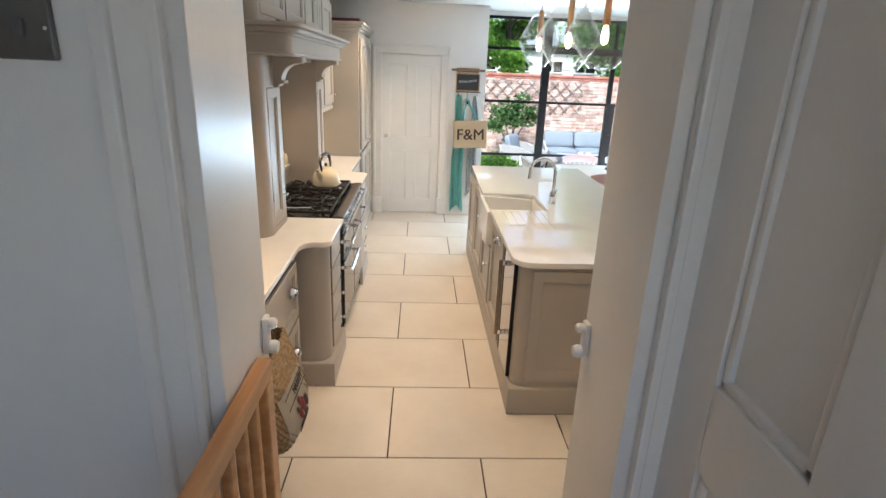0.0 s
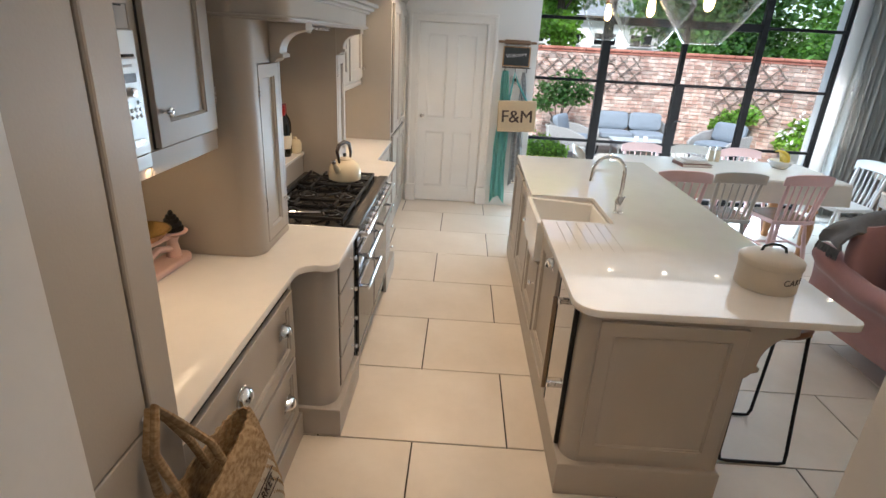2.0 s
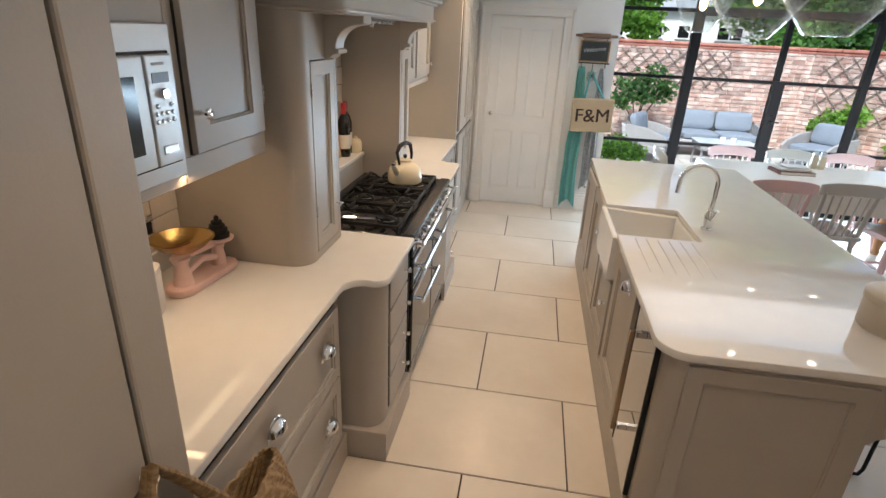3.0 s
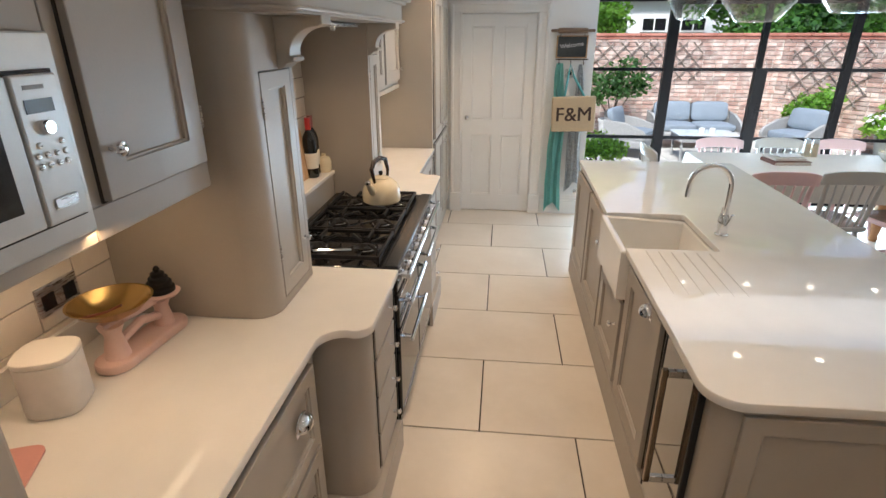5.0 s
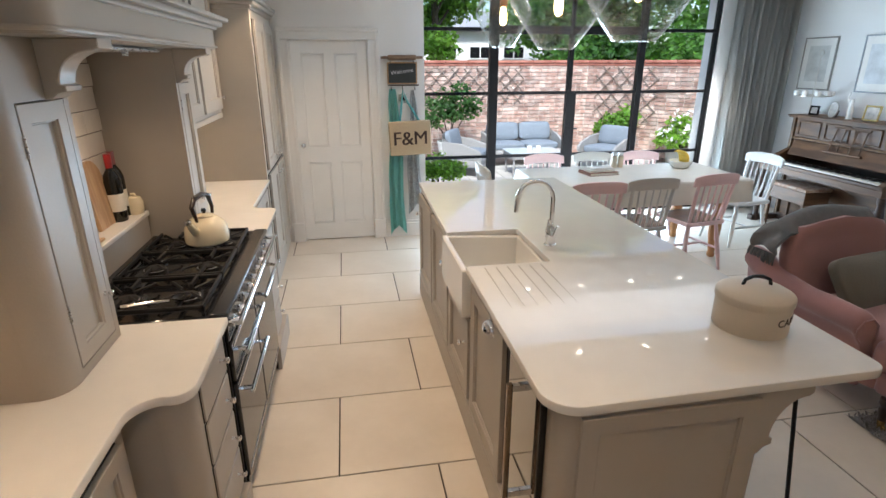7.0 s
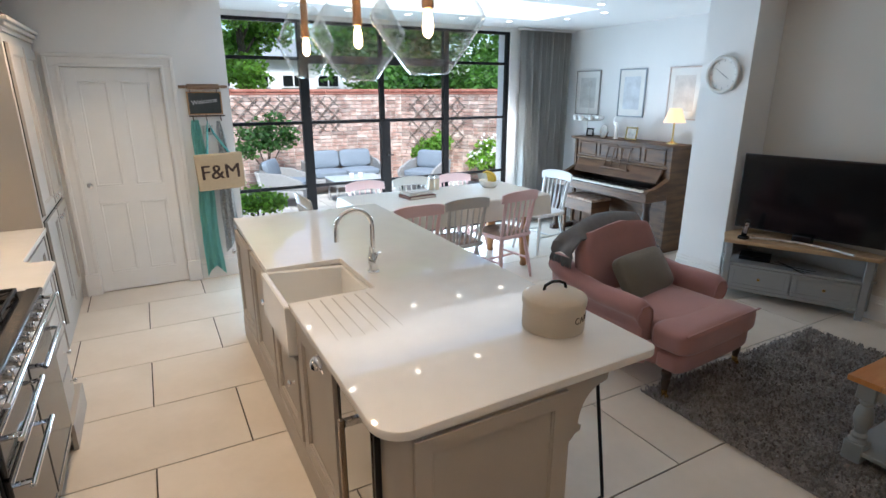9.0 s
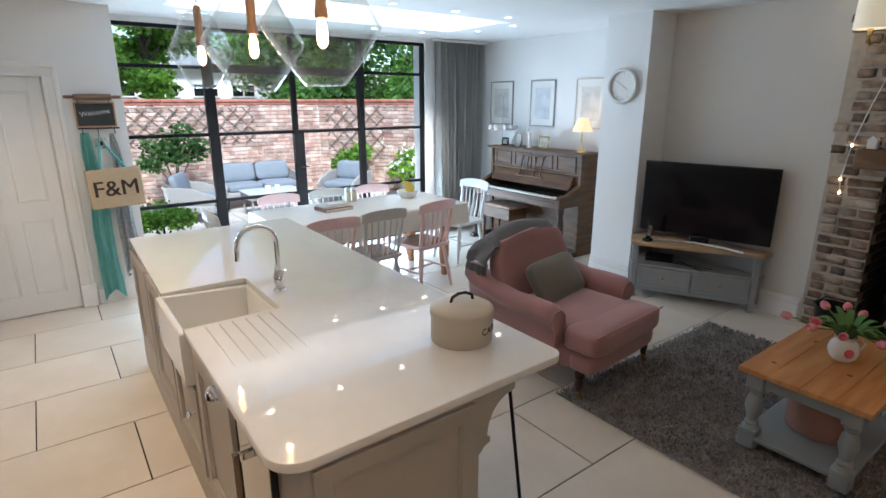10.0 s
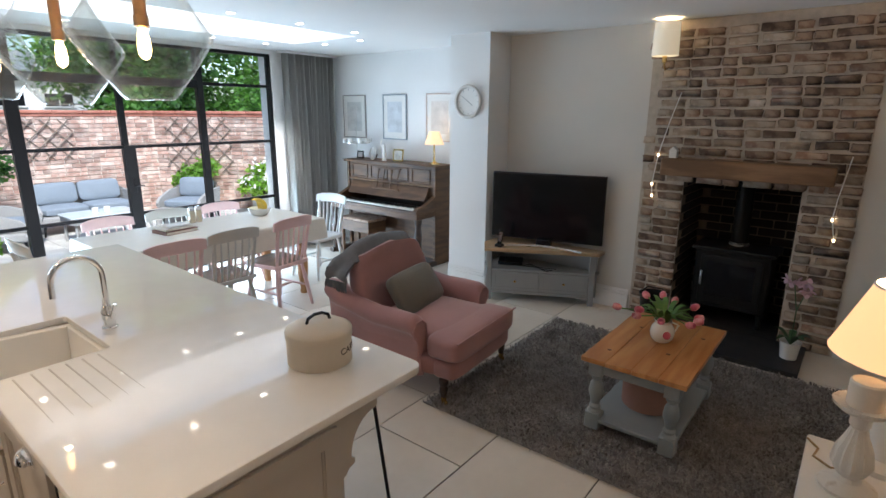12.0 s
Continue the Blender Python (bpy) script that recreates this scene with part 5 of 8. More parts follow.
hanging_cloth("apron", 0.60, 1.50, 0.07, 0.04, 0.17, 2.5, TEAL, "turquoise cotton apron hanging on the rack")
hanging_cloth("apron", 0.565, 1.50, 0.45, 0.02, 0.09, 1.5, TEAL, "turquoise cotton apron string bunch hanging on the rack", y=DY - 0.05)
hanging_cloth("apron", 0.78, 1.49, 0.30, 0.03, 0.16, 2.5, mat("grey_spot_cotton", (0.5, 0.52, 0.53), 0.85, vary=0.3, scale=60), "pale grey spotted apron hanging on the rack")

# ---- on the island ----
tin = thing("cake_tin", (1.45, 0.09, CT), "cream metal cake tin with a domed lid and black lettering", "tin")
tcx, tcy = 1.455, 0.08
part("body", lathe([(0, 0), (0.116, 0), (0.118, 0.003), (0.118, 0.108), (0.115, 0.11), (0, 0.11)], 40, (tcx, tcy, CT + 0.001)), TINP, tin)
lid = part("lid", lathe([(0.121, 0.100), (0.122, 0.102), (0.122, 0.122), (0.119, 0.128), (0.095, 0.141), (0.05, 0.151), (0, 0.154)], 40, (tcx, tcy, CT + 0.001)), TINP, tin)
part("handle", tube([(tcx - 0.045, tcy + 0.01, CT + 0.149), (tcx - 0.04, tcy + 0.008, CT + 0.170), (tcx - 0.015, tcy + 0.003, CT + 0.182), (tcx + 0.015, tcy - 0.003, CT + 0.182), (tcx + 0.04, tcy - 0.008, CT + 0.170), (tcx + 0.045, tcy - 0.01, CT + 0.149)], 0.006, 8), BLACKG, lid, "dark wire handle")
for i, ch in enumerate("CAKE"):
    a = radians(-84 + i * 13)
    lettering(ch, 0.036, Matrix.Translation((tcx + 0.1185 * math.cos(a), tcy + 0.1185 * math.sin(a), CT + 0.06)) @ pose(0, 0, 0, 90, 0, math.degrees(a) + 90), INK, tin, "letter")

# bar stool under the overhang
def bar_stool(cx, cy):
    st = thing("bar_stool", (cx, cy, 0), "bar stool with a brown leather seat on thin black wire legs", "stool", "stools at the island")
    part("seat", lathe([(0, 0.64), (0.14, 0.645), (0.165, 0.66), (0.17, 0.675), (0.16, 0.69), (0.1, 0.697), (0, 0.695)], 28, (cx, cy, 0)), mat("tan_leather", (0.16, 0.07, 0.035), 0.45, bump=0.06), st)
    for sy in (-1, 1):
        part("leg_loop", tube([(cx - 0.12, cy + sy * 0.1, 0.65), (cx - 0.155, cy + sy * 0.165, 0.05), (cx - 0.15, cy + sy * 0.175, 0.012), (cx - 0.12, cy + sy * 0.178, 0.008), (cx + 0.12, cy + sy * 0.178, 0.008), (cx + 0.15, cy + sy * 0.175, 0.012), (cx + 0.155, cy + sy * 0.165, 0.05), (cx + 0.12, cy + sy * 0.1, 0.65)], 0.008, 8), BLACKM, st)
    return st


stool = bar_stool(1.6, 0.19)

# ---- pendants ----
BULB = mat("warm_filament", (1.0, 0.7, 0.4), 0.4, emit=(1.0, 0.60, 0.26, 13), bump=0)
SHAPES = [[(0.03, 0.235), (0.055, 0.232), (0.072, 0.22), (0.10, 0.17), (0.163, 0.045), (0.170, 0.025), (0.166, 0.008), (0.12, -0.09), (0.072, -0.168), (0.06, -0.176), (0.0, -0.172)],
          [(0.035, 0.262), (0.08, 0.258), (0.10, 0.245), (0.14, 0.16), (0.222, 0.03), (0.228, 0.012), (0.222, -0.004), (0.15, -0.11), (0.09, -0.19), (0.078, -0.199), (0.0, -0.193)],
          [(0.04, 0.30), (0.07, 0.295), (0.085, 0.27), (0.13, 0.17), (0.21, 0.045), (0.220, 0.025), (0.214, 0.006), (0.15, -0.09), (0.085, -0.175), (0.074, -0.184), (0.0, -0.178)]]
for (px, py, pz), shape in zip(((1.093, 2.006, 2.004), (1.136, 1.228, 2.0), (1.178, 0.574, 2.0)), SHAPES):
    pd = thing("pendant_light", (px, py, pz), "clear blown-glass pendant light with an antique brass holder and glowing bulb", "pendant light", "pendants over the island")
    b = bmesh.new()
    n = 40
    rr = []
    for r_, z_ in shape:
        rr.append([b.verts.new((px + r_ * math.cos(2 * math.pi * i / n), py + r_ * math.sin(2 * math.pi * i / n), pz + z_)) for i in range(n)])
    for a, c in zip(rr, rr[1:]):
        for i in range(n):
            b.faces.new((a[i], a[(i + 1) % n], c[(i + 1) % n], c[i]))
    bmesh.ops.remove_doubles(b, verts=b.verts, dist=0.0004)
    bmesh.ops.recalc_face_normals(b, faces=b.faces)
    bmesh.ops.solidify(b, geom=b.faces[:], thickness=0.003)
    g = part("glass_shade", b, SMOKE, pd, "clear angular blown glass")
    g.visible_shadow = False
    top_ = shape[0][1]
    part("bulb_holder", lathe([(0.0, top_ + 0.03), (0.018, top_ + 0.028), (0.022, top_), (0.02, 0.09), (0.024, 0.088), (0.024, 0.055), (0.016, 0.05), (0, 0.05)], 18, (px, py, pz)), COPPER, pd, "antique brass bulb holder")
    part("bulb", lathe([(0, 0.052), (0.012, 0.05), (0.018, 0.024), (0.0215, -0.012), (0.0185, -0.036), (0.009, -0.048), (0, -0.052)], 18, (px, py, pz)), BULB, pd)
    zc = pz + top_ + 0.03
    k = 0
    links = []
    while zc < CEIL - 0.03:
        m = Matrix.Translation((px, py, zc + 0.012)) @ pose(0, 0, 0, 90, 0, 90 * (k % 2))
        links.append(moved(tube([(0.006 * math.cos(a), 0.014 * math.sin(a), 0) for a in [2 * math.pi * i / 10 for i in range(10)]], 0.0022, 5, True), m))
        zc += 0.021
        k += 1
    part("chain", join(*links), BLACKM, pd, "dark chain")
    part("ceiling_rose", lathe([(0, -0.03), (0.03, -0.028), (0.05, -0.012), (0.052, 0)], 22, (px, py, CEIL - 0.001)), COPPER, pd)
    lamp("pendant_lamp", "POINT", 1.0, (1.0, 0.66, 0.36), Matrix.Translation((px, py, pz - 0.09)), soft=0.015)

# ---- downlights ----
dl = thing("downlight", (DOWNLIGHTS[0][0], DOWNLIGHTS[0][1], CEIL), "small round recessed ceiling downlight with a white rim", "downlight", "ceiling downlights")
part("rim", lathe([(0.032, 0.0), (0.033, -0.004), (0.043, -0.005), (0.045, -0.001)], 24), GLOSS, dl, w=False)
part("lens", lathe([(0, -0.002), (0.031, -0.002), (0.0312, -0.001)], 20), LED, dl, w=False)
for x, y in DOWNLIGHTS[1:] + KITCHEN_LIGHTS:
    copy_thing(dl, pose(x, y, CEIL))

# ---- dining ----
OILCLOTH = mat("cream_tablecloth", (0.70, 0.66, 0.58), 0.4, vary=0.05, scale=10, fine=300, bump=0.05)
PINE = two_tone("honey_pine", (0.44, 0.2, 0.075), (0.52, 0.28, 0.12), 0.4, 2.2, (14, 1.2, 1.2), 0.06)
TX0, TX1, TY0, TY1, TZ = 1.74, 3.66, 2.76, 3.62, 0.755
table = thing("dining_table", (2.7, 3.2, 0), "long pine dining table with turned legs", "table")
part("tabletop", box(TX0 + 0.01, TX1 - 0.01, TY0 + 0.01, TY1 - 0.01, TZ - 0.035, TZ - 0.003, 0.004), PINE, table)
part("apron", join(box(TX0 + 0.09, TX1 - 0.09, TY0 + 0.09, TY0 + 0.11, TZ - 0.14, TZ - 0.036, 0.002), box(TX0 + 0.09, TX1 - 0.09, TY1 - 0.11, TY1 - 0.09, TZ - 0.14, TZ - 0.036, 0.002)), PINE, table)
LEG = [(0.03, 0), (0.038, 0.02), (0.03, 0.05), (0.034, 0.08), (0.05, 0.2), (0.055, 0.3), (0.04, 0.42), (0.035, 0.44), (0.05, 0.455), (0.05, 0.47), (0.036, 0.49), (0.05, 0.51), (0.05, 0.715), (0, 0.715)]
for lx in (TX0 + 0.13, TX1 - 0.2):
    for ly in (TY0 + 0.12, TY1 - 0.12):
        part("leg", lathe(LEG, 18, (lx, ly, 0)), PINE, table)
cloth = bmesh.new()
rows_ = []
for k, (grow_, z) in enumerate(((0.02, TZ - 0.2), (0.012, TZ - 0.1), (0.004, TZ - 0.012), (-0.004, TZ + 0.001))):
    ring = []
    for (xa, ya), (xb, yb) in zip(((TX0, TY0), (TX1, TY0), (TX1, TY1), (TX0, TY1)), ((TX1, TY0), (TX1, TY1), (TX0, TY1), (TX0, TY0))):
        for i in range(16):
            f = i / 16
            x, y = xa + (xb - xa) * f, ya + (yb - ya) * f
            out = Vector((x - (TX0 + TX1) / 2, y - (TY0 + TY1) / 2, 0))
            out = Vector((math.copysign(1, out.x) if abs(out.x) > (TX1 - TX0) / 2 - 0.001 else 0, math.copysign(1, out.y) if abs(out.y) > (TY1 - TY0) / 2 - 0.001 else 0, 0))
            g_ = grow_ + (0.006 * math.sin(i * 1.9) if k < 2 else 0)
            ring.append(cloth.verts.new((x + out.x * g_, y + out.y * g_, z)))
    rows_.append(ring)
for a, c in zip(rows_, rows_[1:]):
    for i in range(64):
        cloth.faces.new((a[i], a[(i + 1) % 64], c[(i + 1) % 64], c[i]))
cloth.faces.new(rows_[-1])
bmesh.ops.recalc_face_normals(cloth, faces=cloth.faces)
bmesh.ops.solidify(cloth, geom=cloth.faces[:], thickness=-0.002)
single("tablecloth", cloth, OILCLOTH, "plain cream tablecloth with a short drop over the table", "tablecloth")
CH_PINK = mat("dusty_pink_paint", (0.78, 0.546, 0.533), 0.45, vary=0.06, bump=0.05)
CH_GREY = mat("warm_grey_paint", (0.52, 0.501, 0.461), 0.45, vary=0.06, bump=0.05)
CH_WHITE = mat("chalk_white_paint", (0.74, 0.74, 0.73), 0.45, vary=0.05, bump=0.05)
SEATW = two_tone("brown_seat_wood", (0.14, 0.08, 0.05), (0.22, 0.14, 0.09), 0.4, 3, (1, 10, 1), 0.05)


def dining_chair(colour, words, at, turn):
    ch = thing("dining_chair", at, words, "chair", "chairs round the table", turn=turn)
    seat = [(-0.2, -0.19), (-0.15, -0.21), (0.15, -0.21), (0.2, -0.19), (0.225, 0.12), (0.21, 0.2), (0.12, 0.225), (-0.12, 0.225), (-0.21, 0.2), (-0.225, 0.12)]
    s = part("seat", prism(seat, 0.42, 0.455, 0.008), colour, ch, w=False)
    part("seat_top", prism([(x * 0.93, y * 0.93) for x, y in seat], 0.4555, 0.458, 0.001), SEATW if colour != CH_WHITE else colour, s, "worn brown wooden seat", w=False)
    for sx in (-1, 1):
        for sy in (-1, 1):
            a, c = (sx * 0.15, sy * 0.15, 0.425), (sx * 0.2, sy * 0.215, 0.0)
            pts = [tuple(a[k] + (c[k] - a[k]) * f for k in range(3)) for f in (0, 0.15, 0.35, 0.42, 0.48, 0.7, 0.9, 1.0)]
            part("leg", tube(pts, [0.014, 0.016, 0.021, 0.017, 0.021, 0.019, 0.014, 0.013], 10), colour, ch, w=False)
        part("stretcher", tube([(sx * 0.178, -0.185, 0.19), (sx * 0.178, 0, 0.19), (sx * 0.178, 0.185, 0.19)], [0.009, 0.013, 0.009], 8), colour, ch, w=False)
    part("stretcher", tube([(-0.178, 0.0, 0.19), (0, 0, 0.19), (0.178, 0.0, 0.19)], [0.009, 0.013, 0.009], 8), colour, ch, w=False)
    for sx in (-1, 1):
        part("back_post", tube([(sx * 0.165, -0.175, 0.45), (sx * 0.172, -0.2, 0.6), (sx * 0.182, -0.24, 0.8)], [0.014, 0.018, 0.015], 10), colour, ch, w=False)
    for i in range(5):
        x = (i - 2) * 0.06
        part("spindle", tube([(x * 0.9, -0.185, 0.45), (x, -0.212, 0.56), (x, -0.222, 0.64), (x * 1.05, -0.243, 0.78)], [0.007, 0.012, 0.008, 0.007], 8), colour, ch, w=False)
    bm = bmesh.new()
    rows_ = []
    for i in range(15):
        u = i / 14 * 2 - 1
        y = -0.262 + 0.035 * u * u
        top = 0.885 - 0.018 * u ** 4 - 0.012 * u * u
        low = 0.775 + 0.012 * (1 - u * u)
        rows_.append([bm.verts.new(v) for v in ((u * 0.225, y - 0.010, low), (u * 0.225, y + 0.012, low), (u * 0.225, y - 0.002, top), (u * 0.225, y - 0.022, top))])
    for a, c in zip(rows_, rows_[1:]):
        for k in range(4):
            bm.faces.new((a[k], a[(k + 1) % 4], c[(k + 1) % 4], c[k]))
    bm.faces.new(rows_[0][::-1]), bm.faces.new(rows_[-1])
    bmesh.ops.recalc_face_normals(bm, faces=bm.faces)
    bmesh.ops.bevel(bm, geom=[e for e in bm.edges if e.is_boundary is False and e.calc_face_angle(0) > 0.8], offset=0.006, segments=2, affect="EDGES", profile=0.5)
    part("crest_rail", bm, colour, ch, w=False)
    return ch


pink = dining_chair(CH_PINK, "dusty pink painted spindle-back wooden dining chair", (2.02, 2.62, 0), 0)
grey = dining_chair(CH_GREY, "warm grey painted spindle-back wooden dining chair", (2.50, 2.68, 0), 2)
dining_chair(CH_WHITE, "white painted spindle-back wooden chair at the table's end", (3.98, 3.28, 0), 96)
copy_thing(pink, pose(3.08, 2.74, 0, 0, 0, 8))
copy_thing(pink, pose(2.16, 3.72, 0, 0, 0, 183) @ Matrix.Diagonal((1, 1, 0.94, 1)))
copy_thing(grey, pose(2.70, 3.75, 0, 0, 0, 178) @ Matrix.Diagonal((1, 1, 0.94, 1)))
copy_thing(pink, pose(3.24, 3.73, 0, 0, 0, 180) @ Matrix.Diagonal((1, 1, 0.94, 1)))
copy_thing(grey, pose(1.55, 3.28, 0, 0, 0, -88))
bowl = thing("fruit_bowl", (3.33, 3.36, TZ), "white ribbed fruit bowl full of bananas", "bowl")
part("bowl", lathe([(0, 0), (0.06, 0), (0.07, 0.006), (0.1, 0.04), (0.112, 0.075), (0.108, 0.075), (0.095, 0.044), (0.06, 0.014), (0, 0.012)], 30, (3.33, 3.36, TZ + 0.003)), CERAMIC, bowl)
BAN = mat("banana_skin", (0.72, 0.5, 0.06), 0.5, vary=0.15, scale=14)
for i in range(5):
    a0 = -0.6 + i * 0.28
    pts = [(3.33 + (0.09 * math.cos(t_) - 0.05) * math.cos(a0) + 0.0, 3.36 + (0.09 * math.cos(t_) - 0.05) * math.sin(a0) + (i - 2) * 0.02, TZ + 0.085 + 0.085 * math.sin(t_)) for t_ in [radians(x) for x in range(-20, 111, 16)]]
    single("banana", tube(pts, [0.006, 0.014, 0.018, 0.019, 0.019, 0.018, 0.014, 0.008, 0.005], 10), BAN, "ripe yellow banana in the fruit bowl", "banana", group="bananas")
bk = [("book", 2.42, 3.24, 0.0, 0.30, 0.22, 0.03, (0.22, 0.09, 0.06)), ("book", 2.41, 3.25, 0.031, 0.26, 0.2, 0.02, (0.66, 0.62, 0.55)), ("notebook", 2.43, 3.25, 0.052, 0.2, 0.14, 0.012, (0.72, 0.7, 0.66))]
for nm, bx, by, bz, bw, bd, bh, col in bk:
    o = thing(nm, (bx, by, TZ + bz), "closed %s lying in a stack on the table" % ("brown book" if bz == 0 else "cream " + nm), "book", "books on the table", turn=6)
    part("cover", join(box(-bw / 2, bw / 2, -bd / 2, bd / 2, 0.003, 0.006, 0.001), box(-bw / 2, bw / 2, -bd / 2, bd / 2, bh - 0.003, bh, 0.001), box(-bw / 2, -bw / 2 + 0.003, -bd / 2, bd / 2, 0.003, bh, 0.001)), mat("book_%s_%d" % (nm, bz * 1000), col, 0.5), o, w=False)
    part("pages", box(-bw / 2 + 0.004, bw / 2 - 0.005, -bd / 2 + 0.005, bd / 2 - 0.005, 0.0065, bh - 0.0035, 0), PAPER, o, w=False)
for sx in (2.70, 2.765):
    o = thing("glass_jar", (sx, 3.5, TZ), "tall square glass mill with pale contents on the table", "jar", "table mills")
    part("body", box(sx - 0.024, sx + 0.024, 3.476, 3.524, TZ + 0.003, TZ + 0.115, 0.005, 2), mat("pale_salt", (0.6, 0.52, 0.38), 0.25), o)
    part("cap", lathe([(0, 0.115), (0.024, 0.116), (0.026, 0.12), (0.026, 0.15), (0.02, 0.155), (0, 0.156)], 16, (sx, 3.5, TZ)), STEEL, o)

# ---- piano ----
MAHOG = two_tone("walnut_piano_wood", (0.075, 0.036, 0.016), (0.145, 0.074, 0.034), 0.55, 2.0, (1.5, 1.5, 9), 0.04)
DARKW = two_tone("dark_piano_wood", (0.035, 0.018, 0.012), (0.06, 0.032, 0.02), 0.45, 2.0, (1.5, 1.5, 9), 0.04)
PY0, PY1, PB, PF, PT = 2.45, 3.95, 5.36, 5.04, 1.19
piano = thing("upright_piano", (5.1, 3.2, 0), "old walnut upright piano with an open keyboard and carved music desk", "piano")
for y in (PY0, PY1 - 0.04):
    part("side", box(PF, PB, y, y + 0.04, 0.0, PT - 0.03, 0.004), MAHOG, piano)
part("lid", join(box(PF - 0.03, PB, PY0 - 0.025, PY1 + 0.025, PT - 0.03, PT - 0.012, 0.004, 2), box(PF - 0.045, PB, PY0 - 0.035, PY1 + 0.035, PT - 0.012, PT, 0.004, 2)), MAHOG, piano)
part("back", box(PB - 0.03, PB - 0.002, PY0 + 0.04, PY1 - 0.04, 0.05, PT - 0.03, 0.002), DARKW, piano)
part("upper_panel", box(PF + 0.02, PF + 0.045, PY0 + 0.04, PY1 - 0.04, 0.78, PT - 0.03, 0.003), MAHOG, piano)
for i in range(4):
    a = PY0 + 0.09 + i * 0.345 + (0.0 if i < 2 else 0.0)
    up = part("carved_panel", join(box(PF + 0.008, PF + 0.021, a, a + 0.29, 0.97, 0.985, 0.003), box(PF + 0.008, PF + 0.021, a, a + 0.29, 1.12, 1.135, 0.003), box(PF + 0.008, PF + 0.021, a, a + 0.015, 0.985, 1.12, 0.003), box(PF + 0.008, PF + 0.021, a + 0.275, a + 0.29, 0.985, 1.12, 0.003)), MAHOG, piano)
    part("dark_line", box(PF + 0.0195, PF + 0.0205, a + 0.022, a + 0.03, 0.99, 1.115, 0), DARKW, up)
part("moulding", tube([(PF + 0.01, PY0 + 0.04, 0.945), (PF + 0.01, PY1 - 0.04, 0.945)], 0.012, 8), two_tone("pale_walnut", (0.16, 0.09, 0.045), (0.22, 0.13, 0.07), 0.35, 3, (1, 8, 1), 0.04), piano, "pale turned moulding")
fall = part("fallboard", moved(box(-0.17, 0.0, PY0 + 0.1, PY1 - 0.1, -0.012, 0.012, 0.004), Matrix.Translation((PF + 0.01, 0, 0.92)) @ pose(0, 0, 0, 0, -62, 0)), MAHOG, piano)
md = part("music_desk", moved(join(*[box(-0.006, 0.006, y, y + 0.014, 0.0, 0.27, 0.003) for y in (3.0, 3.11, 3.24, 3.34)], box(-0.007, 0.007, 2.98, 3.38, 0.25, 0.275, 0.003), box(-0.007, 0.007, 2.98, 3.38, 0.1, 0.114, 0.003), box(-0.02, 0.007, 2.96, 3.40, 0.0, 0.02, 0.003)), Matrix.Translation((PF - 0.05, 0.02, 0.855)) @ pose(0, 0, 0, 0, 14, 0)), MAHOG, piano, "openwork music desk")
part("key_bed", box(PF - 0.32, PF + 0.03, PY0 + 0.01, PY1 - 0.01, 0.6, 0.665, 0.006, 2), MAHOG, piano)
part("key_slip", box(PF - 0.32, PF - 0.295, PY0 + 0.02, PY1 - 0.02, 0.665, 0.695, 0.004), MAHOG, piano)
for y in (PY0 + 0.0, PY1 - 0.06):
    part("cheek", moved(prism([(PF + 0.02, 0.665), (PF - 0.33, 0.665), (PF - 0.335, 0.7), (PF - 0.3, 0.735), (PF - 0.2, 0.742), (PF - 0.1, 0.78), (PF + 0.02, 0.84)], y, y + 0.06, 0.005), Matrix(((1, 0, 0, 0), (0, 0, 1, 0), (0, 1, 0, 0), (0, 0, 0, 1)))), MAHOG, piano)
IVORY = mat("ivory_key", (0.75, 0.72, 0.64), 0.3, objrand=0.05)
ky0, ky1 = PY0 + 0.08, PY1 - 0.08
kw = (ky1 - ky0) / 52
wbm = box(PF - 0.29, PF - 0.13, 0.0006, kw - 0.0006, 0.697, 0.712, 0.001)
wme = bpy.data.meshes.new("white_key")
wbm.transform(piano.matrix_basis.inverted())
wbm.to_mesh(wme)
wme.materials.append(IVORY)
bbm = box(PF - 0.235, PF - 0.13, -0.0055, 0.0055, 0.712, 0.723, 0.002)
bbm.transform(piano.matrix_basis.inverted())
bme = bpy.data.meshes.new("black_key")
bbm.to_mesh(bme)
bme.materials.append(BLACKG)
keys_ = part("keyboard", box(PF - 0.293, PF + 0.0, ky0 - 0.02, ky1 + 0.02, 0.666, 0.696, 0), DARKW, piano, "keyboard of ivory and black keys")
for i in range(52):
    o = new("white_key", wme)
    o.parent, o.location = keys_, (0, ky0 + i * kw, 0)
    if i % 7 in (0, 1, 3, 4, 5) and i < 51:
        o = new("black_key", bme)
        o.parent, o.location = keys_, (0, ky0 + (i + 1) * kw, 0)
for y in (PY0 + 0.03, PY1 - 0.03):
    part("leg", lathe([(0.045, 0.0), (0.045, 0.05), (0.03, 0.07), (0.028, 0.12), (0.04, 0.3), (0.045, 0.42), (0.03, 0.52), (0.04, 0.55), (0.045, 0.6)], 16, (PF - 0.27, y, 0)), DARKW, piano, "dark turned leg")
    part("toe", box(PF - 0.34, PF + 0.03, y - 0.035, y + 0.035, 0.0, 0.06, 0.01, 2), DARKW, piano)
part("lower_panel", box(PF + 0.03, PF + 0.05, PY0 + 0.04, PY1 - 0.04, 0.06, 0.6, 0.003), MAHOG, piano)
part("plinth", box(PF + 0.0, PF + 0.06, PY0 + 0.04, PY1 - 0.04, 0.0, 0.08, 0.003), DARKW, piano)
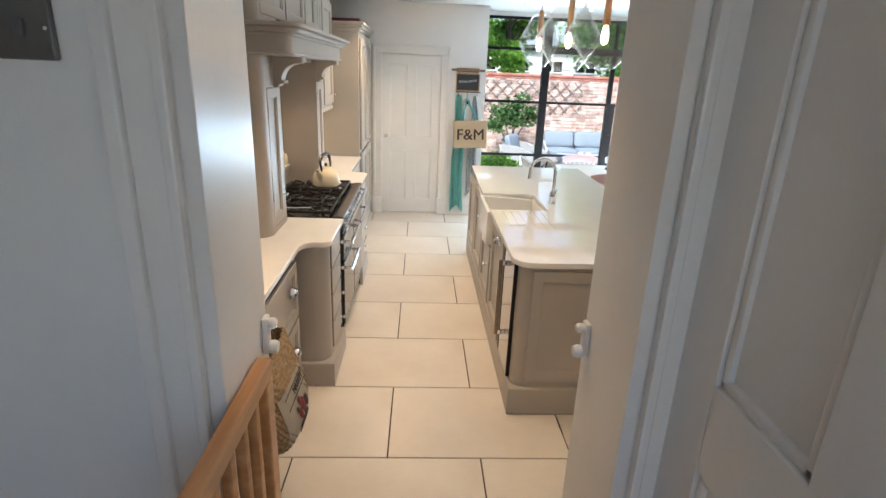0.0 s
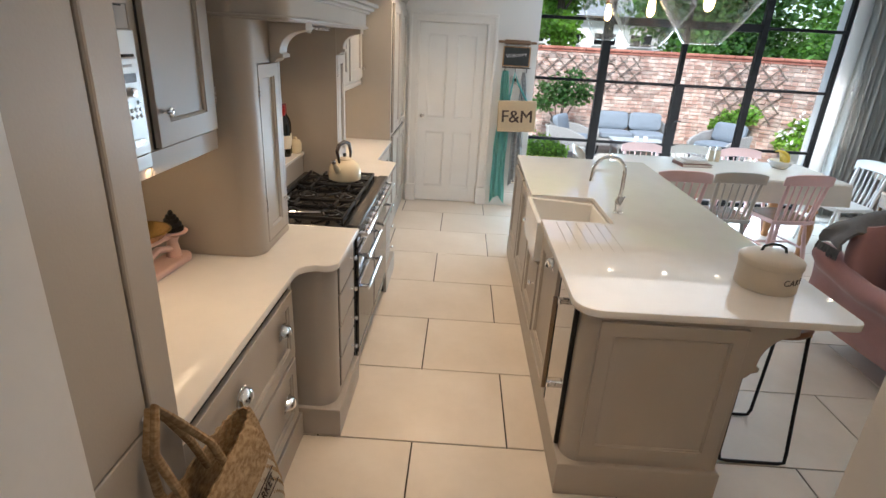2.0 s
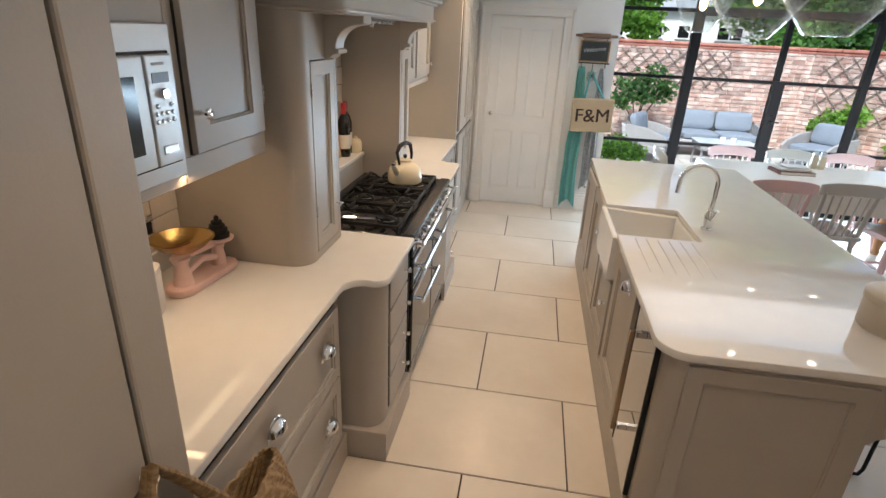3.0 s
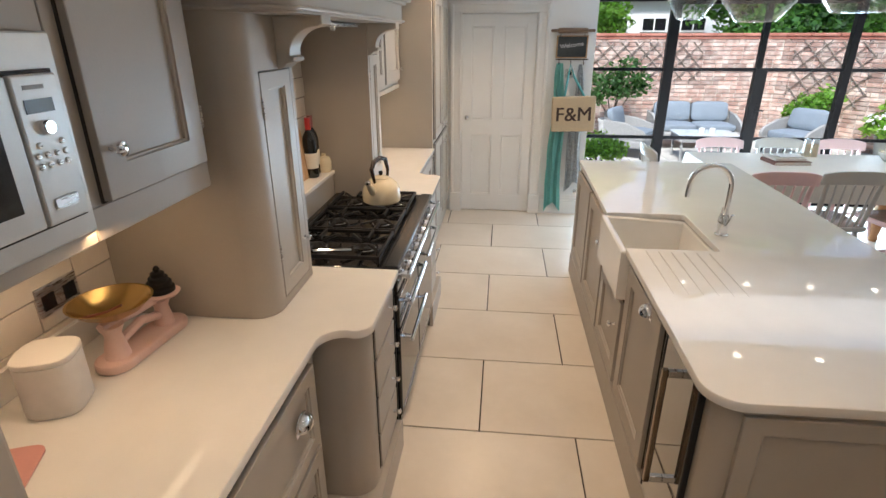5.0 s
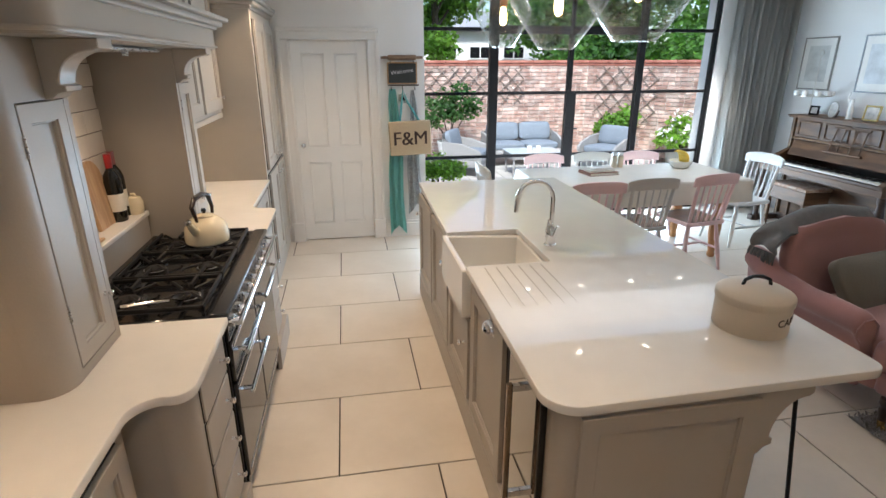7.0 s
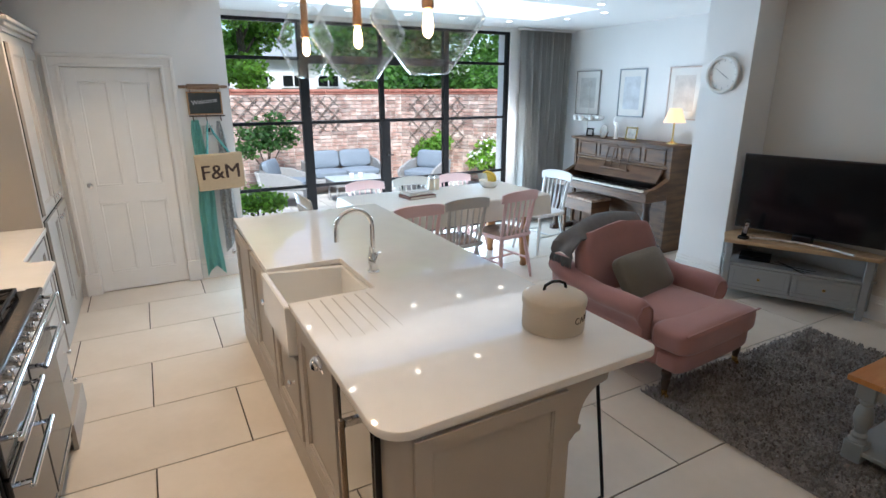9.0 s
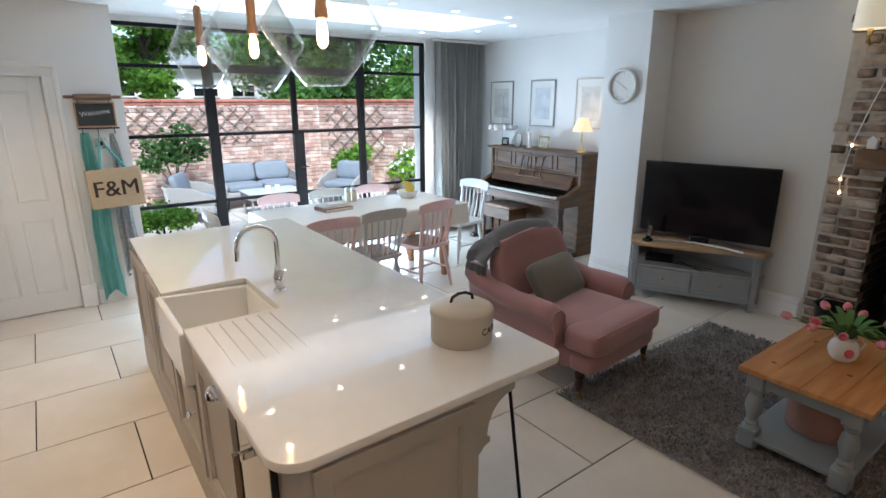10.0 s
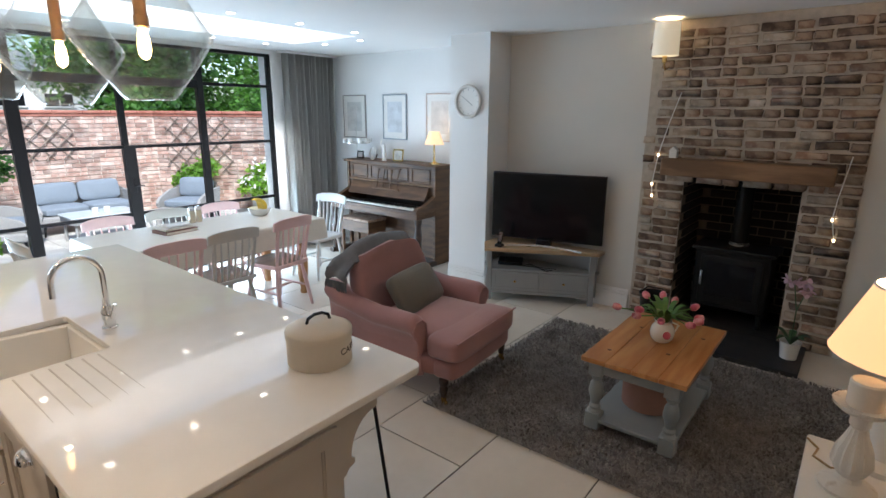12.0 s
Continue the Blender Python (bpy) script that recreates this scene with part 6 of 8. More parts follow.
for y in (3.12, 3.26):
    part("pedal", tube([(PF + 0.02, y, 0.05), (PF - 0.05, y, 0.045), (PF - 0.09, y, 0.04)], [0.008, 0.01, 0.016], 8), BRASS, piano)
stoolp = thing("piano_stool", (4.85, 3.45, 0), "walnut box piano stool with a patterned worn seat", "stool")
part("seat_pad", box(4.68, 5.0, 3.2, 3.72, 0.475, 0.51, 0.016, 3), two_tone("worn_tapestry", (0.28, 0.17, 0.12), (0.42, 0.33, 0.26), 0.9, 22, (1, 1, 1), 0.2), stoolp)
part("box", box(4.69, 4.99, 3.21, 3.71, 0.34, 0.475, 0.005), MAHOG, stoolp)
for x in (4.71, 4.97):
    for y in (3.23, 3.69):
        part("leg", box(x - 0.018, x + 0.018, y - 0.018, y + 0.018, 0.0, 0.34, 0.004), MAHOG, stoolp)
SHADE = mat("lit_cream_shade", (0.75, 0.6, 0.4), 0.8, emit=(1.0, 0.62, 0.28, 0.55), bump=0.05)
pl = thing("table_lamp", (5.2, 2.6, PT), "slim brass table lamp with a glowing cream shade on the piano", "lamp")
part("base", lathe([(0, 0), (0.06, 0.0), (0.055, 0.012), (0.02, 0.03), (0.01, 0.06), (0.008, 0.26), (0, 0.26)], 20, (5.2, 2.6, PT + 0.001)), BRASS, pl)
part("shade", lathe([(0.115, 0.23), (0.113, 0.232), (0.06, 0.375), (0.058, 0.375), (0.111, 0.229)], 28, (5.2, 2.6, PT)), SHADE, pl, "pleated cream shade lit from within")
lamp("piano_lamp", "POINT", 0.45, (1.0, 0.62, 0.3), Matrix.Translation((5.2, 2.6, PT + 0.4)), soft=0.04)
SILVER = mat("tarnished_silver", (0.6, 0.58, 0.54), 0.3, 0.9)
PHOTO = mat("pale_photo", (0.5, 0.48, 0.45), 0.4, vary=0.4, scale=20)


def photo_frame(y, w, h, material, words, oval=False, x=5.14):
    f = thing("photo_frame", (x, y, PT), words, "photo frame", "frames on the piano")
    m = Matrix.Translation((x, y, PT + 0.003)) @ pose(0, 0, 0, 0, 8, 0) @ facing((0, 0, 0), "-x")
    if oval:
        part("frame", moved(tube([(w / 2 * math.cos(a), h / 2 + h / 2 * math.sin(a), 0) for a in [2 * math.pi * i / 24 for i in range(24)]], 0.009, 8, True), m), material, f)
        part("picture", moved(prism([(w / 2 * math.cos(a), h / 2 + h / 2 * math.sin(a)) for a in [2 * math.pi * i / 24 for i in range(24)]], -0.004, 0.001), m), PHOTO, f)
    else:
        t = 0.018
        part("frame", moved(join(box(-w / 2, w / 2, 0, t, -0.006, 0.008, 0.003), box(-w / 2, w / 2, h - t, h, -0.006, 0.008, 0.003), box(-w / 2, -w / 2 + t, t, h - t, -0.006, 0.008, 0.003), box(w / 2 - t, w / 2, t, h - t, -0.006, 0.008, 0.003)), m), material, f)
        part("picture", moved(box(-w / 2 + t, w / 2 - t, t, h - t, -0.005, 0.001, 0), m), PHOTO, f)
    part("strut", moved(box(-0.015, 0.015, 0.0, h * 0.6, -0.05, -0.046, 0), m @ pose(0, 0, 0, -14)), DARKW, f)


photo_frame(3.13, 0.17, 0.15, BRASS, "small brass photo frame standing on the piano")
photo_frame(3.57, 0.11, 0.15, SILVER, "oval silver photo frame standing on the piano", True)
photo_frame(3.80, 0.12, 0.1, BLACKG, "small dark photo frame standing on the piano")
single("figurine", join(lathe([(0, 0), (0.035, 0), (0.03, 0.01), (0.022, 0.03), (0.03, 0.08), (0.018, 0.12), (0.012, 0.15), (0.018, 0.17), (0.016, 0.19), (0, 0.2)], 14, (5.16, 3.38, PT + 0.001)), tube([(5.16, 3.38, PT + 0.12), (5.15, 3.43, PT + 0.2), (5.15, 3.41, PT + 0.26)], [0.012, 0.01, 0.006], 8)), CERAMIC, "small white china figure on the piano", "figurine")
cw = thing("candelabra", (5.2, 3.9, PT), "round white metal candelabra on a thin stand on the piano", "candle holder")
part("stand", join(tube([(5.2, 3.92, PT + 0.002), (5.2, 3.92, PT + 0.62)], 0.004, 8), lathe([(0, 0), (0.05, 0), (0.045, 0.008), (0, 0.01)], 18, (5.2, 3.92, PT + 0.001)), tube([(5.2, 3.92 + 0.03 * math.cos(a), PT + 0.64 + 0.03 * math.sin(a)) for a in [2 * math.pi * i / 14 for i in range(14)]], 0.004, 6, True)), SILVER, cw)
part("ring", tube([(5.2 + 0.17 * math.cos(a), 3.92 + 0.17 * math.sin(a), PT + 0.2) for a in [2 * math.pi * i / 28 for i in range(28)]], 0.008, 8, True), SILVER, cw)
for i in range(9):
    a = 2 * math.pi * i / 9
    part("cup", lathe([(0, 0), (0.022, 0.002), (0.03, 0.02), (0.032, 0.05), (0.029, 0.05), (0.02, 0.012), (0, 0.01)], 14, (5.2 + 0.17 * math.cos(a), 3.92 + 0.17 * math.sin(a), PT + 0.2)), CERAMIC, cw)

# pictures and clock
PRINT = [mat("pale_print_%d" % i, c, 0.35, vary=0.22, scale=7) for i, c in enumerate(((0.6, 0.6, 0.58), (0.62, 0.65, 0.68), (0.66, 0.62, 0.58)))]
for i, (a, c) in enumerate(((3.93, 4.37), (3.2, 3.61), (2.46, 2.88))):
    f = thing("framed_picture", (PX, (a + c) / 2, 1.45), "pale abstract print in a thin %s frame" % ("grey", "blue-grey", "blush")[i], "picture", "pictures over the piano")
    m = facing((PX - 0.001, c, 1.44), "-x")
    w, h, t = c - a, 0.56, 0.014
    FR = mat("picture_frame_%d" % i, ((0.3, 0.29, 0.27), (0.32, 0.36, 0.4), (0.6, 0.5, 0.46))[i], 0.4)
    part("frame", moved(join(box(0, w, 0, t, 0, 0.022, 0.003), box(0, w, h - t, h, 0, 0.022, 0.003), box(0, t, t, h - t, 0, 0.022, 0.003), box(w - t, w, t, h - t, 0, 0.022, 0.003)), m), FR, f)
    mount = part("mount", moved(box(t, w - t, t, h - t, 0.002, 0.012, 0), m), mat("ivory_mount", (0.75, 0.74, 0.71), 0.7), f)
    part("print", moved(box(0.08, w - 0.08, 0.09, h - 0.09, 0.0122, 0.0135, 0), m), PRINT[i], mount)
clock = thing("wall_clock", (4.7, 1.75, 1.89), "round white wall clock with a grey rim on the pier", "clock")
cm = facing((4.699, 1.75, 1.885), "-x")
part("rim", moved(tube([(0.145 * math.cos(a), 0.145 * math.sin(a), 0.02) for a in [2 * math.pi * i / 40 for i in range(40)]], 0.018, 10, True), cm), mat("grey_wood_rim", (0.62, 0.60, 0.56), 0.5), clock)
face_ = part("dial", moved(lathe([(0, 0.012), (0.14, 0.012), (0.142, 0.0)], 36), cm), CERAMIC, clock)
for i in range(12):
    a = radians(30 * i)
    part("hour_mark", moved(box(-0.002, 0.002, 0.105, 0.125, 0.0122, 0.013, 0), cm @ pose(0, 0, 0, 0, 0, 30 * i)), mat("clock_grey", (0.35, 0.35, 0.35), 0.5), face_)
part("hour_hand", moved(box(-0.003, 0.003, -0.015, 0.06, 0.014, 0.0155, 0), cm @ pose(0, 0, 0, 0, 0, -125)), mat("clock_hand_grey", (0.25, 0.25, 0.25), 0.5), face_)
part("minute_hand", moved(box(-0.002, 0.002, -0.02, 0.09, 0.016, 0.0172, 0), cm @ pose(0, 0, 0, 0, 0, 55)), mat("clock_hand_grey", (0.25, 0.25, 0.25), 0.5), face_)

# curtain
CURT = mat("grey_linen_curtain", (0.46, 0.45, 0.42), 0.9, vary=0.1, scale=8, fine=300, bump=0.15, stretch=(1, 1, 0.2))
curtain = thing("curtain", (4.85, 4.43, 0), "floor-length gathered grey linen curtain drawn open", "curtain")
bm = bmesh.new()
cols = 150
grid = []
for j in range(9):
    f = j / 8
    z = 2.477 - f * 2.462
    row = []
    for i in range(cols + 1):
        u = i / cols
        amp = 0.045 * (0.7 + 0.5 * f) * (1 + 0.3 * math.sin(17 * u + 1))
        x = 4.49 + u * (0.82 - 0.10 * f) + 0.012 * math.sin(31 * u + f * 2)
        row.append(bm.verts.new((x, 4.44 + amp * math.sin(u * 13 * 2 * math.pi + 0.8 * math.sin(3 * f + 9 * u)) - 0.03 * f, z)))
    grid.append(row)
for j in range(8):
    for i in range(cols):
        bm.faces.new((grid[j][i], grid[j][i + 1], grid[j + 1][i + 1], grid[j + 1][i]))
bmesh.ops.solidify(bm, geom=bm.faces[:], thickness=0.004)
part("fabric", bm, CURT, curtain)
part("track", box(4.42, 5.36, 4.43, 4.45, 2.478, 2.505, 0.002), GLOSS, curtain)

# ---- television corner ----
OAKT = two_tone("light_oak_top", (0.40, 0.26, 0.14), (0.48, 0.33, 0.19), 0.4, 2.5, (3, 3, 14), 0.05)
GREYP = mat("grey_painted_wood", (0.30, 0.315, 0.32), 0.45, vary=0.05, bump=0.04)
cu = thing("tv_cabinet", (4.8, 0.95, 0), "grey painted corner television cabinet with an oak top and two drawers", "cabinet")
outline = [(4.47, 1.34), (4.93, 0.43), (5.035, 0.43), (5.035, 1.49), (4.66, 1.49)]
grow = [(4.435, 1.345), (4.915, 0.395), (5.043, 0.395), (5.043, 1.492), (4.65, 1.492)]
part("top", prism(grow, 0.495, 0.53, 0.006), OAKT, cu)
d = Vector((4.93 - 4.47, 0.43 - 1.34, 0)).normalized()
wide = math.hypot(0.46, 0.91)
fm2 = Matrix((d, Vector((0, 0, 1)), d.cross(Vector((0, 0, 1))))).transposed().to_4x4()
fm2.translation = (4.47, 1.34, 0)
part("back", join(box(5.02, 5.034, 0.45, 1.48, 0.06, 0.494, 0.002), box(4.68, 5.02, 1.474, 1.488, 0.06, 0.494, 0.002)), GREYP, cu)
part("shelf", prism([(x * 0.99 + 0.05, y) for x, y in outline], 0.30, 0.32, 0.002), GREYP, cu)
part("drawer_box", prism([(4.50, 1.335), (4.945, 0.45), (5.01, 0.45), (5.01, 1.46), (4.68, 1.46)], 0.075, 0.30), GREYP, cu)
for a in (0.0, wide - 0.05):
    part("front_leg", moved(box(a, a + 0.05, 0.0, 0.494, -0.05, 0.0, 0.003), fm2), GREYP, cu)
part("bottom_rail", moved(box(0.05, wide - 0.05, 0.075, 0.105, -0.03, -0.002, 0.002), fm2), GREYP, cu)
for a in (0.055, wide / 2 + 0.006):
    w = wide / 2 - 0.062
    df = part("drawer_front", moved(join(box(a, a + w, 0.108, 0.295, -0.03, -0.004, 0.002), box(a, a + w, 0.108, 0.14, -0.004, 0.002, 0.002), box(a, a + w, 0.263, 0.295, -0.004, 0.002, 0.002), box(a, a + 0.035, 0.14, 0.263, -0.004, 0.002, 0.002), box(a + w - 0.035, a + w, 0.14, 0.263, -0.004, 0.002, 0.002)), fm2), GREYP, cu)
    part("drawer_knob", moved(lathe([(0.006, 0), (0.005, 0.012), (0.012, 0.018), (0, 0.022)], 12), fm2 @ Matrix.Translation((a + w / 2, 0.205, 0.0))), BRASS, df)
tv = thing("television", (4.85, 0.93, 0.53), "large black flat-screen television on a silver bowed stand", "television", turn=-76)
part("bezel", box(-0.54, 0.54, 0.0, 0.03, 0.055, 0.70, 0.004, 2), mat("tv_black_plastic", (0.012, 0.012, 0.013), 0.35), tv, w=False)
part("screen", box(-0.53, 0.53, -0.002, 0.0005, 0.067, 0.69, 0), mat("tv_screen", (0.006, 0.006, 0.007), 0.12, bump=0), tv, "switched-off black screen", w=False)
part("stand", tube([(-0.38, -0.17, 0.012), (-0.2, -0.1, 0.012), (0.0, -0.06, 0.014), (0.2, -0.08, 0.012), (0.38, -0.15, 0.012)], 0.011, 8), STEEL, tv, "silver bowed foot", w=False)
part("neck", box(-0.07, 0.07, -0.065, 0.02, 0.01, 0.075, 0.006), BLACKG, tv, w=False)
ph = thing("cordless_phone", (4.55, 1.27, 0.53), "black cordless telephone standing in its cradle", "telephone")
part("cradle", box(4.52, 4.59, 1.22, 1.29, 0.531, 0.56, 0.008, 2), BLACKG, ph)
part("handset", moved(box(-0.022, 0.022, -0.012, 0.012, 0, 0.15, 0.008, 2), Matrix.Translation((4.56, 1.26, 0.555)) @ pose(0, 0, 0, 0, 8, -60)), BLACKG, ph)
part("keypad", moved(box(-0.015, 0.015, -0.0135, -0.0122, 0.03, 0.12, 0), Matrix.Translation((4.56, 1.26, 0.555)) @ pose(0, 0, 0, 0, 8, -60)), STEEL, ph)
single("media_player", moved(box(-0.12, 0.12, -0.09, 0.09, 0, 0.04, 0.004), Matrix.Translation((4.77, 1.25, 0.321)) @ pose(0, 0, 0, 0, 0, -63)), BLACKG, "small black media player on the cabinet shelf", "media player")
single("cable_bundle", join(*[tube([(4.74 + 0.02 * k + 0.03 * math.sin(5 * f + k), 1.08 - 0.3 * f + 0.02 * math.cos(7 * f + k), 0.327 + 0.006 * k) for f in [i / 10 for i in range(11)]], 0.004, 6) for k in range(3)]), BLACKM, "loose black cables on the cabinet shelf", "cables")

# ---- fireplace ----
breast = thing("chimney_breast", (5.05, -0.64, 0), "exposed reclaimed brick chimney breast with pale mortar", "fireplace", kind="structure")
MORTAR = mat("lime_mortar", (0.50, 0.43, 0.35), 0.95, vary=0.15, scale=20, fine=200, bump=0.3)
SOOT = mat("sooty_mortar", (0.22, 0.175, 0.13), 0.95, vary=0.25, scale=10, fine=200, bump=0.3)
BY0, BY1, OY0, OY1, OZ = -1.41, 0.13, -1.06, -0.22, 1.28
part("mortar", join(box(5.061, 5.072, BY0, OY0, 0, CEIL - 0.002, 0), box(5.061, 5.072, OY1, BY1, 0, CEIL - 0.002, 0), box(5.061, 5.072, OY0, OY1, OZ, CEIL - 0.002, 0)), MORTAR, breast)
fb = part("firebox", join(box(5.74, 5.76, OY0 - 0.02, OY1 + 0.02, 0.0, 1.3, 0), box(5.075, 5.76, OY0 - 0.012, OY0 + 0.002, 0.0, 1.3, 0), box(5.075, 5.76, OY1 - 0.002, OY1 + 0.012, 0.0, 1.3, 0), box(5.075, 5.76, OY0, OY1, 1.285, 1.3, 0)), SOOT, breast)
hearth = structure("hearth", join(box(4.47, 5.048, -1.26, -0.02, 0.001, 0.035, 0.005), box(5.048, 5.74, OY0 + 0.004, OY1 - 0.004, 0.001, 0.035, 0.003)), mat("black_slate", (0.025, 0.025, 0.027), 0.55, vary=0.2, bump=0.12), "black slate hearth slab")
beam = single("mantel_beam", box(4.90, 5.045, -1.25, -0.06, 1.29, 1.43, 0.014, 2), two_tone("old_oak_beam", (0.17, 0.09, 0.04), (0.28, 0.16, 0.08), 0.65, 2, (6, 1, 6), 0.3), "rough oak mantel beam on the brick breast", "mantel beam")
house = single("mantel_ornament", join(box(4.94, 5.0, -0.17, -0.11, 1.431, 1.49, 0.004), moved(prism([(-0.035, 0), (0.035, 0), (0, 0.035)], -0.033, 0.033), Matrix.Translation((4.97, -0.14, 1.489)) @ pose(0, 0, 0, 90, 0, 90))), CERAMIC, "tiny white china house on the mantel beam", "ornament")
stove = thing("wood_stove", (5.35, -0.64, 0.035), "black cast-iron wood-burning stove with a flue pipe", "stove")
part("body", box(5.18, 5.55, -0.93, -0.36, 0.16, 0.66, 0.015, 2), BLACKM, stove)
part("top_plate", box(5.15, 5.57, -0.96, -0.33, 0.66, 0.69, 0.008, 2), BLACKM, stove)
sd = part("door", box(5.16, 5.18, -0.88, -0.41, 0.2, 0.62, 0.01, 2), BLACKM, stove)
part("door_glass", box(5.155, 5.1595, -0.83, -0.46, 0.27, 0.57, 0.002), BLACKG, sd, "dark stove glass")
part("door_handle", tube([(5.14, -0.43, 0.36), (5.13, -0.43, 0.42), (5.14, -0.43, 0.48)], 0.009, 8), STEEL, sd)
for y in (-0.9, -0.39):
    for x in (5.2, 5.52):
        part("leg", lathe([(0.022, 0), (0.026, 0.01), (0.02, 0.06), (0.028, 0.125)], 10, (x, y, 0.036)), BLACKM, stove)
part("flue_pipe", tube([(5.4, -0.645, 0.69), (5.4, -0.645, 1.284)], 0.065, 20), BLACKM, stove)
part("flue_collar", lathe([(0.08, 0), (0.08, 0.02), (0.067, 0.025)], 20, (5.4, -0.645, 0.69)), STEEL, stove)
bucket = thing("coal_bucket", (4.85, -0.12, 0.035), "black metal coal bucket on the hearth", "bucket")
part("pail", lathe([(0.09, 0), (0.12, 0.24), (0.125, 0.245), (0.117, 0.24), (0.088, 0.006), (0, 0.005)], 24, (4.86, -0.14, 0.036)), BLACKM, bucket)
part("handle", tube([(4.86, -0.26, 0.27), (4.87, -0.2, 0.33), (4.87, -0.08, 0.33), (4.86, -0.02, 0.27)], 0.005, 6), BLACKM, bucket)
wl = thing("wall_light", (5.0, -0.02, 2.2), "wall light with a cream cylinder shade on the brick", "wall light")
part("shade", lathe([(0.1, 0.02), (0.102, 0.022), (0.095, 0.27), (0.092, 0.27), (0.098, 0.02)], 26, (4.93, 0.0, 2.21)), mat("cream_linen_shade", (0.72, 0.68, 0.6), 0.8, emit=(1.0, 0.8, 0.5, 0.25), bump=0.1), wl)
part("arm", join(tube([(5.05, 0.0, 2.15), (4.97, 0.0, 2.13), (4.93, 0.0, 2.17), (4.93, 0.0, 2.26)], 0.007, 8), lathe([(0.0, 0.0), (0.02, 0.002), (0.018, 0.05)], 12, (4.93, 0.0, 2.18))), BRASS, wl)
lamp("wall_light_lamp", "POINT", 6, (1.0, 0.7, 0.4), Matrix.Translation((4.93, 0.0, 2.3)), soft=0.04)
sl = thing("string_lights", (5.03, 0.0, 1.2), "tiny warm string lights on a white cord hung on the brick", "string lights")
FAIRY = mat("fairy_bulb", (1.0, 0.8, 0.5), 0.4, emit=(1.0, 0.72, 0.4, 5), bump=0)
for cord in ([(5.035, -0.13, 1.95), (5.03, -0.06, 1.7), (5.03, 0.0, 1.45), (5.03, 0.03, 1.2), (5.03, 0.02, 1.1)], [(5.035, -1.32, 1.5), (5.03, -1.28, 1.2), (5.03, -1.27, 1.05), (5.03, -1.3, 0.9)]):
    c = part("cord", tube(cord, 0.004, 6), WPL, sl)
    for p in cord[2:]:
        part("bulb", lathe([(0, -0.02), (0.008, -0.012), (0.009, 0.0), (0.004, 0.008), (0, 0.009)], 10, p), FAIRY, c)
orchid = thing("potted_orchid", (4.75, -1.19, 0.035), "pink orchid in a white pot on the hearth", "plant")
LEAF = mat("dark_leaf", (0.045, 0.10, 0.035), 0.45, vary=0.25, island=0.3)
PETAL = mat("pale_pink_petal", (0.62, 0.42, 0.5), 0.6, vary=0.12)
part("pot", lathe([(0, 0), (0.055, 0), (0.07, 0.125), (0.073, 0.13), (0.067, 0.128), (0.06, 0.09), (0, 0.09)], 24, (4.75, -1.17, 0.036)), CERAMIC, orchid)


def blade(base, tip, width, bend, n=6, cup=0.0):
    """A leaf that bends from base to tip, as a thin solid."""
    bm = bmesh.new()
    base, tip = Vector(base), Vector(tip)
    d_ = tip - base
    side = d_.cross(Vector((0, 0, 1))).normalized() if abs(d_.normalized().z) < 0.98 else Vector((1, 0, 0))
    rows_ = []
    for i in range(n + 1):
        f = i / n
        w = width * math.sin(math.pi * min(0.97, f * 0.9 + 0.08)) ** 0.8
        p = base + d_ * f + Vector((0, 0, bend * math.sin(math.pi * f)))
        rows_.append([bm.verts.new(p - side * w + Vector((0, 0, cup))), bm.verts.new(p), bm.verts.new(p + side * w + Vector((0, 0, cup)))])
    for a, c in zip(rows_, rows_[1:]):
        for k in range(2):
            bm.faces.new((a[k], a[k + 1], c[k + 1], c[k]))
    return bm


for a in range(5):
    t_ = a * 1.26
    part("leaf", blade((4.75, -1.17, 0.14), (4.75 + 0.14 * math.cos(t_), -1.17 + 0.14 * math.sin(t_), 0.2 + 0.03 * (a % 2)), 0.025, 0.05), LEAF, orchid)
for k, (ex, ey, ez) in enumerate(((4.80, -1.10, 0.62), (4.72, -1.26, 0.58))):
    st = part("stem", tube([(4.75, -1.17, 0.13), (4.76, -1.17, 0.4), ((4.75 + ex) / 2, (-1.17 + ey) / 2, 0.58), (ex, ey, ez)], 0.004, 6), LEAF, orchid)
    for j in range(5 if k == 0 else 3):
        c0 = Vector((ex - 0.01 * j, ey - 0.035 * j * (1 if k == 0 else -0.6) + 0.02, ez - 0.02 * (j % 2) + 0.0))
        part("flower", join(*[blade(c0, c0 + Vector((-0.012, 0.04 * math.cos(t_), 0.04 * math.sin(t_))), 0.02, 0.0, 4) for t_ in [2 * math.pi * q / 5 + j for q in range(5)]]), PETAL, st)
# ---- bricks of the breast ----
BRICKS = [two_tone("brick_%d" % i, a, b_, 0.9, 16, (1, 1, 1), 0.8, (0.42, 0.6), objrand=0.3) for i, (a, b_) in enumerate((((0.20, 0.125, 0.085), (0.34, 0.25, 0.18)), ((0.27, 0.165, 0.115), (0.40, 0.30, 0.22)), ((0.12, 0.08, 0.06), (0.27, 0.20, 0.15)), ((0.34, 0.26, 0.19), (0.44, 0.36, 0.28))))]
rng = random.Random(4)


def brick_mesh(length, i):
    bm = box(0, 0.016, 0, length, 0, 0.054, 0.007, 2)
    for v in bm.verts:
        v.co += Vector((rng.uniform(-0.005, 0.003), rng.uniform(-0.009, 0.009), rng.uniform(-0.0075, 0.0075)))
    me = bpy.data.meshes.new("brick")
    bm.to_mesh(me)
    bm.free()
    me.materials.append(BRICKS[i])
    for p in me.polygons:
        p.use_smooth = True
    return me


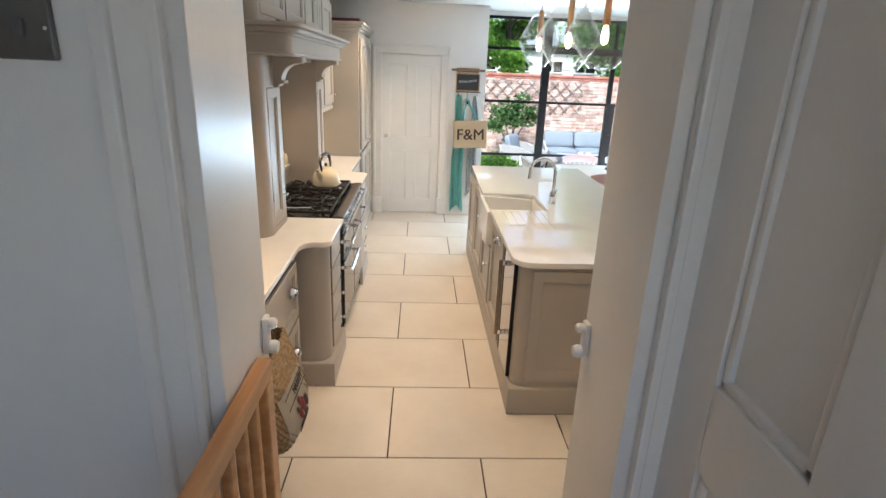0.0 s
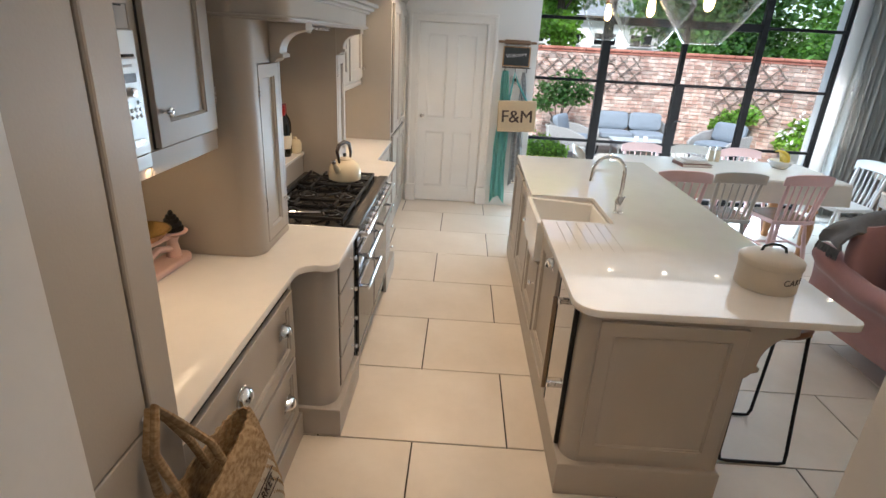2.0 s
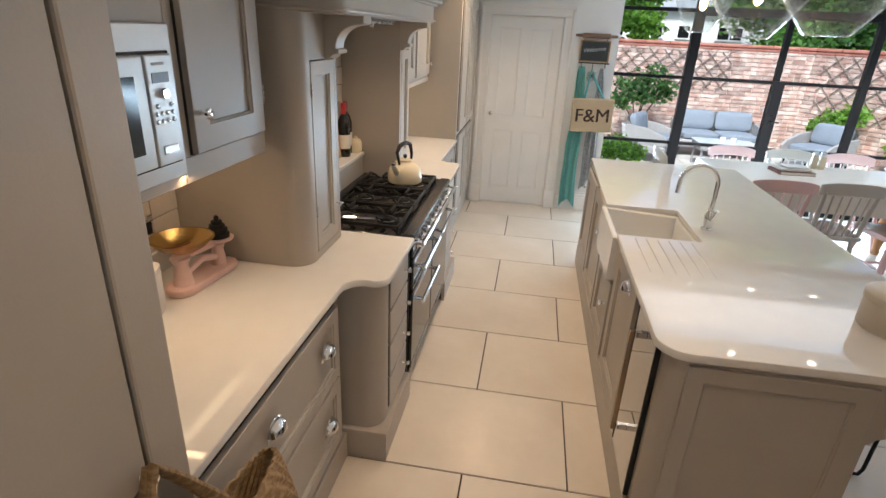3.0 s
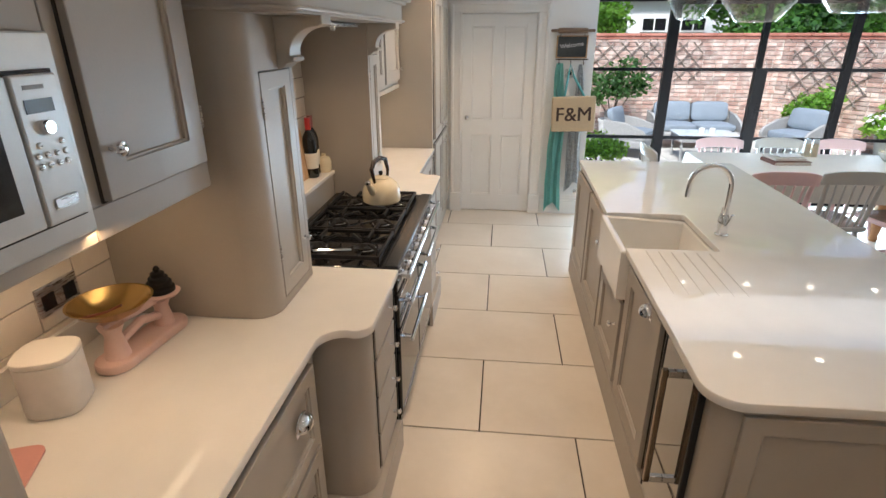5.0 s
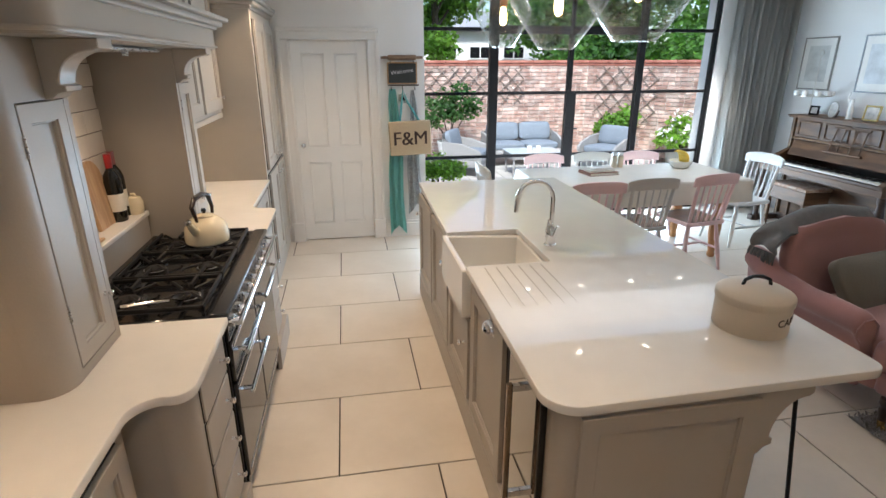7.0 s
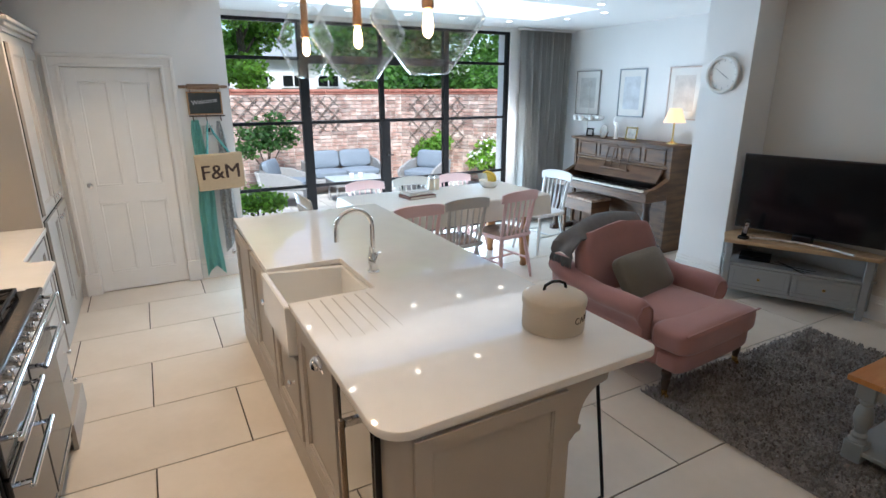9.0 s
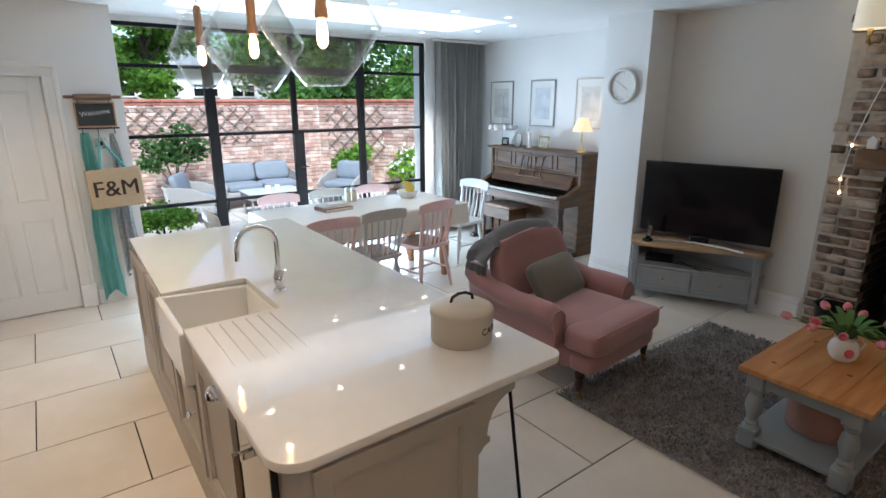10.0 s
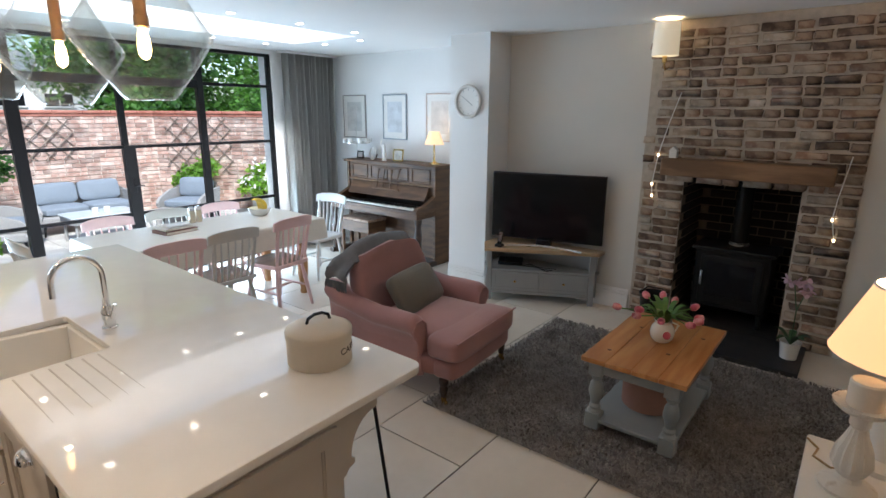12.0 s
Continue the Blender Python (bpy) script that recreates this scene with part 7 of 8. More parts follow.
STRETCH = [brick_mesh(rng.uniform(0.185, 0.21), i % 4) for i in range(16)]
HEAD = [brick_mesh(rng.uniform(0.085, 0.105), i % 4) for i in range(12)]
z, row = 0.006, 0
while z < CEIL - 0.06:
    y = BY0 + rng.uniform(-0.012, 0.012) - (0.108 if row % 2 else 0.0)
    spans = [(BY0, OY0), (OY1, BY1)] if z + 0.05 < OZ else [(BY0, BY1)]
    for s0, s1 in spans:
        y = s0 + rng.uniform(0.0, 0.012)
        k = row
        while y < s1 - 0.05:
            left = s1 - y
            L = 0.098 if rng.random() < 0.42 or left < 0.21 else 0.205
            if left < L - 0.02:
                break
            o = new("brick", rng.choice(HEAD if L < 0.15 else STRETCH))
            o.parent, o.location = breast, Vector((5.052 + rng.uniform(-0.004, 0.004), y, z + rng.uniform(-0.004, 0.004))) - breast.location
            y += L + rng.uniform(0.013, 0.022)
            k += 1
    z += 0.0765
    row += 1
# sooty bricks inside the firebox, too dim to pick apart
bits = []
for r_ in range(16):
    zz = 0.045 + r_ * 0.0765
    for c in range(4):
        yy = OY0 + 0.01 + c * 0.215 - (0.1 if r_ % 2 else 0)
        bits.append(box(5.727, 5.741, max(yy, OY0 + 0.006), min(yy + 0.203, OY1 - 0.006), zz, zz + 0.064, 0.004) if min(yy + 0.203, OY1) - max(yy, OY0) > 0.05 else box(5.73, 5.741, OY1 - 0.06, OY1 - 0.01, zz, zz + 0.06, 0.003))
    for c in range(3):
        xx = 5.085 + c * 0.215 + (0.1 if r_ % 2 else 0)
        bits.append(box(xx, min(xx + 0.203, 5.735), OY0 + 0.001, OY0 + 0.012, zz, zz + 0.064, 0.004))
        bits.append(box(xx, min(xx + 0.203, 5.735), OY1 - 0.012, OY1 - 0.001, zz, zz + 0.064, 0.004))
tagged(part("firebox_bricks", join(*bits), mat("sooty_brick", (0.028, 0.021, 0.018), 0.95, vary=0.3, scale=12, island=0.4, bump=0.4), breast, "soot-darkened bricks"), kind="stuff")

# ---- rug, coffee table ----
rug_x0, rug_x1, rug_y0, rug_y1 = 2.60, 4.42, -1.85, 0.54
RUG = mat("grey_shag", (0.265, 0.24, 0.225), 0.95, vary=0.3, scale=9, fine=160, bump=0.3, island=0.35, sheen=0.3)
rug = thing("shag_rug", (3.5, -0.6, 0), "thick dark grey shag pile rug on the tiles", "rug")
part("backing", box(rug_x0, rug_x1, rug_y0, rug_y1, 0.001, 0.012, 0.004), RUG, rug)
vs, fs = [], []
rg = random.Random(8)
for i in range(30000):
    x, y = rg.uniform(rug_x0 - 0.008, rug_x1 + 0.008), rg.uniform(rug_y0 - 0.008, rug_y1 + 0.008)
    a = rg.uniform(0, 6.283)
    h, ln = rg.uniform(0.018, 0.036), rg.uniform(0.008, 0.03)
    flow = 2.5 * noise.noise(Vector((x * 4, y * 4, 0)))
    dx, dy = math.cos(a + flow) * ln, math.sin(a + flow) * ln
    wx, wy = -math.sin(a) * 0.0045, math.cos(a) * 0.0045
    k = len(vs)
    vs += [(x - wx, y - wy, 0.008), (x + wx, y + wy, 0.008), (x + dx * 0.6 + wx, y + dy * 0.6 + wy, h), (x + dx * 0.6 - wx, y + dy * 0.6 - wy, h), (x + dx * 1.4, y + dy * 1.4, h * 0.85)]
    fs += [(k, k + 1, k + 2, k + 3), (k + 3, k + 2, k + 4)]
me = bpy.data.meshes.new("pile")
me.from_pydata([Vector(v) - rug.location for v in vs], [], fs)
me.materials.append(RUG)
pile = new("pile", me)
pile.parent = rug
tagged(pile, "long grey wool pile", kind="stuff")

CX0, CX1, CY0, CY1, CZ = 2.925, 3.83, -0.885, -0.325, 0.475
PINET = two_tone("orange_pine", (0.46, 0.19, 0.055), (0.54, 0.27, 0.10), 0.33, 1.6, (1.5, 14, 1), 0.05)
GREYB = mat("blue_grey_paint", (0.30, 0.33, 0.34), 0.45, vary=0.06, bump=0.05)
ct = thing("coffee_table", (3.38, -0.6, 0.02), "pine-topped coffee table with blue-grey turned legs and lower shelf", "coffee table")
for i in range(4):
    w = (CY1 - CY0) / 4
    part("top_plank", box(CX0, CX1, CY0 + i * w + 0.0006, CY0 + (i + 1) * w - 0.0006, CZ - 0.028, CZ, 0.003), PINET, ct)
for kx_, ky_ in ((3.25, -0.7), (3.55, -0.45), (3.1, -0.42), (3.6, -0.8)):
    part("knot", lathe([(0, 0.0005), (0.012, 0.0005), (0.013, 0.0)], 12, (kx_, ky_, CZ)), mat("pine_knot", (0.14, 0.05, 0.02), 0.4), ct)
part("apron", join(box(CX0 + 0.06, CX1 - 0.06, CY0 + 0.05, CY0 + 0.07, CZ - 0.1, CZ - 0.029, 0.002), box(CX0 + 0.06, CX1 - 0.06, CY1 - 0.07, CY1 - 0.05, CZ - 0.1, CZ - 0.029, 0.002), box(CX0 + 0.05, CX0 + 0.07, CY0 + 0.06, CY1 - 0.06, CZ - 0.1, CZ - 0.029, 0.002), box(CX1 - 0.07, CX1 - 0.05, CY0 + 0.06, CY1 - 0.06, CZ - 0.1, CZ - 0.029, 0.002)), GREYB, ct)
CL = [(0.038, 0.13), (0.04, 0.135), (0.03, 0.15), (0.034, 0.165), (0.024, 0.18), (0.03, 0.21), (0.042, 0.25), (0.036, 0.30), (0.024, 0.325), (0.034, 0.34), (0.03, 0.352), (0.036, 0.36)]
for x in (CX0 + 0.075, CX1 - 0.075):
    for y in (CY0 + 0.075, CY1 - 0.075):
        part("leg", join(lathe(CL, 18, (x, y, 0.0)), box(x - 0.042, x + 0.042, y - 0.042, y + 0.042, 0.03, 0.132, 0.006), box(x - 0.04, x + 0.04, y - 0.04, y + 0.04, 0.36, CZ - 0.029, 0.004), lathe([(0.03, 0.022), (0.036, 0.026), (0.03, 0.034)], 14, (x, y, 0.0))), GREYB, ct)
part("lower_shelf", box(CX0 + 0.04, CX1 - 0.04, CY0 + 0.04, CY1 - 0.04, 0.075, 0.1, 0.004), GREYB, ct)
single("storage_basket", join(prism(arc(3.32, -0.6, 0.15, 0, 360, 24)[:-1], 0.101, 0.27, 0.012)), mat("terracotta_felt", (0.42, 0.23, 0.18), 0.9, vary=0.1, bump=0.2), "soft terracotta pink basket on the table's lower shelf", "basket")
vase = thing("tulip_vase", (3.42, -0.61, CZ), "white jug vase of pink tulips on the coffee table", "vase")
vx, vy = 3.42, -0.61
part("jug", lathe([(0, 0), (0.045, 0), (0.062, 0.02), (0.07, 0.055), (0.062, 0.09), (0.046, 0.112), (0.05, 0.13), (0.047, 0.13), (0.042, 0.112), (0.05, 0.06), (0, 0.02)], 26, (vx, vy, CZ + 0.001)), CERAMIC, vase)
part("jug_handle", tube([(vx + 0.045, vy - 0.04, CZ + 0.11), (vx + 0.075, vy - 0.07, CZ + 0.09), (vx + 0.055, vy - 0.05, CZ + 0.04)], 0.006, 8), CERAMIC, vase)
TUL = two_tone("pink_tulip", (0.62, 0.10, 0.16), (0.75, 0.35, 0.38), 0.5, 20, (1, 1, 0.3), 0.05)
GREENL = mat("tulip_leaf", (0.10, 0.24, 0.05), 0.45, vary=0.25, island=0.2)
rt = random.Random(3)
for i in range(11):
    a = i * 2.4
    reach = 0.1 + 0.1 * rt.random() + (0.06 if i % 3 == 0 else 0)
    tip = Vector((vx + reach * math.cos(a), vy + reach * math.sin(a), CZ + 0.15 + 0.08 * rt.random() - 0.25 * max(0, reach - 0.16)))
    s_ = part("stem", tube([(vx, vy, CZ + 0.08), (vx + 0.3 * (tip.x - vx), vy + 0.3 * (tip.y - vy), CZ + 0.17), tuple(tip)], 0.004, 6), GREENL, vase)
    dirn = Vector((math.cos(a), math.sin(a), 0.25)).normalized()
    q = dirn.to_track_quat("Z", "Y").to_matrix().to_4x4()
    part("tulip_head", moved(lathe([(0, -0.006), (0.014, 0.0), (0.022, 0.016), (0.021, 0.034), (0.015, 0.05), (0.008, 0.046), (0.004, 0.03), (0, 0.03)], 9), Matrix.Translation(tip) @ q), TUL, s_)
for i in range(16):
    a = i * 1.7 + 0.4
    part("leaf", blade((vx + 0.02 * math.cos(a), vy + 0.02 * math.sin(a), CZ + 0.11), (vx + 0.15 * math.cos(a), vy + 0.15 * math.sin(a), CZ + 0.2 + 0.06 * math.sin(i * 3.1)), 0.016, 0.05), GREENL, vase)
part("painted_flower", moved(lathe([(0.024, 0), (0.02, 0.004), (0, 0.005)], 10), Matrix.Translation((vx - 0.055, vy - 0.042, CZ + 0.06)) @ Vector((-0.8, -0.6, 0.1)).to_track_quat("Z", "Y").to_matrix().to_4x4()), TUL, vase, "pink flower painted on the jug")

# ---- armchair ----
PINKV = mat("dusty_pink_upholstery", (0.40, 0.205, 0.20), 0.85, vary=0.10, scale=5, fine=260, bump=0.12, sheen=0.4)
arm = thing("armchair", (3.035, 0.465, 0), "deep dusty pink upholstered armchair with rolled arms on castors", "armchair", turn=4.5)


def pillow(x0, x1, y0, y1, z0, z1, puff=0.03, n=10, m=None):
    """A stuffed cushion: a box whose faces swell and whose edges are round."""
    bm = bmesh.new()
    bmesh.ops.create_cube(bm, size=2)
    bmesh.ops.subdivide_edges(bm, edges=bm.edges[:], cuts=n, use_grid_fill=True)
    for v in bm.verts:
        p = v.co.copy()
        q = Vector([math.copysign(abs(c) ** 1.0, c) for c in p])
        r_ = (abs(q.x) ** 6 + abs(q.y) ** 6 + abs(q.z) ** 6) ** (1 / 6)
        q /= max(r_, 1e-6) / max(abs(p.x), abs(p.y), abs(p.z))
        sw = (1 - p.x ** 2) * (1 - p.y ** 2)
        v.co = ((x0 + x1) / 2 + q.x * (x1 - x0) / 2, (y0 + y1) / 2 + q.y * (y1 - y0) / 2, (z0 + z1) / 2 + q.z * (z1 - z0) / 2 + math.copysign(puff * sw, q.z))
    bmesh.ops.recalc_face_normals(bm, faces=bm.faces)
    if m:
        bm.transform(m)
    return bm


part("base", pillow(-0.40, 0.40, 0.0, 0.86, 0.165, 0.32, 0.0), PINKV, arm, w=False)
part("seat_cushion", pillow(-0.335, 0.335, -0.11, 0.70, 0.29, 0.45, 0.022), PINKV, arm, "thick seat cushion with a rounded front", w=False)
part("front_border", pillow(-0.39, 0.39, -0.075, 0.10, 0.168, 0.30, 0.0), PINKV, arm, w=False)
part("cushion_ear", pillow(-0.40, 0.40, -0.11, 0.15, 0.292, 0.448, 0.018), PINKV, arm, w=False)
part("cushion_piping", tube([(-0.385, -0.098, 0.437), (0.385, -0.098, 0.437)], 0.006, 6), PINKV, arm, w=False)
for s in (-1, 1):
    prof = [(s * 0.33, 0.175), (s * 0.335, 0.40), (s * 0.325, 0.475), (s * 0.335, 0.53), (s * 0.375, 0.565), (s * 0.43, 0.56), (s * 0.465, 0.52), (s * 0.462, 0.475), (s * 0.43, 0.44), (s * 0.42, 0.38), (s * 0.42, 0.175)]
    bm = bmesh.new()
    rows_ = []
    for y, up, sc in ((0.17, -0.035, 0.96), (0.19, -0.012, 1.0), (0.22, 0.0, 1.0), (0.5, 0.0, 1.0), (0.75, 0.045, 1.0), (0.92, 0.11, 1.0)):
        rows_.append([bm.verts.new((s * 0.385 + (x - s * 0.385) * sc, y + (0.0 if z > 0.2 else 0), z + (up if z > 0.42 else 0))) for x, z in prof])
    for a, c in zip(rows_, rows_[1:]):
        for k in range(len(prof)):
            bm.faces.new((a[k], a[(k + 1) % len(prof)], c[(k + 1) % len(prof)], c[k]))
    bm.faces.new(rows_[0]), bm.faces.new(rows_[-1][::-1])
    bmesh.ops.recalc_face_normals(bm, faces=bm.faces)
    bmesh.ops.subdivide_edges(bm, edges=[e for e in bm.edges if not e.is_boundary], cuts=1, use_grid_fill=True, smooth=0.6)
    part("rolled_arm", bm, PINKV, arm, w=False)
    part("arm_piping", tube([(s * 0.385 + (x - s * 0.385) * 0.97, 0.168, z - (0.03 if z > 0.42 else 0)) for x, z in prof[1:-1]], 0.006, 6), PINKV, arm, w=False)
bm = bmesh.new()
rows_ = []
for j in range(9):
    f = j / 8
    z = 0.30 + f * 0.54
    lean = 0.68 + 0.11 * f
    wv = 0.40 - 0.02 * f - 0.12 * max(0, f - 0.7) ** 1.4 * 3
    th = 0.17 - 0.05 * f
    ring = []
    for i in range(24):
        a = 2 * math.pi * i / 24
        cx_, cy_ = math.copysign(abs(math.cos(a)) ** 0.45, math.cos(a)), math.copysign(abs(math.sin(a)) ** 0.6, math.sin(a))
        ring.append(bm.verts.new((cx_ * wv, lean + cy_ * th / 1.6 - 0.05 * (abs(cx_) ** 3) * (1 - f * 0.5), z + (0.05 * (1 - cx_ ** 2) if j == 8 else 0.035 * (1 - cx_ ** 2) * f))))
    rows_.append(ring)
for a, c in zip(rows_, rows_[1:]):
    for k in range(24):
        bm.faces.new((a[k], a[(k + 1) % 24], c[(k + 1) % 24], c[k]))
bm.faces.new(rows_[-1]), bm.faces.new(rows_[0][::-1])
bmesh.ops.recalc_face_normals(bm, faces=bm.faces)
bmesh.ops.subdivide_edges(bm, edges=bm.edges[:], cuts=1, use_grid_fill=True, smooth=0.7)
part("backrest", bm, PINKV, arm, "curved padded backrest", w=False)
for x, y in ((-0.38, 0.0), (0.38, 0.0), (-0.36, 0.84), (0.36, 0.84)):
    lg = part("leg", lathe([(0.03, 0.185), (0.031, 0.16), (0.022, 0.14), (0.027, 0.125), (0.017, 0.06), (0, 0.06)], 14, (x, y, 0)), DARKW, arm, "dark turned leg", w=False)
    part("castor", join(lathe([(0.016, 0.035), (0.018, 0.065), (0, 0.065)], 12, (x, y, 0)), moved(lathe([(0, -0.009), (0.018, -0.009), (0.021, 0.0), (0.018, 0.009), (0, 0.009)], 16), Matrix.Translation((x, y - 0.008, 0.021)) @ pose(0, 0, 0, 0, 90, 0))), BRASS, lg, "brass castor", w=False)
cm2 = pose(3.035, 0.465, 0, 0, 0, 4.5)
cush = single("cushion", pillow(-0.27, 0.27, -0.15, 0.15, -0.04, 0.04, 0.035, 10, cm2 @ Matrix.Translation((0.01, 0.50, 0.575)) @ pose(0, 0, 0, 56, 0, 6)), mat("grey_green_velvet", (0.15, 0.135, 0.105), 0.8, vary=0.12, bump=0.15, sheen=0.4), "grey-green oblong cushion on the armchair", "cushion")
THROW = mat("grey_wool_throw", (0.17, 0.17, 0.175), 0.95, vary=0.15, scale=20, fine=300, bump=0.3)
throw = thing("wool_throw", (3.0, 1.3, 0.9), "grey wool throw with a fringe draped over the chair back", "throw")
bm = bmesh.new()
grid = []
path_ = [(-0.45, 0.765), (-0.44, 0.80), (-0.42, 0.84), (-0.38, 0.895), (-0.3, 0.945), (-0.2, 0.968), (-0.1, 0.983), (0.0, 0.988), (0.1, 0.984), (0.2, 0.97), (0.28, 0.95)]
for i, (x, z) in enumerate(path_):
    row = []
    for k in range(9):
        v = k / 8
        y = 0.725 + v * 0.19
        arch = 0.03 * math.sin(math.pi * v) - 0.05 * (1 - math.sin(math.pi * v)) * (1 if i > 3 else 0)
        row.append(bm.verts.new((x - (0.02 * math.sin(6 * v + i) if i < 3 else 0), y + 0.01 * math.sin(i * 1.3), z - 0.08 + arch + 0.006 * math.sin(5 * v + i))))
    grid.append(row)
for a, c in zip(grid, grid[1:]):
    for k in range(8):
        bm.faces.new((a[k], a[k + 1], c[k + 1], c[k]))
bmesh.ops.subdivide_edges(bm, edges=bm.edges[:], cuts=1, use_grid_fill=True, smooth=0.8)
bmesh.ops.solidify(bm, geom=bm.faces[:], thickness=-0.02)
bm.transform(cm2)
part("blanket", bm, THROW, throw)
for k in range(14):
    y = 0.73 + k * 0.0138
    part("tassel", moved(tube([(-0.453, y, 0.69), (-0.46, y + 0.004 * math.sin(k * 3), 0.655), (-0.456, y + 0.008 * math.sin(k * 2), 0.62)], [0.007, 0.008, 0.004], 6), cm2), THROW, throw)

# ---- side table with lamp ----
side = thing("side_table", (2.2, -1.65, 0), "white painted side table with a plain square top", "side table")
SX0, SX1, SY0, SY1, SZ = 1.93, 2.5, -1.95, -1.392, 0.65
part("top", box(SX0, SX1, SY0, SY1, SZ - 0.03, SZ, 0.008, 2), GLOSS, side)
part("apron", box(SX0 + 0.04, SX1 - 0.04, SY0 + 0.04, SY1 - 0.04, SZ - 0.12, SZ - 0.031, 0.003), GLOSS, side)
for x in (SX0 + 0.06, SX1 - 0.06):
    for y in (SY0 + 0.06, SY1 - 0.06):
        part("leg", box(x - 0.022, x + 0.022, y - 0.022, y + 0.022, 0.0, SZ - 0.1, 0.003), GLOSS, side)
DISTRESS = two_tone("distressed_white_wood", (0.72, 0.68, 0.62), (0.5, 0.42, 0.34), 0.6, 8, (3, 3, 0.5), 0.2, (0.56, 0.7))
chd = thing("candle_holder", (2.21, -1.5, SZ), "distressed white turned wooden candle holder with a thick candle", "candle holder")
hx, hy = 2.215, -1.515
bm = lathe([(0, 0), (0.075, 0), (0.078, 0.012), (0.06, 0.025), (0.036, 0.035), (0.03, 0.05), (0.042, 0.065), (0.055, 0.095), (0.048, 0.14), (0.032, 0.18), (0.022, 0.215), (0.028, 0.225), (0.028, 0.24), (0.03, 0.255), (0.06, 0.27), (0.078, 0.285), (0.08, 0.295), (0.07, 0.292), (0.0, 0.28)], 40, (hx, hy, SZ + 0.001))
for v in bm.verts:
    z = v.co.z - SZ
    if 0.06 < z < 0.2:
        a = math.atan2(v.co.y - hy, v.co.x - hx)
        k = 1 + 0.06 * math.cos(a * 14)
        v.co.x, v.co.y = hx + (v.co.x - hx) * k, hy + (v.co.y - hy) * k
part("stem", bm, DISTRESS, chd)
part("candle", lathe([(0, 0.281), (0.045, 0.281), (0.046, 0.283), (0.046, 0.365), (0.042, 0.37), (0.02, 0.366), (0, 0.364)], 28, (hx, hy, SZ)), mat("ivory_wax", (0.78, 0.70, 0.6), 0.5, bump=0.02), chd, "thick ivory pillar candle")
tl = thing("table_lamp", (2.42, -1.62, SZ), "white table lamp with a large glowing linen shade", "lamp")
LSH = mat("lit_linen_shade", (0.7, 0.5, 0.32), 0.85, fine=400, bump=0.2, emit=(1.0, 0.55, 0.22, 0.7))
lx, ly = 2.40, -1.60
part("base", lathe([(0, 0), (0.07, 0), (0.07, 0.02), (0.03, 0.04), (0.05, 0.12), (0.06, 0.2), (0.03, 0.3), (0.015, 0.34), (0.012, 0.45), (0, 0.45)], 24, (lx, ly, SZ + 0.001)), CERAMIC, tl)
part("shade", lathe([(0.205, 0.40), (0.203, 0.402), (0.115, 0.625), (0.112, 0.625), (0.201, 0.398)], 40, (lx, ly, SZ)), LSH, tl, "tapered linen shade lit from within")
part("shade_ring", tube([(lx + 0.1145 * math.cos(a), ly + 0.1145 * math.sin(a), SZ + 0.624) for a in [2 * math.pi * i / 30 for i in range(30)]], 0.004, 6, True), GLOSS, tl)
part("bulb", lathe([(0, 0.45), (0.02, 0.46), (0.03, 0.5), (0.022, 0.53), (0, 0.54)], 16, (lx, ly, SZ)), mat("lamp_bulb", (1, 0.8, 0.5), 0.4, emit=(1.0, 0.66, 0.35, 9), bump=0), tl)
lamp("table_lamp_light", "POINT", 24, (1.0, 0.6, 0.28), Matrix.Translation((lx, ly, SZ + 0.58)), soft=0.04)
single("lamp_flex", tube([(2.33, -1.55, SZ + 0.006), (2.3, -1.47, SZ + 0.005), (2.34, -1.42, SZ + 0.005), (2.4, -1.43, SZ + 0.005), (2.45, -1.395, SZ + 0.005)], 0.004, 6), mat("gold_flex", (0.4, 0.28, 0.14), 0.5), "twisted gold lamp flex lying on the side table", "cable")

# ---- garden ----
GZ = -0.1
PAVING = two_tone("pale_paving", (0.42, 0.40, 0.37), (0.52, 0.50, 0.46), 0.8, 2.5, (1, 1, 1), 0.2, objrand=0.08)
ground = structure("ground", box(-400, 400, 4.84, 700, -0.4, GZ - 0.006, 0), mat("garden_soil", (0.13, 0.12, 0.09), 0.95, vary=0.3, scale=2), "level garden ground")
patio = thing("pavement_patio", (3, 7, GZ), "pale stone paved patio", "paving", kind="structure")
slab = bpy.data.meshes.new("slab")
bm = box(0, 0.592, 0, 0.592, -0.03, 0, 0.004)
bm.to_mesh(slab)
bm.free()
slab.materials.append(PAVING)
for i in range(-2, 13):
    for j in range(0, 8):
        o = new("slab", slab)
        o.parent, o.location = patio, Vector((-0.3 + i * 0.6, 4.88 + j * 0.6, GZ)) - patio.location
GBR = two_tone("garden_brick", (0.40, 0.25, 0.20), (0.56, 0.44, 0.38), 0.9, 6, (1, 1, 1), 0.4, island=0.32)
GMO = mat("garden_mortar", (0.6, 0.54, 0.48), 0.95, vary=0.2, scale=8, fine=120, bump=0.2)
COP = two_tone("red_coping", (0.34, 0.12, 0.08), (0.42, 0.18, 0.13), 0.8, 5, (1, 1, 1), 0.2, island=0.1)


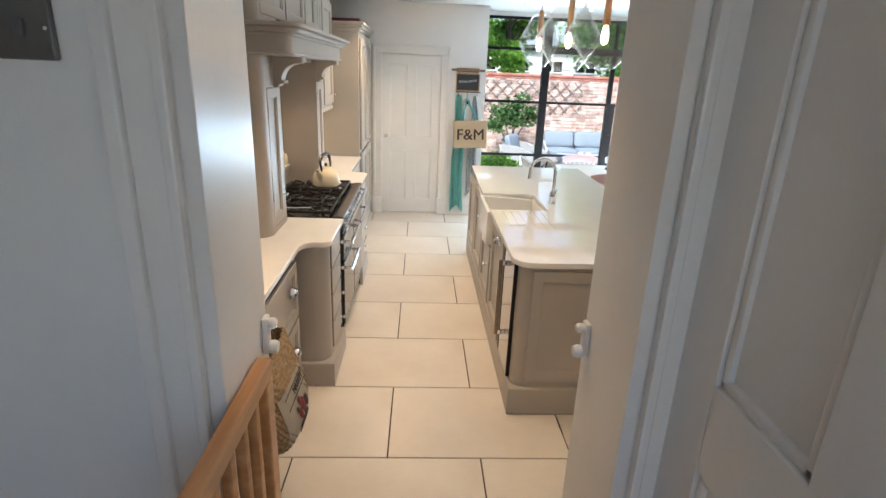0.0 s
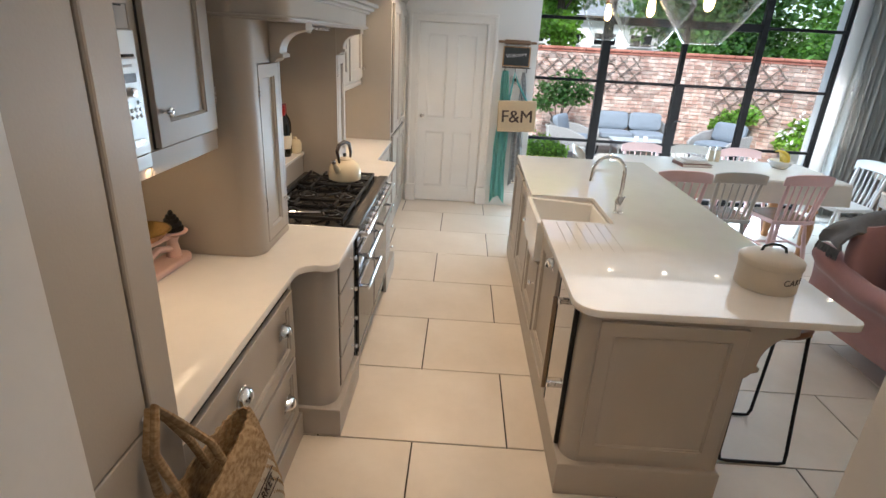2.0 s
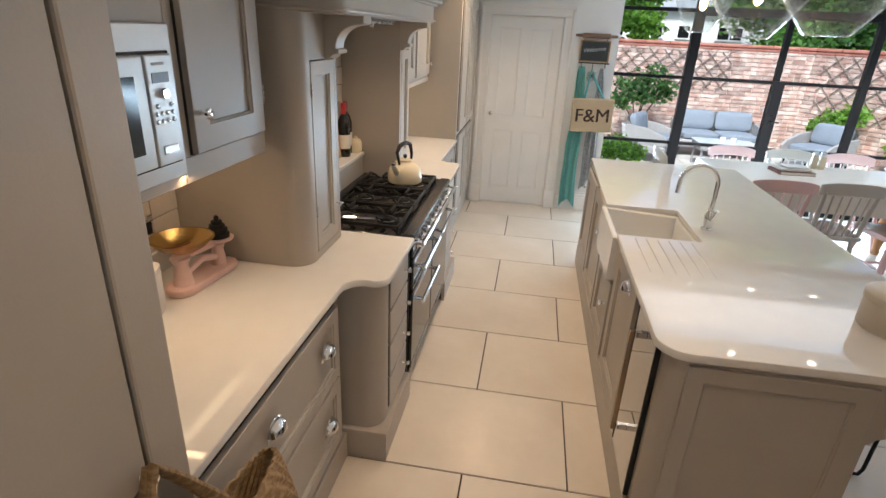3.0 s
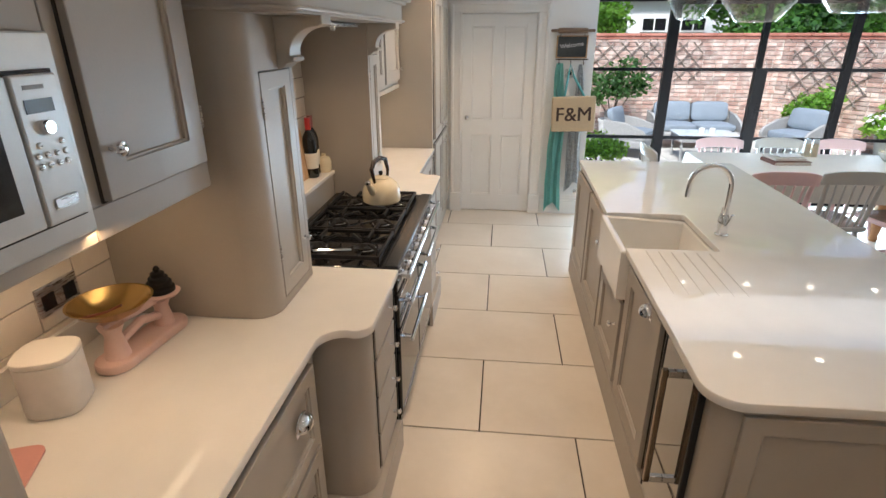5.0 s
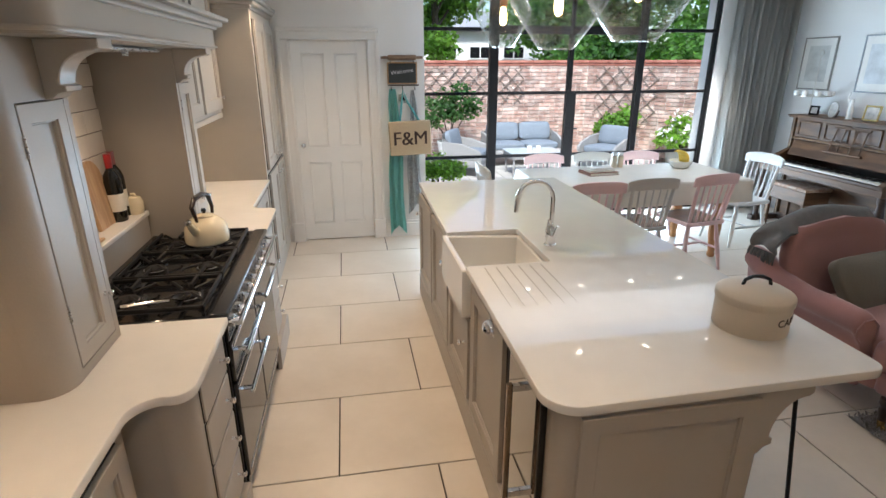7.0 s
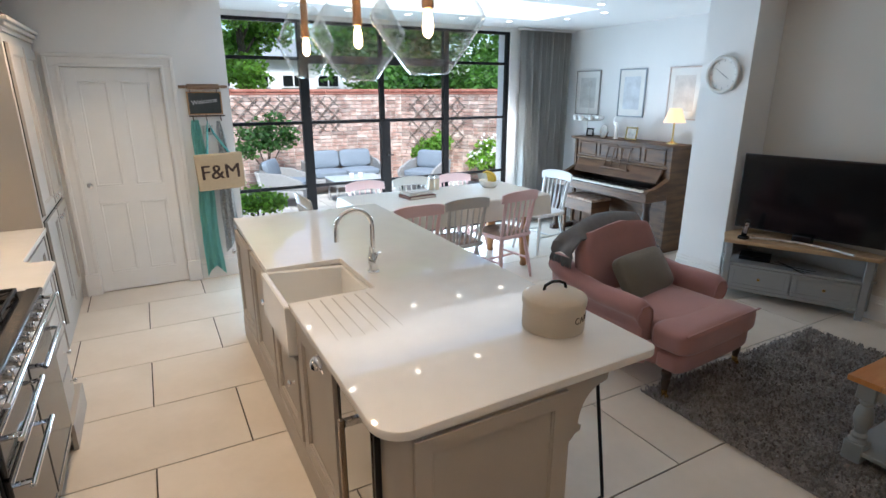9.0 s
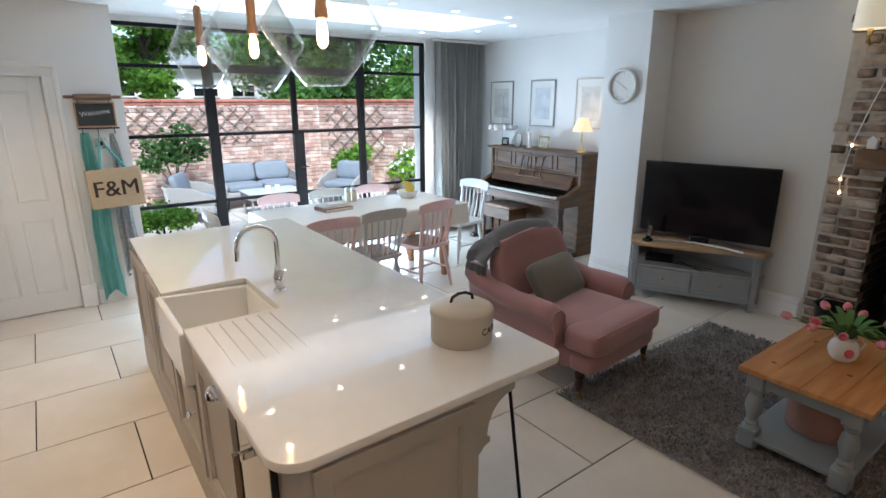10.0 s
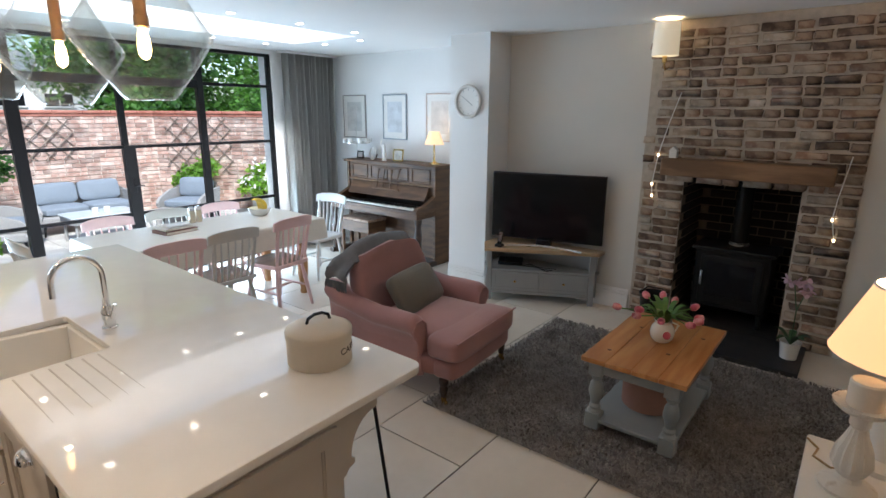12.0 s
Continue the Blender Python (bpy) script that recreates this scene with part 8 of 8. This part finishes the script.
def garden_wall(name, p0, p1, top):
    """A brick wall from p0 to p1 with a projecting red coping; its bricks are too far off to pick apart."""
    p0, p1 = Vector((*p0, GZ)), Vector((*p1, GZ))
    d_ = (p1 - p0).normalized()
    L = (p1 - p0).length
    m = Matrix((d_, Vector((-d_.y, d_.x, 0)), Vector((0, 0, 1)))).transposed().to_4x4()
    m.translation = p0
    g = thing(name, tuple(p0), "old mottled red brick garden wall with a red coping", "garden wall", kind="structure")
    part("core", moved(box(0, L, 0.0, 0.22, -0.02, top - GZ, 0), m), GMO, g)
    rb = random.Random(5)
    vs_, fs_ = [], []
    r_ = 0
    z = 0.0
    while z < top - GZ - 0.08:
        x = -0.1 if r_ % 2 else 0.0
        while x < L:
            ln = 0.212 if rb.random() < 0.72 else 0.1
            a, c = max(0, x), min(L, x + ln)
            if c - a > 0.03:
                y = -0.012 - rb.uniform(0, 0.008)
                k = len(vs_)
                q = 0.004
                vs_ += [(a, 0, z), (c, 0, z), (c, 0, z + 0.064), (a, 0, z + 0.064), (a + q, y, z + q), (c - q, y, z + q), (c - q, y, z + 0.064 - q), (a + q, y, z + 0.064 - q)]
                fs_ += [(k + 4, k + 5, k + 6, k + 7), (k, k + 1, k + 5, k + 4), (k + 1, k + 2, k + 6, k + 5), (k + 2, k + 3, k + 7, k + 6), (k + 3, k, k + 4, k + 7)]
            x += ln + 0.011
        z += 0.075
        r_ += 1
    me = bpy.data.meshes.new("bricks")
    me.from_pydata(vs_, [], fs_)
    me.transform(g.matrix_basis.inverted() @ m)
    me.materials.append(GBR)
    o = new("bricks", me)
    o.parent = g
    tagged(o, "mottled old red bricks", kind="stuff")
    h = top - GZ
    part("coping", join(*[moved(box(i * 0.45, min(L, i * 0.45 + 0.445), -0.05, 0.27, h, h + 0.055, 0.012, 2), m) for i in range(int(L / 0.45) + 1) if min(L, i * 0.45 + 0.445) - i * 0.45 > 0.05]), COP, g)
    part("creasing", moved(box(0, L, -0.03, 0.25, h - 0.05, h - 0.001, 0.006), m), COP, g)
    return m


gm = garden_wall("garden_wall", (-1.5, 9.5), (5.1, 9.5), 1.72)
gm2 = garden_wall("garden_wall", (5.1, 9.5), (8.6, 4.9), 1.72)
TREL = mat("weathered_trellis", (0.2, 0.16, 0.13), 0.85, vary=0.2)


def trellis(m, x0, x1, z0, z1, step=0.26):
    t = thing("garden_trellis", tuple(m @ Vector((x0, 0, 0))), "weathered diamond trellis fixed to the brick wall", "trellis")
    h = z1 - z0
    for k in range(int((x1 - x0 + h) / step) + 1):
        for sgn in (1, -1):
            a = x0 - h + k * step if sgn > 0 else x0 + k * step
            pts = []
            for zz in (0, h):
                pts.append((a + (zz if sgn > 0 else -zz) * 1.0, zz))
            (xa, za), (xb, zb) = pts
            lo, hi = x0, x1
            def clip(xv):
                f = (xv - xa) / (xb - xa)
                return za + f * (zb - za)
            xs = sorted((max(min(xa, xb), lo), min(max(xa, xb), hi)))
            if max(min(xa, xb), lo) >= min(max(xa, xb), hi) - 0.02:
                continue
            part("lath", moved(tube([(xs[0], -0.035 - 0.008 * sgn, z0 + clip(xs[0])), (xs[1], -0.035 - 0.008 * sgn, z0 + clip(xs[1]))], 0.010, 5), m), TREL, t)
    return t


trellis(gm, 2.3, 5.2, 1.05, 1.72)
trellis(gm2, 0.2, 1.5, 0.7, 1.75, 0.3)

# planting
LEAFS = {k: mat(k, c, 0.55, vary=0.3, island=0.5, trans=0.0) for k, c in (("spring_leaf", (0.16, 0.30, 0.05)), ("mid_leaf", (0.10, 0.22, 0.045)), ("deep_leaf", (0.06, 0.14, 0.04)), ("lime_leaf", (0.22, 0.38, 0.06)))}
for leaf_mat in LEAFS.values():
    lt = leaf_mat.node_tree
    glow_through, blend = lt.nodes.new("ShaderNodeBsdfTranslucent"), lt.nodes.new("ShaderNodeMixShader")
    blend.inputs[0].default_value = 0.5
    tint_from = lt.nodes["Principled BSDF"].inputs["Base Color"].links[0].from_socket
    lighter = lt.nodes.new("ShaderNodeVectorMath")
    lighter.operation = "MULTIPLY"
    lighter.inputs[1].default_value = (2.1, 2.0, 1.4)
    lt.links.new(tint_from, lighter.inputs[0])
    lt.links.new(lighter.outputs[0], glow_through.inputs["Color"])
    lt.links.new(lt.nodes["Principled BSDF"].outputs[0], blend.inputs[1])
    lt.links.new(glow_through.outputs[0], blend.inputs[2])
    lt.links.new(blend.outputs[0], lt.nodes["Material Output"].inputs[0])
BARK = mat("tree_bark", (0.1, 0.075, 0.055), 0.9, vary=0.3, bump=0.4)


def leaf_cloud(clumps, count, size, seed, spread=1.0):
    """Many small bent leaves in uneven clumps (x, y, z, rx, ry, rz)."""
    rl = random.Random(seed)
    vs_, fs_ = [], []
    for i in range(count):
        cx_, cy_, cz_, ax, ay, az = rl.choice(clumps)
        u = Vector((rl.gauss(0, 1), rl.gauss(0, 1), rl.gauss(0, 1)))
        u = u.normalized() * (rl.random() ** 0.45) * spread
        p = Vector((cx_ + u.x * ax, cy_ + u.y * ay, cz_ + u.z * az))
        d_ = Vector((rl.uniform(-1, 1), rl.uniform(-1, 1), rl.uniform(-0.8, 0.5))).normalized()
        s_ = d_.cross(Vector((rl.uniform(-1, 1), rl.uniform(-1, 1), rl.uniform(-1, 1)))).normalized()
        ln = size * rl.uniform(0.6, 1.4)
        w = ln * 0.32
        k = len(vs_)
        vs_ += [p, p + d_ * ln * 0.5 + s_ * w, p + d_ * ln, p + d_ * ln * 0.5 - s_ * w]
        fs_ += [(k, k + 1, k + 2, k + 3)]
    return vs_, fs_


def foliage(name, parent, clumps, count, size, seed, material, label=""):
    vs_, fs_ = leaf_cloud(clumps, count, size, seed)
    me = bpy.data.meshes.new(name)
    inv = root_of(parent).matrix_basis.inverted()
    me.from_pydata([inv @ v for v in vs_], [], fs_)
    me.materials.append(material)
    o = new(name, me)
    o.parent = parent
    return tagged(o, label)


def tree(x, y, h, r_, seed, material, words):
    rt_ = random.Random(seed)
    t = thing("tree", (x, y, GZ), words, "tree", "trees behind the garden wall")
    part("trunk", tube([(x, y, GZ), (x + 0.1, y, h * 0.3), (x + 0.05, y + 0.1, h * 0.6), (x, y, h * 0.85)], [0.16, 0.13, 0.09, 0.03], 10), BARK, t)
    clumps = []
    for i in range(9):
        a = i * 2.4
        z = h * (0.3 + 0.6 * rt_.random())
        ex, ey = x + r_ * 0.75 * math.cos(a) * rt_.uniform(0.5, 1.1), y + r_ * 0.75 * math.sin(a) * rt_.uniform(0.5, 1.1)
        part("limb", tube([(x + 0.05, y, z * 0.75), ((x + ex) / 2, (y + ey) / 2, z * 0.95), (ex, ey, z)], [0.05, 0.03, 0.012], 6), BARK, t)
        clumps += [(ex, ey, z, r_ * 0.5, r_ * 0.5, r_ * 0.38), (ex * 0.6 + x * 0.4, ey * 0.6 + y * 0.4, z + 0.2 * r_, r_ * 0.4, r_ * 0.4, r_ * 0.35)]
    foliage("crown", t, clumps, 9000, 0.16, seed, material)
    return t


for i, (x, y, h, r_, k) in enumerate(((0.6, 13.5, 4.8, 1.5, "spring_leaf"), (6.0, 13.2, 4.4, 1.9, "mid_leaf"), (6.8, 12.4, 4.6, 2.1, "deep_leaf"), (9.2, 10.6, 4.8, 2.3, "mid_leaf"), (8.0, 18.5, 6.5, 2.8, "spring_leaf"), (2.9, 16.0, 6.6, 1.3, "spring_leaf"), (8.2, 15.5, 6.5, 2.6, "spring_leaf"), (12.5, 11.5, 6.5, 3.0, "deep_leaf"), (-2.5, 15.0, 5.5, 2.2, "mid_leaf"))):
    tree(x, y, h, r_, 20 + i, LEAFS[k], "leafy green garden tree with a full broken crown")
hedge = thing("hedge", (6, 12, GZ), "dense overgrown green hedge beyond the garden wall", "hedge", kind="stuff")
foliage("leaves", hedge, [(x, 11.6 + 0.8 * math.sin(x), 1.4 + 0.5 * math.sin(2.3 * x), 1.0, 0.7, 1.0) for x in [5.4 + 0.7 * i for i in range(11)]] + [(7.2 + 0.4 * i, 9.2 - 0.5 * i, 1.8, 0.6, 0.6, 0.8) for i in range(6)], 16000, 0.13, 71, LEAFS["mid_leaf"])

hs = thing("house", (2.2, 24, GZ), "white rendered house with dark windows beyond the trees", "house")
part("wall", box(-2, 9.5, 24, 30, GZ, 3.05, 0.01), mat("white_render", (0.75, 0.75, 0.74), 0.8), hs)
part("roof", moved(prism([(-0.4, 0), (6.4, 0), (3, 1.1)], -2.3, 9.8), Matrix(((0, 0, 1, 0), (1, 0, 0, 24), (0, 1, 0, 3.07), (0, 0, 0, 1)))), mat("grey_slate", (0.32, 0.33, 0.35), 0.7), hs)
for x in (2.6, 4.2, 5.8, 7.4):
    wdw = part("window", box(x, x + 1.1, 23.93, 23.995, 1.85, 2.45, 0.01), GLOSS, hs)
    for k in range(2):
        part("pane", box(x + 0.08 + k * 0.5, x + 0.52 + k * 0.5, 23.915, 23.928, 1.92, 2.38, 0), BLACKG, wdw)

RATTAN = two_tone("grey_rattan", (0.26, 0.255, 0.25), (0.36, 0.355, 0.34), 0.8, 60, (1, 1, 3), 0.4)
CUSHB = mat("slate_blue_cushion", (0.2, 0.235, 0.275), 0.85, vary=0.08, bump=0.1)


def outdoor_seat(name, words, x0, x1, y, turn, at, seats):
    """A low rattan seat that faces -y in its own frame, its middle at the origin."""
    w = x1 - x0
    s = thing(name, at, words, "garden seat", "garden seats", turn=turn)
    part("base", box(-w / 2, w / 2, -0.36, 0.36, 0.16, 0.3, 0.04, 3), RATTAN, s, w=False)
    arch = []
    for i in range(13):
        u = i / 12 * 2 - 1
        arch.append((u * w / 2, 0.36 - 0.1 * u ** 6 * 0.5 - 0.75 * max(0, abs(u) - 0.86) * 5 * 0.3, 0.72 - 0.16 * u ** 4))
    bm = bmesh.new()
    rows_ = [[bm.verts.new(p), bm.verts.new((p[0] * 0.96, p[1] - 0.08, 0.3))] for p in arch]
    for a, c in zip(rows_, rows_[1:]):
        bm.faces.new((a[0], c[0], c[1], a[1]))
    bmesh.ops.solidify(bm, geom=bm.faces[:], thickness=0.05)
    part("back_shell", bm, RATTAN, s, w=False)
    for sx in (-1, 1):
        part("arm_shell", moved(prism([(-0.36, 0.3), (0.3, 0.3), (0.34, 0.58), (0.0, 0.56), (-0.3, 0.46), (-0.38, 0.38)], -0.025, 0.025, 0.01), Matrix.Translation((sx * (w / 2 - 0.03), 0, 0)) @ Matrix(((0, 0, 1, 0), (1, 0, 0, 0), (0, 1, 0, 0), (0, 0, 0, 1)))), RATTAN, s, w=False)
        for sy in (-0.3, 0.3):
            part("leg", tube([(sx * (w / 2 - 0.08), sy, 0.18), (sx * (w / 2 - 0.05), sy * 1.05, 0)], [0.022, 0.014], 8), BLACKM, s, w=False)
    sw_ = (w - 0.16) / seats
    for i in range(seats):
        a = -w / 2 + 0.08 + i * sw_
        part("seat_cushion", pillow(a + 0.004, a + sw_ - 0.004, -0.34, 0.22, 0.3, 0.42, 0.015, 6), CUSHB, s, w=False)
        part("back_cushion", pillow(a + 0.01, a + sw_ - 0.01, -0.17, 0.17, -0.06, 0.06, 0.02, 6, Matrix.Translation((0, 0.24, 0.58)) @ pose(0, 0, 0, 76)), CUSHB, s, w=False)
    return s


outdoor_seat("garden_sofa", "grey rattan two-seat garden sofa with slate blue cushions", 0, 1.45, 0, 0, (3.4, 8.5, GZ), 2)
oc = outdoor_seat("garden_armchair", "grey rattan garden armchair with slate blue cushions", 0, 0.78, 0, -58, (4.75, 7.7, GZ), 1)
copy_thing(oc, pose(2.15, 7.7, GZ, 0, 0, 62))
gt = thing("garden_table", (3.2, 7.45, GZ), "low grey garden table with a pale glass top", "garden table")
part("top", prism(arc(2.85, 7.2, 0.06, 180, 270, 4) + arc(3.65, 7.2, 0.06, 270, 360, 4) + arc(3.65, 7.7, 0.06, 0, 90, 4) + arc(2.85, 7.7, 0.06, 90, 180, 4), GZ + 0.39, GZ + 0.41, 0.003), mat("pale_glass_top", (0.55, 0.6, 0.62), 0.08, bump=0), gt)
part("frame", prism(arc(2.87, 7.22, 0.06, 180, 270, 4) + arc(3.63, 7.22, 0.06, 270, 360, 4) + arc(3.63, 7.68, 0.06, 0, 90, 4) + arc(2.87, 7.68, 0.06, 90, 180, 4), GZ + 0.3, GZ + 0.389, 0.004), RATTAN, gt)
for x in (2.86, 3.64):
    for y in (7.22, 7.68):
        part("leg", tube([(x, y, GZ + 0.32), (x, y, GZ)], 0.02, 8), RATTAN, gt)
for x in (3.2, 3.36):
    single("cup", lathe([(0, 0), (0.035, 0), (0.045, 0.07), (0.042, 0.07), (0.03, 0.01), (0, 0.01)], 16, (x, 7.45, GZ + 0.411)), CERAMIC, "white cup on the garden table", "cup", group="cups on the garden table")


def pot_plant(name, words, at, pot_r, pot_h, clumps, count, size, seed, leaf, pot_mat, flower=None):
    t = thing(name, at, words, "plant")
    x, y, z = at
    part("pot", lathe([(0, 0), (pot_r * 0.75, 0), (pot_r * 0.95, pot_h * 0.9), (pot_r, pot_h * 0.9), (pot_r * 1.02, pot_h), (pot_r * 0.9, pot_h), (pot_r * 0.85, pot_h * 0.85), (0, pot_h * 0.85)], 24, at), pot_mat, t)
    for i in range(5):
        c = clumps[i % len(clumps)]
        part("stem", tube([(x, y, z + pot_h * 0.8), ((x + c[0]) / 2, (y + c[1]) / 2, (z + pot_h + c[2]) / 2), c[:3]], [0.016, 0.011, 0.006], 6), BARK, t)
    foliage("leaves", t, clumps, count, size, seed, leaf)
    if flower:
        foliage("flowers", t, [(c[0], c[1] - 0.1, c[2] + 0.1, c[3], c[4], c[5]) for c in clumps[:3]], 160, 0.09, seed + 1, flower)
    return t


CLAY = mat("pale_stone_pot", (0.55, 0.55, 0.53), 0.8, vary=0.1, bump=0.15)
pot_plant("potted_camellia", "glossy dark-leaved camellia shrub in a pale pot by the brick wall", (2.05, 8.75, GZ), 0.24, 0.42, [(1.85, 8.75, 1.0, 0.3, 0.25, 0.25), (2.2, 8.7, 1.15, 0.3, 0.25, 0.25), (2.45, 8.75, 0.95, 0.22, 0.22, 0.2), (1.7, 8.7, 0.75, 0.2, 0.2, 0.18), (2.1, 8.7, 0.85, 0.3, 0.2, 0.2)], 1300, 0.085, 31, LEAFS["deep_leaf"], CLAY)
pot_plant("potted_fern", "bright green fern in a pot outside the glazing", (1.32, 5.75, GZ), 0.18, 0.22, [(1.32, 5.75, 0.42, 0.26, 0.24, 0.2), (1.15, 5.7, 0.36, 0.2, 0.2, 0.14), (1.5, 5.72, 0.36, 0.2, 0.2, 0.14)], 1500, 0.06, 32, LEAFS["lime_leaf"], CLAY)
pot_plant("flowering_shrub", "white-flowered green shrub in a pot beside the garden wall", (6.2, 7.7, GZ), 0.25, 0.35, [(6.2, 7.6, 0.62, 0.4, 0.3, 0.24), (5.9, 7.5, 0.45, 0.3, 0.3, 0.2), (6.5, 7.4, 0.5, 0.3, 0.3, 0.2)], 1500, 0.09, 33, LEAFS["lime_leaf"], CLAY, mat("white_petal", (0.75, 0.72, 0.72), 0.6, island=0.1))
pot_plant("climbing_plant", "green bushy plant in a pot under the trellis", (5.3, 8.5, GZ), 0.22, 0.32, [(5.25, 8.5, 0.62, 0.28, 0.25, 0.22), (5.5, 8.45, 0.75, 0.22, 0.22, 0.2), (5.05, 8.5, 0.5, 0.2, 0.2, 0.16)], 900, 0.09, 34, LEAFS["spring_leaf"], CLAY)
pot_plant("rose_bush", "pale rose bush leaning over the brick wall", (7.0, 6.6, GZ), 0.25, 0.35, [(6.75, 6.75, 1.5, 0.3, 0.3, 0.3), (7.0, 6.5, 1.7, 0.35, 0.3, 0.3), (6.9, 6.6, 1.15, 0.25, 0.25, 0.25)], 1300, 0.08, 35, LEAFS["mid_leaf"], CLAY, mat("pink_rose", (0.75, 0.45, 0.5), 0.6, island=0.15))

# ---- floor tiles ----
def tile_mesh(w, d, t, b):
    bm = box(0, w, 0, d, -t, 0, b)
    me = bpy.data.meshes.new("tile")
    bm.to_mesh(me)
    bm.free()
    me.materials.append(FLOOR_TILE)
    return me


full = tile_mesh(0.8925, 0.5925, 0.01, 0.0012)
for k in range(-3, 8):
    yy = 0.6 * k
    off = 0.45 if k % 2 == 0 else 0.0
    for n in range(-2, 7):
        xx = off + 0.9 * n
        if xx > 5.3 or xx + 0.9 < -1.0 or yy > 4.62:
            continue
        o = new("tile", full)
        o.location = (xx + 0.00375, yy + 0.00375, 0.0)
        o.parent = floor

# ---- wall tiles ----
METRO_ME = None
bm = box(0, 0.01, 0, 0.297, 0, 0.097, 0.002)
METRO_ME = bpy.data.meshes.new("tile")
bm.to_mesh(METRO_ME)
bm.free()
METRO_ME.materials.append(METRO)
splash = thing("splashback", (WX, 0.4, CT), "cream metro tile splashback with dark joints", "splashback", kind="structure")
part("grout", join(box(WX + 0.0005, WX + 0.004, -1.028, 0.023, CT + 0.001, 1.4, 0), box(AX + 0.0005, AX + 0.004, 0.391, 1.459, 1.043, 1.80, 0)), mat("brown_grout", (0.1, 0.085, 0.07), 0.9), splash)
for wx_, ya, yb, za, zb in ((WX, -1.028, 0.02, CT + 0.002, 1.385), (AX, 0.395, 1.455, 1.045, 1.79)):
    row = 0
    z = za
    while z < zb:
        y = ya - (0.15 if row % 2 else 0.0)
        while y < yb - 0.02:
            if y + 0.297 > ya:
                o = new("tile", METRO_ME)
                lo = max(y, ya)
                hi = min(y + 0.297, yb)
                o.parent = splash
                o.location = Vector((wx_ + 0.003, lo, z)) - splash.location
                o.scale = (1, (hi - lo) / 0.297, 1)
            y += 0.3
        z += 0.1
        row += 1
